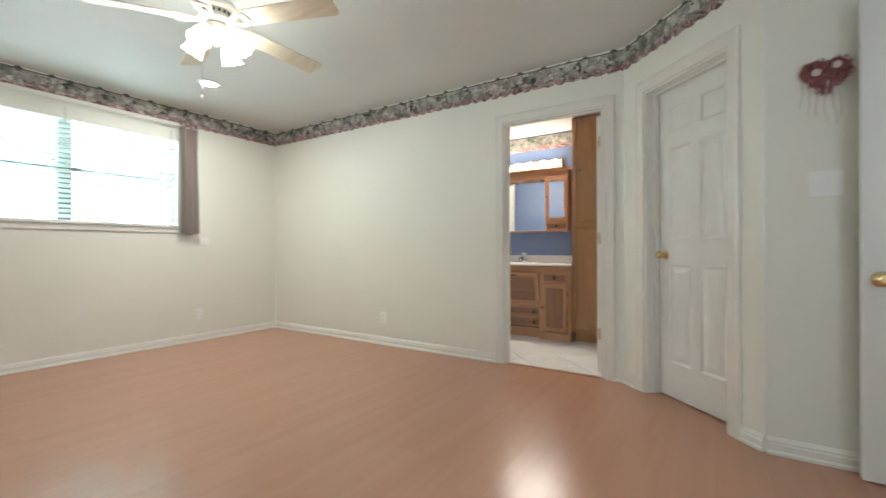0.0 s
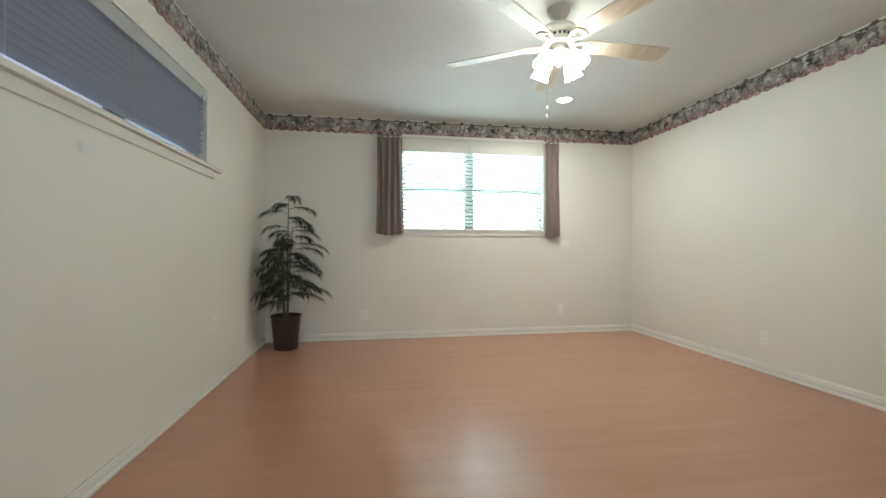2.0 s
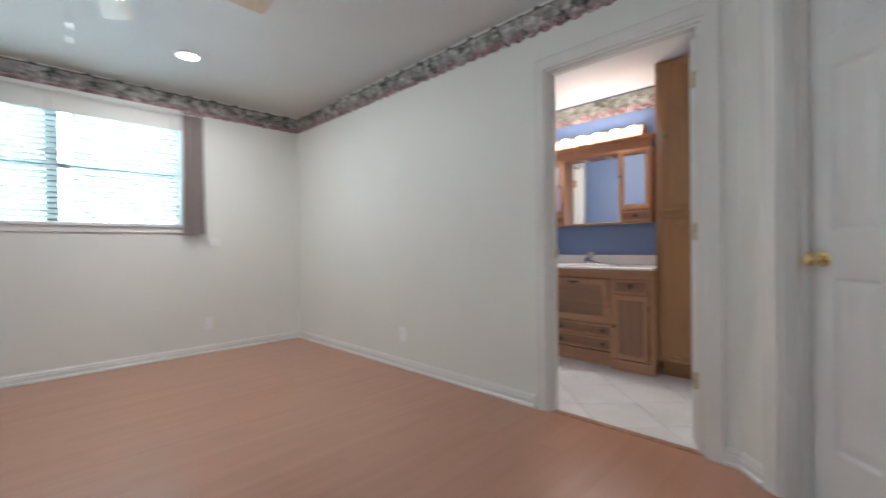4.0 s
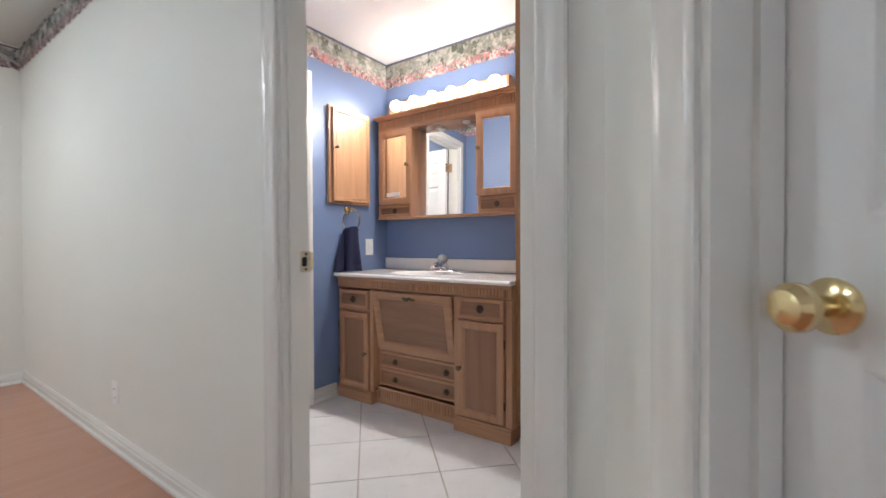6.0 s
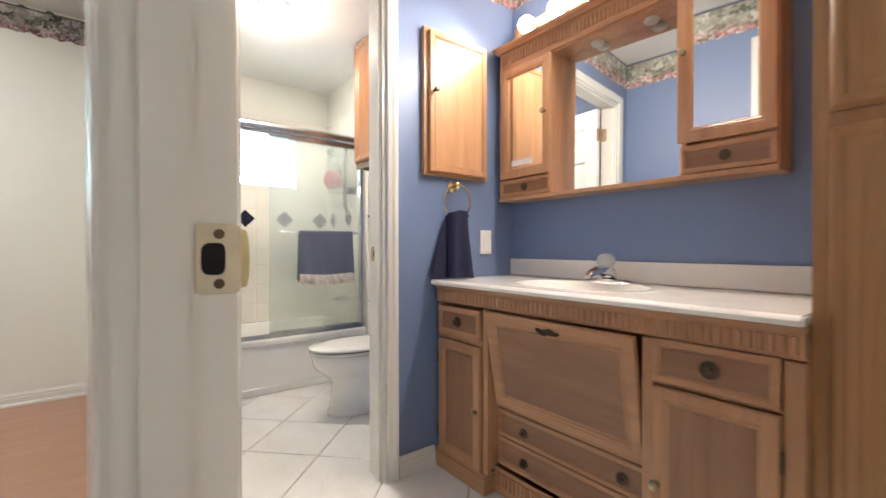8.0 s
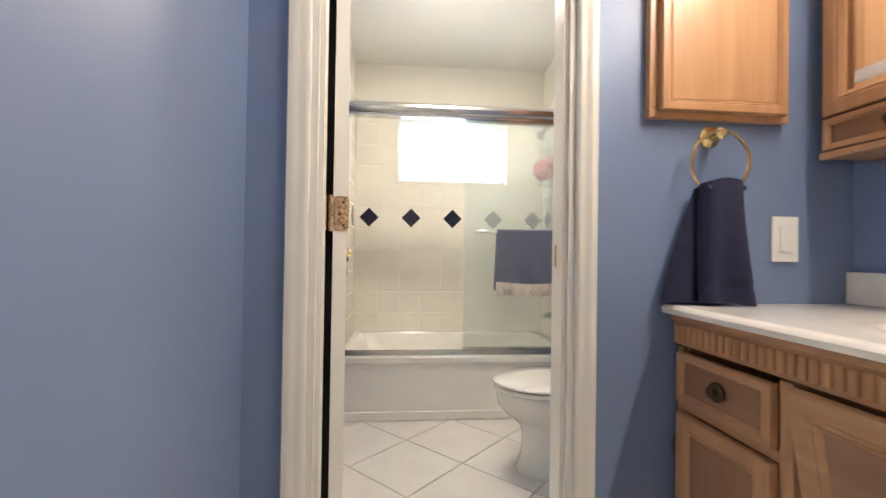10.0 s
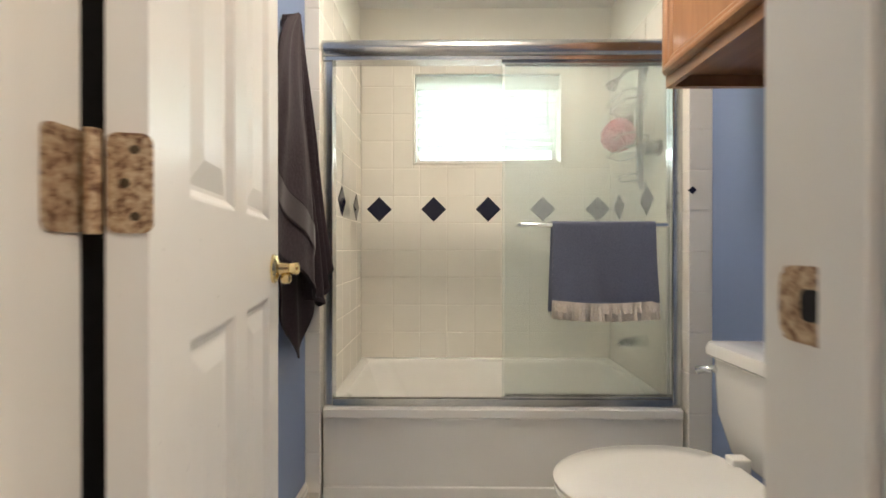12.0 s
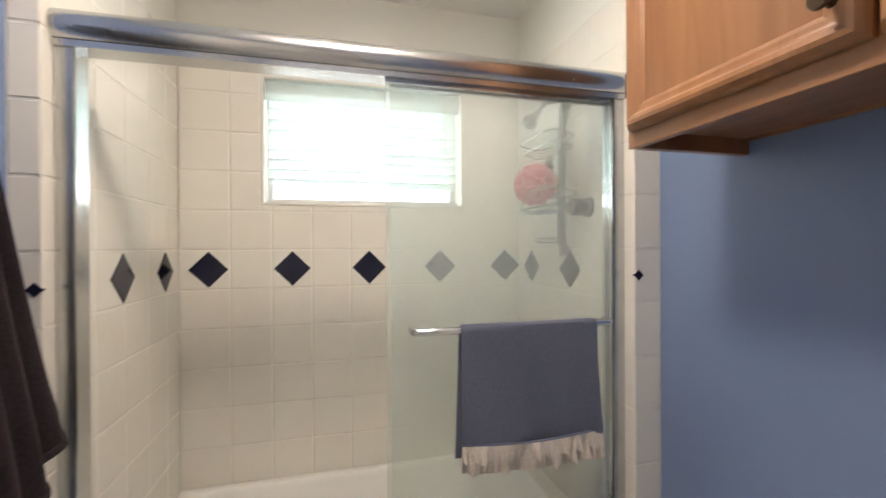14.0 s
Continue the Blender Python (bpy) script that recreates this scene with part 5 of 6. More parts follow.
turned_knob(d, -2.000, MF - 0.019, 1.545, M_knobwood, 0.013)
part("paper_strip", boxes((-2.200, -2.080, MF - 0.0135, MF - 0.0125, 1.335, 1.362)), M_plate, d, "plain white paper label strip")
d = framed(mc, "door", -1.445, -1.184, 1.290, 1.797, MF, fw=0.046, panel_mat=M_mirror, panel_name="mirror")
turned_knob(d, -1.425, MF - 0.019, 1.575, M_knobwood, 0.013)
d.matrix_basis = Matrix.Translation((-1.184, MF, 0)) @ pose(0, 0, 0, 0, 0, 5.9) @ Matrix.Translation((1.184, -MF, 0))
d = framed(mc, "drawer", -2.273, -1.972, 1.193, 1.272, MF, fw=0.018, wood_f=M_wood_h, wood_p=M_panel_h)
rose_pull(d, -2.122, MF - 0.014, 1.232, 0.017)
d = framed(mc, "drawer", -1.445, -1.184, 1.193, 1.285, MF, fw=0.018, wood_f=M_wood_h, wood_p=M_panel_h)
rose_pull(d, -1.315, MF - 0.014, 1.238, 0.017)

# ---- light bar ----
lb = thing("vanity_light_bar", pose(0, 0, 0), "oak light bar with six lit globe bulbs", "light bar")
part("backplate", boxes((-2.236, -1.268, 5.335, BNY - 0.0025, 1.911, 2.020), (-2.228, -1.276, 5.329, 5.336, 1.919, 2.012), bevel=0.004), M_wood_h, lb)
for x in (-2.111, -1.947, -1.791, -1.640, -1.482, -1.329):
    s = part("socket", lathe([(0.022, 0.0), (0.022, 0.010), (0.015, 0.016), (0.014, 0.024)], 18, "y"), M_brass, lb, at=Matrix.Translation((x, 5.329, 1.968)), smooth=True)
    prof = [(0.014, 0.020)] + [(0.037 * math.sin(math.radians(a)), 0.056 - 0.037 * math.cos(math.radians(a))) for a in range(25, 180, 14)] + [(0.001, 0.093)]
    part("globe_bulb", lathe(prof, 20, "y"), M_bulb, s, "lit globe bulb", smooth=True)

# ---- tall linen cabinet ----
tc = thing("linen_cabinet", pose(0, 0, 0), "tall honey oak linen cabinet reaching the ceiling", "cabinet")
TF = 4.958
part("body", boxes((-1.045, -0.548, TF, BNY - 0.003, 0.11, BCEIL - 0.003), (-1.030, -0.56, TF + 0.06, BNY - 0.003, 0.0, 0.11)), M_golden, tc)
part("face_frame", boxes((-1.045, -1.018, TF - 0.004, TF - 0.0005, 0.11, BCEIL - 0.003), (-0.572, -0.548, TF - 0.004, TF - 0.0005, 0.11, BCEIL - 0.003)), M_golden, tc)
d = framed(tc, "upper_door", -1.018, -0.574, 1.230, 2.335, TF, t=0.022, fw=0.050, inset=0.008, wood_f=M_golden, wood_p=M_golden, bold=True)
turned_knob(d, -0.962, TF - 0.018, 1.782, M_knobwood, 0.015)
d = framed(tc, "lower_door", -1.018, -0.574, 0.125, 1.199, TF, t=0.022, fw=0.050, inset=0.008, wood_f=M_golden, wood_p=M_golden, bold=True)

# ---- medicine cabinet (in wall axes, turned to face the room) ----
med = thing("medicine_cabinet", Matrix.Translation((BWX, 0, 0)) @ pose(0, 0, 0, 0, 0, 90), "honey oak recessed medicine cabinet with panelled door", "cabinet")
part("frame", boxes((4.834, 5.201, -0.022, -0.001, 1.269, 1.291), (4.834, 5.201, -0.022, -0.001, 1.879, 1.904), (4.834, 4.863, -0.022, -0.001, 1.291, 1.879), (5.174, 5.201, -0.022, -0.001, 1.291, 1.879), (4.863, 5.174, -0.010, -0.001, 1.291, 1.879), bevel=0.003), M_wood_v, med)
d = framed(med, "door", 4.855, 5.184, 1.283, 1.888, -0.0225, fw=0.030, t=0.018, inset=0.004, wood_p=M_wood_v)
turned_knob(d, 4.876, -0.041, 1.629, M_bronze, 0.011)

# ---- towel ring, hand towel, switch ----
tr = thing("towel_ring", pose(BWX, 5.003, 1.230), "brass towel ring on the blue wall", "towel ring")
part("mount", lathe([(0.027, 0.0005), (0.027, 0.006), (0.018, 0.010), (0.012, 0.016), (0.012, 0.040), (0.015, 0.046), (0.008, 0.052)], 22, "x"), M_brass, tr, smooth=True)
part("ring", tube([(0.042 + 0.006 * math.cos(a), 0.074 * math.sin(a), -0.070 + 0.074 * math.cos(a)) for a in (2 * math.pi * i / 40 for i in range(40))], 0.0042, 8, True), M_brass, tr, smooth=True)


def hand_towel(u, v):
    """Front fold: nearly straight sides, drawn in where it passes through the ring."""
    t = 1 - v
    y0 = 4.946 - 0.004 * t + 0.006 * max(0.0, v - 0.8) / 0.2
    y1 = 5.062 + 0.026 * t - 0.004 * math.sin(3.1 * t)
    round_off = abs(2 * u - 1) ** 6
    crease = 0.004 * math.exp(-((v - 0.14) / 0.02) ** 2)
    x = BWX + 0.066 - 0.030 * round_off + 0.010 * t + 0.006 * math.sin(u * 9 + 1.2) * (0.3 + t) - 0.003 * math.sin(4 * v + 5 * u) - crease
    return (x, y0 + (y1 - y0) * u, 0.8215 + 0.286 * v + 0.004 * math.sin(5 * u + 0.4) * t + 0.012 * v * math.sin(math.pi * u))


def hand_towel_back(u, v):
    """Back flap: spreads to one side towards the counter."""
    t = 1 - v
    y0, y1 = 4.950 - 0.090 * t, 5.045 + 0.012 * t
    return (BWX + 0.022 + 0.010 * math.sin(u * 8 + 0.5) * t + 0.014 * math.sin(math.pi * u) * t, y0 + (y1 - y0) * u, 0.8215 + 0.006 * u + 0.276 * v)


ht = thing("hand_towel", pose(0, 0, 0), "navy terry hand towel hanging from the ring", "towel")
part("front", sheet(44, 34, hand_towel, 0.007), M_towel_navy, ht, smooth=True)
part("back", sheet(34, 24, hand_towel_back, 0.006), M_towel_navy, ht, smooth=True)
part("top_fold", sheet(20, 12, lambda u, v: (BWX + 0.044 + 0.022 * math.cos(math.pi * v), 4.956 + 0.096 * u, 1.092 + 0.016 * math.sin(math.pi * v)), 0.006), M_towel_navy, ht, smooth=True)
wall_plate(Matrix.Translation((BWX, 5.209, 0.979)) @ pose(0, 0, 0, 0, 0, 90), "ivory switch on the blue wall above the counter", "rocker")

# ---- toilet room door ----
def hinge_plate(x0, x1, y0, y1, z0, z1, r=0.009):
    """Thin plate with rounded corners in the y-z plane."""
    pts = []
    for cy, cz, a0 in ((y1 - r, z1 - r, 0), (y0 + r, z1 - r, 90), (y0 + r, z0 + r, 180), (y1 - r, z0 + r, 270)):
        for i in range(6):
            a = radians(a0 + 18 * i)
            pts.append((cy + r * math.cos(a), cz + r * math.sin(a)))
    return loft([[(x, y, z) for y, z in pts] for x in (x0, x1)])


HX, HY, LEAN3 = -2.443, 4.097, 191.6
TO3 = pose(HX, HY, 0.008, 0, 0, LEAN3)
door3 = thing("door_toilet_room", TO3, "open white six-panel door with brass knob", "door", kind="structure")
door_leaf(door3, 0.612, 1.99)
k3 = part("door_knob", lathe([(0.032, 0), (0.032, 0.004), (0.026, 0.010), (0.015, 0.014), (0.012, 0.034), (0.004, 0.036)], axis="y"), M_brass, door3, "polished brass knob with a flat grip", Matrix.Translation((0.556, 0, 0.918)), True)
grip = [[(rx * math.cos(a), y, dz + rz * math.sin(a)) for a in (2 * math.pi * i / 20 for i in range(20))] for y, rx, rz, dz in ((-0.024, 0.010, 0.011, 0), (-0.030, 0.009, 0.010, 0), (-0.038, 0.012, 0.013, 0), (-0.046, 0.015, 0.015, 0), (-0.053, 0.013, 0.013, 0), (-0.056, 0.006, 0.006, 0))]
part("grip", loft(grip), M_brass, k3, smooth=True)
part("turn_button", lathe([(0.004, 0.0), (0.010, 0.003), (0.013, 0.010), (0.012, 0.018), (0.005, 0.023)], 16, "y"), M_brass, k3, at=Matrix.Translation((0, -0.016, -0.022)), smooth=True)
knob(door3, 0.556, 0.035, 0.918, 1)
for z in (0.235, 1.022, 1.80):
    h = part("hinge", hinge_plate(-0.0026, -0.0002, -0.004, 0.033, z - 0.045, z + 0.045), M_hinge, door3, "rust-speckled brass hinge")
    part("knuckle", tube([(-0.007, 0.041, z - 0.046), (-0.007, 0.041, z + 0.046)], 0.0066, 10), M_hinge, h, smooth=True)
    m = TO3.inverted() @ Matrix.Translation((0, 0, 0.008))
    bm = hinge_plate(D3[0] + 0.0165, D3[0] + 0.019, -2.434, -2.394, z - 0.045, z + 0.045)
    bm.transform(Matrix(((0, 1, 0, 0), (1, 0, 0, 0), (0, 0, 1, 0), (0, 0, 0, 1))))
    bmesh.ops.recalc_face_normals(bm, faces=bm.faces[:])
    part("jamb_leaf", bm, M_hinge, h, at=m)
    for dz in (-0.03, 0.0, 0.03):
        part("screw", lathe([(0.0042, 0.0026), (0.0042, 0.0032), (0.002, 0.0038)], 10, "x"), M_bronze, h, at=Matrix.Translation((0, 0.010 if dz else 0.018, z + dz)) @ pose(0, 0, 0, 0, 0, 180))
# dark of the unlit hinge gap, added as a black strip
structure("door_seal", boxes((-2.460, -2.4545, 4.006, 4.0585, 0.004, 2.0)), M_dark, "black strip for the shade in the hinge gap", "door seal")
strike3 = thing("strike_plate", pose(-2.391, D3[1] - 0.0185, 0.928, 0, 0, 90), "dull brass strike plate on the toilet room jamb", "strike plate")
part("plate", strike_plate(0.022, 0.030, 0.011, 0.0125), M_hinge, strike3, at=Matrix.Translation((0, -0.004, 0)))
part("lip", strike_lip(0.0182, 0.006, 0.024), M_hinge, strike3)
# hole has no depth, its shade is this black sheet
part("latch_hole", boxes((0.0002, 0.0005, -0.019, 0.007, -0.015, 0.015)), M_dark, strike3, "black patch for the shade in the latch hole")
for dz in (-0.021, 0.021):
    part("screw", lathe([(0.004, 0.002), (0.004, 0.0027), (0.002, 0.0033)], 10, "x"), M_bronze, strike3, at=Matrix.Translation((0, 0, dz)))

# ---- tub ----
tub = thing("bathtub", pose(0, 0, 0), "white alcove bathtub with plain apron", "bathtub")
TZ = 0.360


def rrect(x0, x1, y0, y1, r, z, n=10):
    pts = []
    for cx, cy, a0 in ((x1 - r, y1 - r, 0), (x0 + r, y1 - r, 90), (x0 + r, y0 + r, 180), (x1 - r, y0 + r, 270)):
        for i in range(n + 1):
            a = radians(a0 + 90 * i / n)
            pts.append((cx + r * math.cos(a), cy + r * math.sin(a), z))
    return pts


bx0, bx1, by0, by1 = TILEX + 0.002, TUBX, AL_S + 0.002, AL_N - 0.002
rings = [rrect(bx0, bx1, by0, by1, 0.006, 0.003), rrect(bx0, bx1, by0, by1, 0.006, 0.325), rrect(bx0, bx1, by0, by1, 0.008, TZ - 0.012), rrect(bx0 + 0.004, bx1 - 0.004, by0 + 0.004, by1 - 0.004, 0.010, TZ - 0.003), rrect(bx0 + 0.012, bx1 - 0.012, by0 + 0.012, by1 - 0.012, 0.014, TZ),
         rrect(bx0 + 0.040, bx1 - 0.080, by0 + 0.055, by1 - 0.070, 0.09, TZ - 0.001), rrect(bx0 + 0.052, bx1 - 0.095, by0 + 0.072, by1 - 0.080, 0.10, TZ - 0.020), rrect(bx0 + 0.085, bx1 - 0.125, by0 + 0.16, by1 - 0.11, 0.12, 0.14), rrect(bx0 + 0.12, bx1 - 0.16, by0 + 0.22, by1 - 0.14, 0.13, 0.085), rrect(bx0 + 0.20, bx1 - 0.24, by0 + 0.32, by1 - 0.24, 0.10, 0.075)]
part("shell", loft(rings), M_porcelain, tub, smooth=True)
part("apron_foot", boxes((TUBX - 0.004, TUBX + 0.010, by0 + 0.002, by1 - 0.002, 0.002, 0.052), bevel=0.005), M_porcelain, tub)
part("apron_lip", boxes((TUBX - 0.004, TUBX + 0.008, by0 + 0.002, by1 - 0.002, 0.315, 0.352), bevel=0.006, segments=3), M_porcelain, tub)

# ---- sliding shower doors ----
sd = thing("shower_door", pose(0, 0, 0), "sliding shower doors with aluminium frame and obscure glass", "shower door")
hx, hz = -3.708, 1.737
head = [(0.034 * math.cos(a) * (1.0 if math.cos(a) > 0 else 0.7), 0.004 + 0.035 * math.sin(a)) for a in (2 * math.pi * i / 24 for i in range(24))]
part("header", loft([[(hx + px, y, hz + pz) for px, pz in head] for y in (AL_S + 0.0015, AL_N - 0.0015)]), M_alu, sd, "rounded brushed header", smooth=True)
part("header_track", boxes((-3.748, -3.690, AL_S + 0.002, AL_N - 0.002, 1.695, 1.709)), M_alu, sd)
for y0, y1 in ((AL_S + 0.002, AL_S + 0.040), (AL_N - 0.040, AL_N - 0.002)):
    part("side_channel", boxes((-3.750, -3.696, y0, y1, TZ + 0.001, 1.696), bevel=0.004), M_alu, sd)
part("bottom_track", boxes((-3.752, -3.694, AL_S + 0.041, AL_N - 0.041, TZ + 0.001, TZ + 0.016), (-3.700, -3.694, AL_S + 0.041, AL_N - 0.041, TZ + 0.016, TZ + 0.026), (-3.724, -3.720, AL_S + 0.041, AL_N - 0.041, TZ + 0.016, TZ + 0.024)), M_alu, sd)
for x, y0, y1, nm in ((-3.7075, 4.580, 5.233, "outer_panel"), (-3.7375, 4.596, 5.233, "inner_panel")):
    p = part(nm, boxes((x - 0.0025, x + 0.0025, y0, y1, TZ + 0.030, 1.700)), M_shower_glass, sd, "hazy obscure glass panel")
    p.visible_shadow = False
    part("bottom_rail", boxes((x - 0.006, x + 0.006, y0, y1, TZ + 0.018, TZ + 0.034)), M_alu, p)
    part("top_rail", boxes((x - 0.005, x + 0.005, y0, y1, 1.686, 1.702)), M_alu, p)
bar = part("towel_bar", tube([(-3.704, 4.642, 1.058), (-3.680, 4.642, 1.058), (-3.668, 4.645, 1.058), (-3.661, 4.655, 1.058), (-3.661, 5.190, 1.058), (-3.668, 5.200, 1.058), (-3.680, 5.203, 1.058), (-3.704, 5.203, 1.058)], 0.0095, 12), M_chrome, sd, "chrome towel bar", smooth=True)

bt = thing("bath_towel", pose(0, 0, 0), "slate blue towel with lace ruffle over the shower bar", "towel")


def over_bar(u, v):
    """v runs from the front hem over the bar and down the back."""
    y = 4.762 + 0.384 * u
    wob = 0.011 * math.sin(8 * u + 4 * v) + 0.004 * math.sin(21 * u + 3 * v)
    if v < 0.62:
        s = v / 0.62
        return (-3.645 + 0.006 * (1 - s) + wob * (1 - s), y - 0.004 * (1 - s) * (1 - 2 * u), 0.765 + 0.294 * s + 0.004 * math.sin(7 * u))
    if v < 0.70:
        a = math.pi * (v - 0.62) / 0.08
        return (-3.661 + 0.016 * math.cos(a), y, 1.059 + 0.014 * math.sin(a))
    s = (v - 0.70) / 0.30
    return (-3.677 - 0.004 * math.sin(5 * u) * s, y - 0.012 * s, 1.059 - 0.33 * s)


part("cloth", sheet(60, 60, over_bar, 0.006), M_towel_blue, bt, smooth=True)


def ruffle(layer):
    def at(u, v):
        y = 4.756 + 0.392 * u
        w = 1 - v
        drop = 0.040 + 0.030 * layer
        phase = 46 * u + 2.2 * math.sin(9 * u + layer) + 1.1 * math.sin(23 * u) + 1.7 * layer
        size = 0.010 + 0.004 * math.sin(17 * u + 2 * layer)
        x = -3.632 + 0.004 * (1 - layer) + w * (0.006 + size * math.sin(phase)) + 0.002 * w * math.sin(170 * u)
        return (x, y + 0.003 * math.cos(phase) * w, 0.778 - 0.012 * math.sin(math.pi * u) - drop * w + (0.002 * math.cos(2 * phase) + 0.003 * abs(math.sin(150 * u))) * w)
    return at


for layer in (0, 1):
    part("ruffle", sheet(220, 5, ruffle(layer), 0.0012), M_lace, bt, "cream lace ruffle", smooth=True)

part("piping", tube([(-3.630, 4.756 + 0.392 * i / 24, 0.779 - 0.012 * math.sin(math.pi * i / 24)) for i in range(25)], 0.0035, 8), M_towel_blue, bt, "slate blue piping above the ruffle", smooth=True)

# ---- shower fittings on the north tile ----
sh = thing("shower_set", pose(0, 0, 0), "chrome shower arm and slide bar on tile", "shower")
part("arm", tube([(-4.005, AL_N - 0.001, 1.790), (-4.005, 5.235, 1.795), (-3.990, 5.18, 1.775), (-3.965, 5.13, 1.725)], 0.009, 10), M_steel, sh, smooth=True)
part("shower_head", lathe([(0.010, 0.0), (0.013, 0.018), (0.026, 0.040), (0.027, 0.052), (0.010, 0.054)], 20), M_steel, sh, at=look((-3.965, 5.13, 1.725), (-3.945, 5.085, 1.675)) @ pose(0, 0, 0, 180, 0, 0), smooth=True)
part("flange", lathe([(0.030, 0.0), (0.028, 0.006), (0.012, 0.010)], 20, "y"), M_steel, sh, at=Matrix.Translation((-4.005, AL_N - 0.0005, 1.790)), smooth=True)
part("slide_bar", boxes((-4.020, -3.990, AL_N - 0.030, AL_N - 0.018, 1.235, 1.780), bevel=0.004), M_steel, sh)
for z in (1.26, 1.74):
    part("bracket", boxes((-4.016, -3.994, AL_N - 0.019, AL_N - 0.0005, z - 0.012, z + 0.012), bevel=0.003), M_steel, sh)
part("valve_handle", lathe([(0.034, 0.0), (0.033, 0.006), (0.018, 0.012), (0.018, 0.03), (0.030, 0.036), (0.030, 0.058), (0.024, 0.066)], 24, "y"), M_bronze, sh, "dark round valve handle", Matrix.Translation((-3.880, AL_N - 0.0005, 1.400)), True)
cad = thing("shower_caddy", pose(-4.005, AL_N - 0.033, 0), "chrome wire shower caddy with looped shelves", "shower caddy")
part("spine", boxes((-0.010, 0.010, -0.008, 0.0, 1.270, 1.700), bevel=0.003), M_steel, cad)
for z, w, d in ((1.640, 0.13, 0.10), (1.605, 0.12, 0.09), (1.450, 0.14, 0.11), (1.395, 0.13, 0.10), (1.285, 0.08, 0.07)):
    loop = [(p[0], p[1], z + (0.012 if p[1] < -0.05 else 0)) for p in rrect(-w, w, -d - 0.008, -0.006, 0.035, 0, 6)]
    part("basket_wire", tube(loop, 0.0038, 7, True), M_steel, cad, smooth=True)
for z in (1.605, 1.395):
    for x in (-0.06, -0.02, 0.02, 0.06):
        part("cross_wire", tube([(x, -0.008, z), (x, -0.10, z)], 0.0018, 6), M_steel, cad)
part("suction_cup", lathe([(0.024, 0.0), (0.022, 0.008), (0.010, 0.018)], 18, "y"), M_bronze, cad, at=Matrix.Translation((-0.055, -0.008, 1.575)), smooth=True)
puff = bmesh.new()
rng = random.Random(21)
for i in range(46):
    d = Vector((rng.gauss(0, 1), rng.gauss(0, 1), rng.gauss(0, 1))).normalized()
    c = d * 0.030
    n = 10
    s = d.orthogonal().normalized()
    t = d.cross(s)
    vs = []
    for k in range(n):
        a = 2 * math.pi * k / n
        r = 0.030 + 0.006 * math.sin(3 * a + i)
        vs.append(puff.verts.new(c + r * (math.cos(a) * s + math.sin(a) * t) + d * (0.008 * math.sin(4 * a + i))))
    cen = puff.verts.new(c + d * 0.020)
    for k in range(n):
        puff.faces.new((vs[k], vs[(k + 1) % n], cen))
bath_puff = tagged(part("bath_puff", puff, M_puff, at=Matrix.Translation((-4.045, AL_N - 0.110, 1.495)) @ Matrix.Scale(1.6, 4)), "pink mesh bath puff on the caddy", "bath puff")
spout = thing("tub_spout", pose(-4.0, AL_N, 0.545), "chrome tub spout on the tiled wall", "tub spout")
part("spout_body", loft([[(r * math.cos(a), y, r * math.sin(a) * 0.9 + dz) for a in (2 * math.pi * i / 16 for i in range(16))] for y, r, dz in ((-0.0005, 0.030, 0), (-0.02, 0.028, 0), (-0.09, 0.026, -0.004), (-0.125, 0.020, -0.012))]), M_chrome, spout, smooth=True)

# ---- small window of the alcove ----
BW, BH = B_WIN[1] - B_WIN[0], B_WIN[3] - B_WIN[2]
TO_B = Matrix.Translation((TILEX - 0.148, B_WIN[1], B_WIN[2])) @ pose(0, 0, 0, 0, 0, -90)
window("window_shower", "small white shower window with a blind", TO_B, BW, BH, 0.15, (), ())
b = blind("window_blind", BW - 0.040, BH - 0.022, 0.040, 32, "white slatted blind in the shower window", "", True)
b.matrix_basis = TO_B @ Matrix.Translation((0.020, 0.100, BH - 0.010))
structure("window_reveal", boxes((TILEX - 0.098, TILEX + 0.004, B_WIN[0], B_WIN[0] + 0.012, B_WIN[2], B_WIN[3]), (TILEX - 0.098, TILEX + 0.004, B_WIN[1] - 0.012, B_WIN[1], B_WIN[2], B_WIN[3]), (TILEX - 0.098, TILEX + 0.004, B_WIN[0] + 0.012, B_WIN[1] - 0.012, B_WIN[2], B_WIN[2] + 0.012), bevel=0.004), M_walltile, "glazed cream tile reveal of the window", "window sill")

# ---- toilet ----
TX = -3.125
to = thing("toilet", pose(TX, 0.036, 0), "white porcelain toilet with closed lid", "toilet")


def egg(w, y0, y1, z, n=36, sharp=0.0):
    """Egg outline: narrow to the front (low y), square to the back."""
    yc = y0 + (y1 - y0) * 0.56
    pts = []
    for i in range(n):
        a = 2 * math.pi * i / n
        s, c = math.sin(a), math.cos(a)
        if s < 0:
            pts.append((w * c, yc + (yc - y0) * s, z))
        else:
            pts.append((w * math.copysign(abs(c) ** (0.62 + sharp), c), yc + (y1 - yc) * math.copysign(abs(s) ** 0.62, s), z))
    return pts


part("bowl", loft([egg(0.124, 4.705, 5.12, 0.001), egg(0.125, 4.703, 5.12, 0.010), egg(0.117, 4.714, 5.11, 0.030), egg(0.109, 4.728, 5.10, 0.08), egg(0.106, 4.732, 5.10, 0.15), egg(0.112, 4.722, 5.10, 0.195), egg(0.132, 4.690, 5.11, 0.225), egg(0.160, 4.650, 5.13, 0.255), egg(0.175, 4.627, 5.13, 0.285), egg(0.180, 4.618, 5.13, 0.315), egg(0.181, 4.616, 5.13, 0.340), egg(0.176, 4.622, 5.13, 0.349)]), M_porcelain, to, smooth=True)
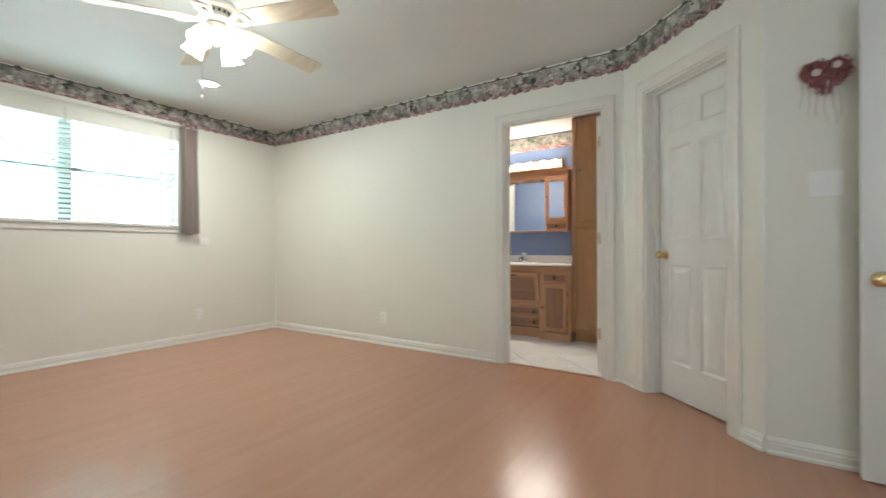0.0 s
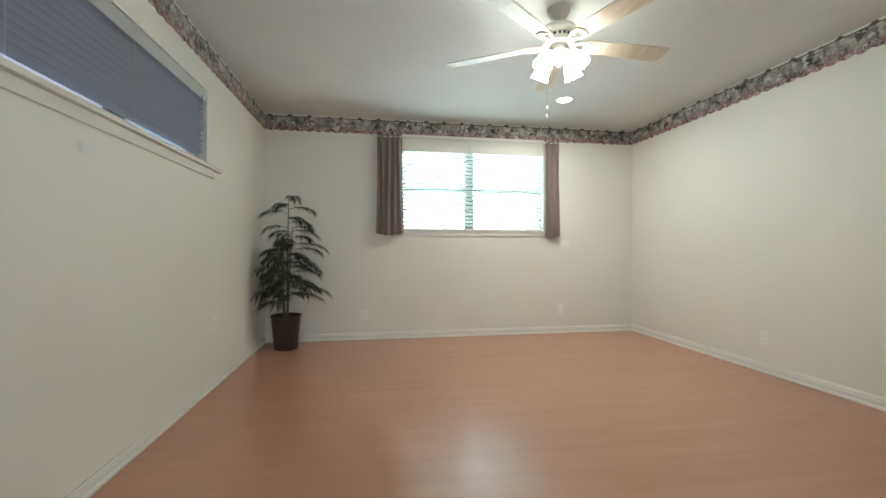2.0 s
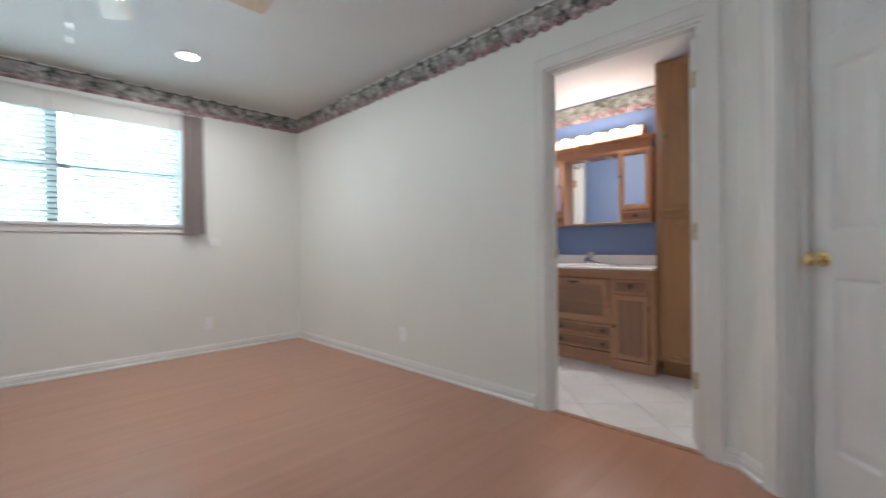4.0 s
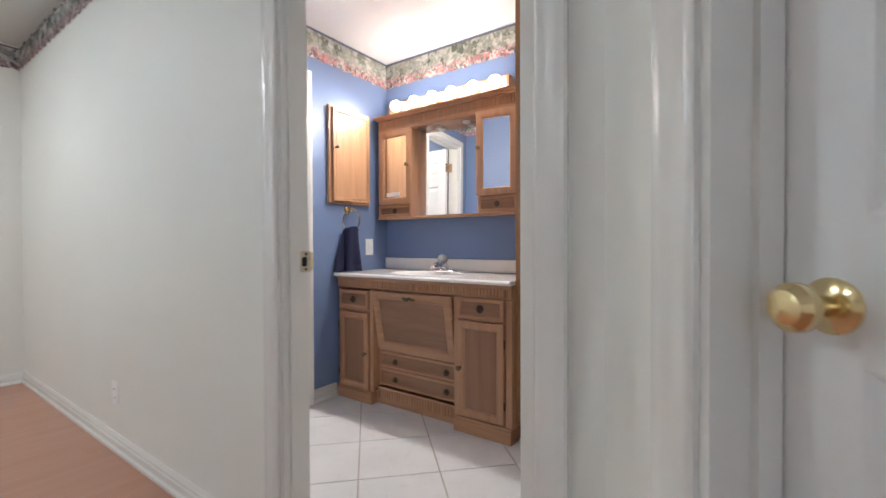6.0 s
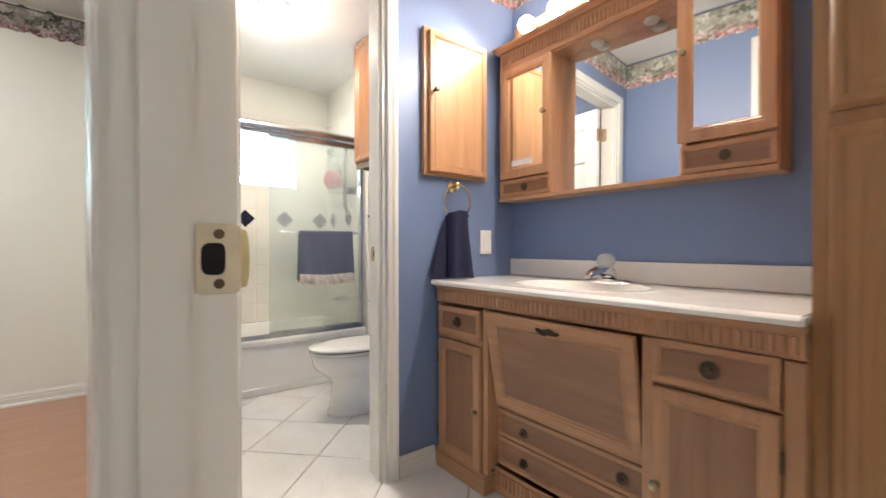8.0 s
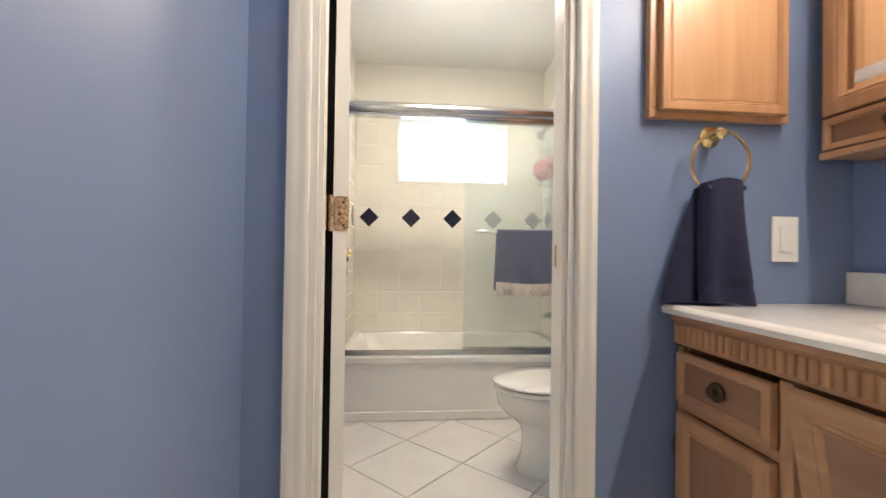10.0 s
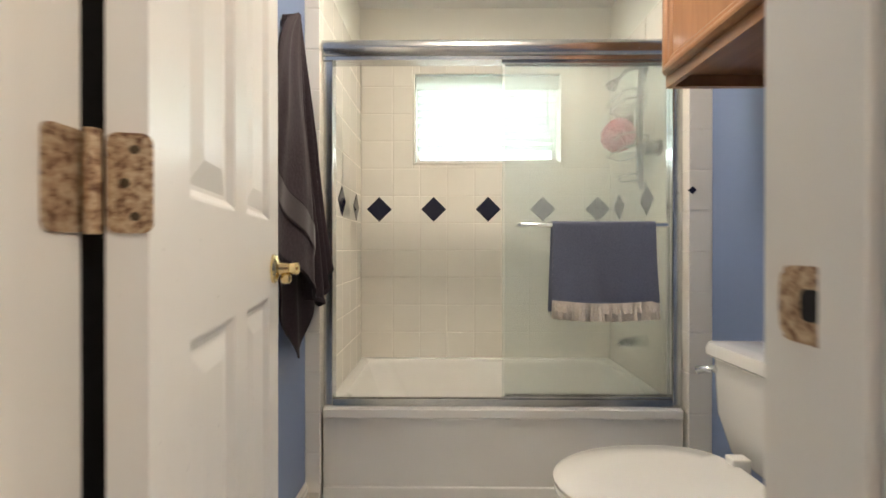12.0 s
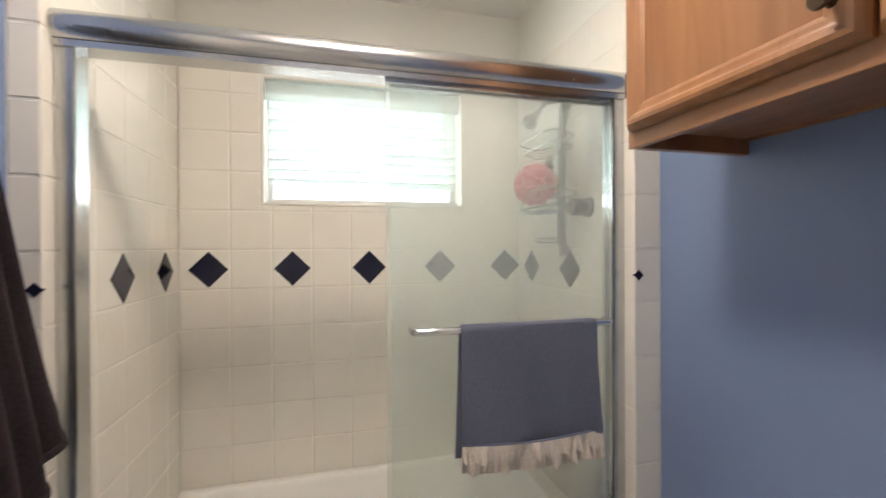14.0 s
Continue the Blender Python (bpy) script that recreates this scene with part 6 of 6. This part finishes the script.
part("seat", loft([egg(0.182, 4.612, 5.10, 0.3515), egg(0.188, 4.604, 5.10, 0.356), egg(0.188, 4.604, 5.10, 0.364), egg(0.180, 4.613, 5.10, 0.3685)]), M_porcelain, to, smooth=True)
# solid black filler that paints the shade between seat and lid
part("seat_gap", loft([egg(0.172, 4.622, 5.09, 0.3690), egg(0.172, 4.622, 5.09, 0.3745)]), M_dark, to, "black filler for the shaded gap under the lid")
part("lid", loft([egg(0.183, 4.610, 5.11, 0.375), egg(0.190, 4.601, 5.11, 0.379), egg(0.190, 4.601, 5.11, 0.387), egg(0.182, 4.612, 5.105, 0.393), egg(0.12, 4.69, 5.04, 0.397)]), M_porcelain, to, smooth=True)
for x in (-0.075, 0.075):
    part("seat_hinge", boxes((x - 0.018, x + 0.018, 5.085, 5.135, 0.370, 0.412), bevel=0.006, segments=3), M_porcelain, to)
ty0, ty1 = 5.150, TN - 0.038
part("tank", loft([rrect(-0.185, 0.185, ty0 + 0.035, ty1, 0.03, 0.350, 6), rrect(-0.215, 0.215, ty0 + 0.018, ty1, 0.035, 0.370, 6), rrect(-0.258, 0.258, ty0 + 0.004, ty1, 0.04, 0.47, 6), rrect(-0.266, 0.266, ty0, ty1, 0.04, 0.60, 6), rrect(-0.266, 0.266, ty0, ty1, 0.04, 0.638, 6)]), M_porcelain, to, smooth=True)
bow = lambda dx, dy, z: [(x, y - 0.022 * (1 - (x / 0.30) ** 2) * (1 if y < ty0 + 0.06 else 0), z) for x, y, z in rrect(-0.275 - dx, 0.275 + dx, ty0 - 0.006 - dy, ty1 + 0.001, 0.035, z, 10)]
part("tank_lid", loft([bow(0, 0, 0.640), bow(0.006, 0.006, 0.646), bow(0.006, 0.006, 0.668), bow(0.0, 0.0, 0.680), bow(-0.03, -0.03, 0.684)]), M_porcelain, to, smooth=True)
part("flush_lever", tube([(-0.235, ty0 + 0.001, 0.602), (-0.235, ty0 - 0.016, 0.602), (-0.245, ty0 - 0.026, 0.600), (-0.262, ty0 - 0.040, 0.590)], [0.012, 0.011, 0.010, 0.012], 10), M_chrome, to, "chrome flush lever", smooth=True)
part("bolt_cap", lathe([(0.014, 0.001), (0.013, 0.014), (0.006, 0.020)], 14), M_porcelain, to, at=Matrix.Translation((-0.118, 4.93, 0)), smooth=True)

# ---- cabinet over the toilet ----
oc = thing("wall_cabinet", pose(0, 0, 0), "oak wall cabinet hung above the toilet", "cabinet")
OF = 5.075
for x0, x1 in ((-3.403, -3.385), (-2.565, -2.547)):
    part("side_panel", boxes((x0, x1, OF, TN - 0.002, 1.473, TCEIL - 0.002)), M_oak_d, oc)
part("bottom_panel", boxes((-3.385, -2.565, OF, TN - 0.002, 1.508, 1.524)), M_oak_dh, oc)
part("back_panel", boxes((-3.385, -2.565, TN - 0.012, TN - 0.002, 1.502, TCEIL - 0.002)), M_oak_d, oc)
part("bottom_rail", boxes((-3.403, -2.547, OF - 0.019, OF - 0.0005, 1.473, 1.515), bevel=0.0015, segments=1), M_oak_dh, oc)
for x0, x1 in ((-3.403, -3.372), (-2.578, -2.547)):
    part("stile", boxes((x0, x1, OF - 0.019, OF - 0.0005, 1.5155, TCEIL - 0.002), bevel=0.0015, segments=1), M_oak_d, oc)
for x0, x1, kx in ((-3.386, -2.979, -3.010), (-2.971, -2.564, -2.940)):
    d = framed(oc, "door", x0, x1, 1.505, TCEIL - 0.03, OF - 0.0195, t=0.026, fw=0.048, inset=0.013, wood_f=M_oak_d, wood_p=M_oak_d, bold=True)
    turned_knob(d, kx, OF - 0.044, 1.560, M_bronze, 0.013)
    part("hinge", boxes((x0 - 0.006 if x0 < -3.2 else x1, x0 if x0 < -3.2 else x1 + 0.006, OF - 0.036, OF - 0.022, 1.575, 1.625), bevel=0.002), M_bronze, d)

# ---- dark bath towel on its hook ----
hook = thing("towel_hook", pose(-3.44, TS, 1.705), "small chrome hook on the blue wall", "hook")
part("plate", lathe([(0.020, 0.0005), (0.019, 0.005), (0.008, 0.008)], 18, "y"), M_chrome, hook, at=pose(0, 0, 0, 0, 0, 180), smooth=True)
part("prong", tube([(0, 0.006, 0), (0, 0.035, -0.008), (0, 0.048, 0.004), (0, 0.052, 0.018)], 0.005, 8), M_chrome, hook, smooth=True)


def towel_hem(u):
    """Height of the slanting front hem: from the high side to a point, then up to the far corner."""
    return 1.005 - 0.235 * u / 0.70 if u < 0.70 else 0.770 + 0.165 * (u - 0.70) / 0.30


def draped(u, v):
    """Gathered at the hook, spreading in deep folds that fan out downwards."""
    t = 1 - v
    hem = towel_hem(u)
    z = hem + (1.730 - hem) * v
    east = -3.425 + 0.185 * (1 - math.exp(-7 * t)) + 0.085 * t
    west = -3.445 - 0.215 * t ** 1.1
    x = east + (west - east) * (u + 0.018 * math.sin(17 * u + 2 * t))
    deep = min(1.0, 0.25 + 1.6 * t)
    if u < 0.62:
        fold = 0.016 * math.sin(math.pi * u / 0.62) + 0.008 * math.sin(13 * u + 2.5 * t)
    else:
        fold = -0.012 + 0.026 * math.sin((u - 0.62) / 0.38 * 6 * math.pi - 0.6) * (1.15 - 0.5 * u)
    fold += 0.004 * math.sin(9 * z + 8 * u) + 0.003 * math.sin(31 * u + 5 * t)
    y = TS + 0.058 + fold * deep + (0.030 * math.sin(math.pi * u) + 0.050 * u ** 1.5) * t ** 0.8
    return (x, y, z)


def tail(u, v):
    """The back half of the towel, hanging to a point below the front hem."""
    t = 1 - v
    foot = 0.605 + 0.66 * max(0.0, abs(u - 0.55) - 0.05) ** 1.2
    z = foot + (1.722 - foot) * v
    x = -3.43 + (0.115 - 0.29 * u) * t ** 0.8 + 0.01 * (1 - t)
    return (x, TS + 0.024 + 0.012 * math.sin(u * 15 + 1) * t + 0.030 * u * t, z)


dt = thing("dark_bath_towel", pose(0, 0, 0), "charcoal plum bath towel draped from a hook", "towel")
cloth = sheet(150, 70, draped, 0.007)
tail_cloth = sheet(50, 40, tail, 0.006)
for v in cloth.verts[:] + tail_cloth.verts[:]:
    v.co.y = min(max(v.co.y, TS + 0.004), TS + 0.20)
    v.co.z = min(v.co.z, 1.738)
part("cloth", cloth, M_towel_dark, dt, smooth=True)
part("under_fold", tail_cloth, M_towel_dark, dt, smooth=True)


def band_line(low, high):
    def at(u, v):
        hem = towel_hem(u)
        s = (low + (high - low) * v) / (1.730 - hem)
        p = Vector(draped(u, s))
        q = Vector(draped(min(1, u + 0.01), s)) - Vector(draped(max(0, u - 0.01), s))
        out = Vector((q.y, -q.x, 0)).normalized() * 0.0036
        return tuple(p + (out if out.y > 0 else -out))
    return at


part("woven_band", sheet(90, 8, lambda u, v: band_line(0.135, 0.208)(0.02 + 0.57 * u, v), 0.0012), M_band, dt, "smooth woven band", smooth=True)
for low, high in ((0.127, 0.133), (0.210, 0.216)):
    part("band_ridge", sheet(90, 3, lambda u, v, low=low, high=high: band_line(low, high)(0.02 + 0.57 * u, v), 0.0018), M_towel_dark, dt, smooth=True)

part("hem", sheet(120, 3, lambda u, v: band_line(0.002, 0.016)(0.01 + 0.97 * u, v), 0.004), M_towel_dark, dt, smooth=True)

# ---- dome light ----
dome = thing("dome_light", pose(-3.28, 4.50, TCEIL), "lit round dome light on the toilet room ceiling", "ceiling light")
part("base", lathe([(0.086, -0.001), (0.086, -0.014), (0.080, -0.017)], 36), M_white, dome, smooth=True)
part("dome", lathe([(0.079, -0.017), (0.073, -0.032), (0.055, -0.046), (0.026, -0.054), (0.002, -0.055)], 36), M_bath_lens, dome, "glowing glass dome", smooth=True)

# ---- floor planks, floor tiles and wall tiles ----
rng = random.Random(2)
PW, PL = 0.194, 1.285
plank_mesh = {}


def plank(x0, x1, y0, y1):
    key = (round(x1 - x0, 3), round(y1 - y0, 3))
    if key not in plank_mesh:
        w, l = x1 - x0, y1 - y0
        c = 0.0003
        rings = [[(0, 0, -0.009), (w, 0, -0.009), (w, l, -0.009), (0, l, -0.009)], [(0, 0, -c), (w, 0, -c), (w, l, -c), (0, l, -c)], [(c, c, 0), (w - c, c, 0), (w - c, l - c, 0), (c, l - c, 0)]]
        plank_mesh[key] = mesh_of("plank", loft(rings), M_laminate)
    ob = new("plank", plank_mesh[key])
    ob.parent = floor_bed
    ob.location = (x0, y0, 0)


x = WX + 0.002
row = 0
while x < EX - 0.01:
    x1 = min(x + PW, EX)
    y = SY - ((row * 0.47) % 1.0) * PL
    while y < NY:
        a, b = max(y, SY), min(y + PL, NY + 0.010)
        if b - a > 0.03:
            plank(x, x1, a, b)
        y += PL
    x = x1
    row += 1


def clip(poly, f):
    out = []
    for p, q in zip(poly, poly[1:] + poly[:1]):
        a, b = f(p), f(q)
        if a >= 0:
            out.append(p)
        if a * b < 0:
            t = a / (a - b)
            out.append((p[0] + t * (q[0] - p[0]), p[1] + t * (q[1] - p[1])))
    return out


def slab(poly, z0, z1, c=0.0015):
    cx, cy = sum(p[0] for p in poly) / len(poly), sum(p[1] for p in poly) / len(poly)
    shrink = lambda p: (p[0] + (cx - p[0]) * c / max(0.01, math.hypot(cx - p[0], cy - p[1])), p[1] + (cy - p[1]) * c / max(0.01, math.hypot(cx - p[0], cy - p[1])))
    return loft([[(*p, z0) for p in poly], [(*p, z1 - c * 0.7) for p in poly], [(*shrink(p), z1) for p in poly]])


HD, GAP = 0.249, 0.004
full = None
for i in range(-3, 16):
    for j in range(-4, 8):
        if (i + j) % 2:
            cx, cy = -3.445 + i * HD, 4.270 + j * HD
            r = HD - GAP
            poly = [(cx + r, cy), (cx, cy + r), (cx - r, cy), (cx, cy - r)]
            cut = poly
            for f in (lambda p: p[0] + 3.705, lambda p: -0.372 - p[0], lambda p: p[1] - (NY + 0.052), lambda p: BNY - p[1]):
                cut = clip(cut, f) if cut else cut
            if len(cut) < 3:
                continue
            if cut == poly:
                if full is None:
                    full = mesh_of("floor_tile", slab([(p[0] - cx, p[1] - cy) for p in poly], -0.004, 0.0), M_floortile)
                ob = new("floor_tile", full)
                ob.location = (cx, cy, 0)
            else:
                area = abs(sum(p[0] * q[1] - q[0] * p[1] for p, q in zip(cut, cut[1:] + cut[:1]))) / 2
                if area < 0.0006:
                    continue
                ob = new("floor_tile", mesh_of("floor_tile", slab(cut, -0.004, 0.0), M_floortile))
            ob.parent = floor_bath

# wall tiles on a pale bed, as flat boxes with a soft rim; local x along, z up, y out of the wall
P = 0.1525
tile_mesh = {}


def wall_tile(parent, to_wall, a0, a1, z0, z1, mat=None):
    w, h = a1 - a0 - 0.003, z1 - z0 - 0.003
    if w < 0.006 or h < 0.006:
        return
    key = (round(w, 3), round(h, 3))
    if key not in tile_mesh:
        c = 0.003
        tile_mesh[key] = mesh_of("tile", loft([[(0, 0, 0), (w, 0, 0), (w, 0, h), (0, 0, h)], [(0, -0.004, 0), (w, -0.004, 0), (w, -0.004, h), (0, -0.004, h)], [(c, -0.006, c), (w - c, -0.006, c), (w - c, -0.006, h - c), (c, -0.006, h - c)]]), M_walltile)
    ob = new("tile", tile_mesh[key])
    ob.parent = parent
    ob.matrix_basis = to_wall @ Matrix.Translation((a0 + 0.0015, 0, z0 + 0.0015))


dm = None


def diamond(parent, to_wall, a, z, r=0.070):
    global dm
    if dm is None:
        dm = mesh_of("diamond_tile", loft([[(r, 0, 0), (0, 0, r), (-r, 0, 0), (0, 0, -r)], [(r, -0.0075, 0), (0, -0.0075, r), (-r, -0.0075, 0), (0, -0.0075, -r)], [(r - 0.003, -0.009, 0), (0, -0.009, r - 0.003), (-r + 0.003, -0.009, 0), (0, -0.009, -r + 0.003)]]), M_navytile)
    ob = new("diamond_tile", dm)
    ob.parent = parent
    ob.matrix_basis = to_wall @ Matrix.Translation((a, 0, z))
    return ob


ZJ = [TZ - 0.02, 0.501] + [0.501 + P * k for k in range(1, 11)]
DZ = (ZJ[5] + ZJ[6]) / 2
TOP = ZJ[-1]


def bed(name, to_wall, a0, a1, hole=None):
    bm = bmesh.new()
    if hole:
        h0, h1, hz0, hz1 = hole
        for r in ((a0, h0, ZJ[0], TOP), (h1, a1, ZJ[0], TOP), (h0, h1, ZJ[0], hz0), (h0, h1, hz1, TOP)):
            box(bm, r[0], r[1], -0.0046, 0.0, r[2], r[3])
    else:
        box(bm, a0, a1, -0.0046, 0.0, ZJ[0], TOP)
    bm.transform(to_wall)
    return structure(name, bm, M_grout_w, "cream glazed wall tiles with navy diamonds", "tiled wall")


# back wall: along = -y so that it reads from the left
ON_BACK = Matrix.Translation((TILEX - 0.006, 0, 0)) @ pose(0, 0, 0, 0, 0, 90)
back = bed("tile_wall_west", ON_BACK, AL_S, AL_N, B_WIN)
vj = [AL_S] + [4.063 + P * k for k in range(0, 8)] + [AL_N]
vj = [v for v in vj if v <= AL_N]
for a0, a1 in zip(vj, vj[1:]):
    for z0, z1 in zip(ZJ, ZJ[1:]):
        h0, h1, hz0, hz1 = B_WIN
        if a1 <= h0 or a0 >= h1 or z1 <= hz0 or z0 >= hz1:
            wall_tile(back, ON_BACK, a0, a1, z0, z1)
            continue
        if a0 < h0:
            wall_tile(back, ON_BACK, a0, h0, z0, z1)
        if a1 > h1:
            wall_tile(back, ON_BACK, h1, a1, z0, z1)
        m0, m1 = max(a0, h0), min(a1, h1)
        if z0 < hz0:
            wall_tile(back, ON_BACK, m0, m1, z0, hz0)
        if z1 > hz1:
            wall_tile(back, ON_BACK, m0, m1, hz1, z1)
for k in range(5):
    diamond(back, ON_BACK, 3.987 + 2 * P * k, DZ)

# side walls of the alcove
ON_AN = Matrix.Translation((0, AL_N + 0.006, 0))
ON_AS = Matrix.Translation((0, AL_S - 0.006, 0)) @ pose(0, 0, 0, 0, 0, 180)
north = bed("tile_wall_north", ON_AN, TILEX, -3.660)
south = bed("tile_wall_south", ON_AS, 3.660, -TILEX)
hj = [TILEX, -4.315] + [-4.315 + P * k for k in range(1, 5)] + [-3.660]
for a0, a1 in zip(hj, hj[1:]):
    for z0, z1 in zip(ZJ, ZJ[1:]):
        wall_tile(north, ON_AN, a0, a1, z0, z1)
        wall_tile(south, ON_AS, -a1, -a0, z0, z1)
for k in (-4.301, -4.301 + 2 * P):
    diamond(north, ON_AN, k, DZ)
    diamond(south, ON_AS, -k, DZ)

# bullnose returns facing the room
ON_RET = Matrix.Translation((-3.660, 0, 0)) @ pose(0, 0, 0, 0, 0, 90)
ret_n = structure("tile_return_north", boxes((-3.6675, -3.6555, AL_N + 0.002, TN + 0.010, 0.0, TOP)), M_grout_w, "cream bullnose tile strip beside the tub", "tile trim")
ret_s = structure("tile_return_south", boxes((-3.6675, -3.6555, TS - 0.012, AL_S - 0.002, 0.0, TOP)), M_grout_w, "cream bullnose tile strip beside the tub", "tile trim")
zr = [0.0] + [0.043 + P * k for k in range(0, 14)]
for z0, z1 in zip(zr, zr[1:]):
    if z1 > TOP + 0.001:
        break
    wall_tile(ret_n, ON_RET, AL_N - 0.004, TN - 0.0005, z0, z1)
    wall_tile(ret_s, ON_RET, TS + 0.0005, AL_S + 0.004, z0, z1)
for parent, y in ((ret_n, AL_N + 0.010), (ret_s, AL_S - 0.010)):
    ob = diamond(parent, ON_RET, y, DZ)
    ob.scale = (0.22, 1.0, 0.22)
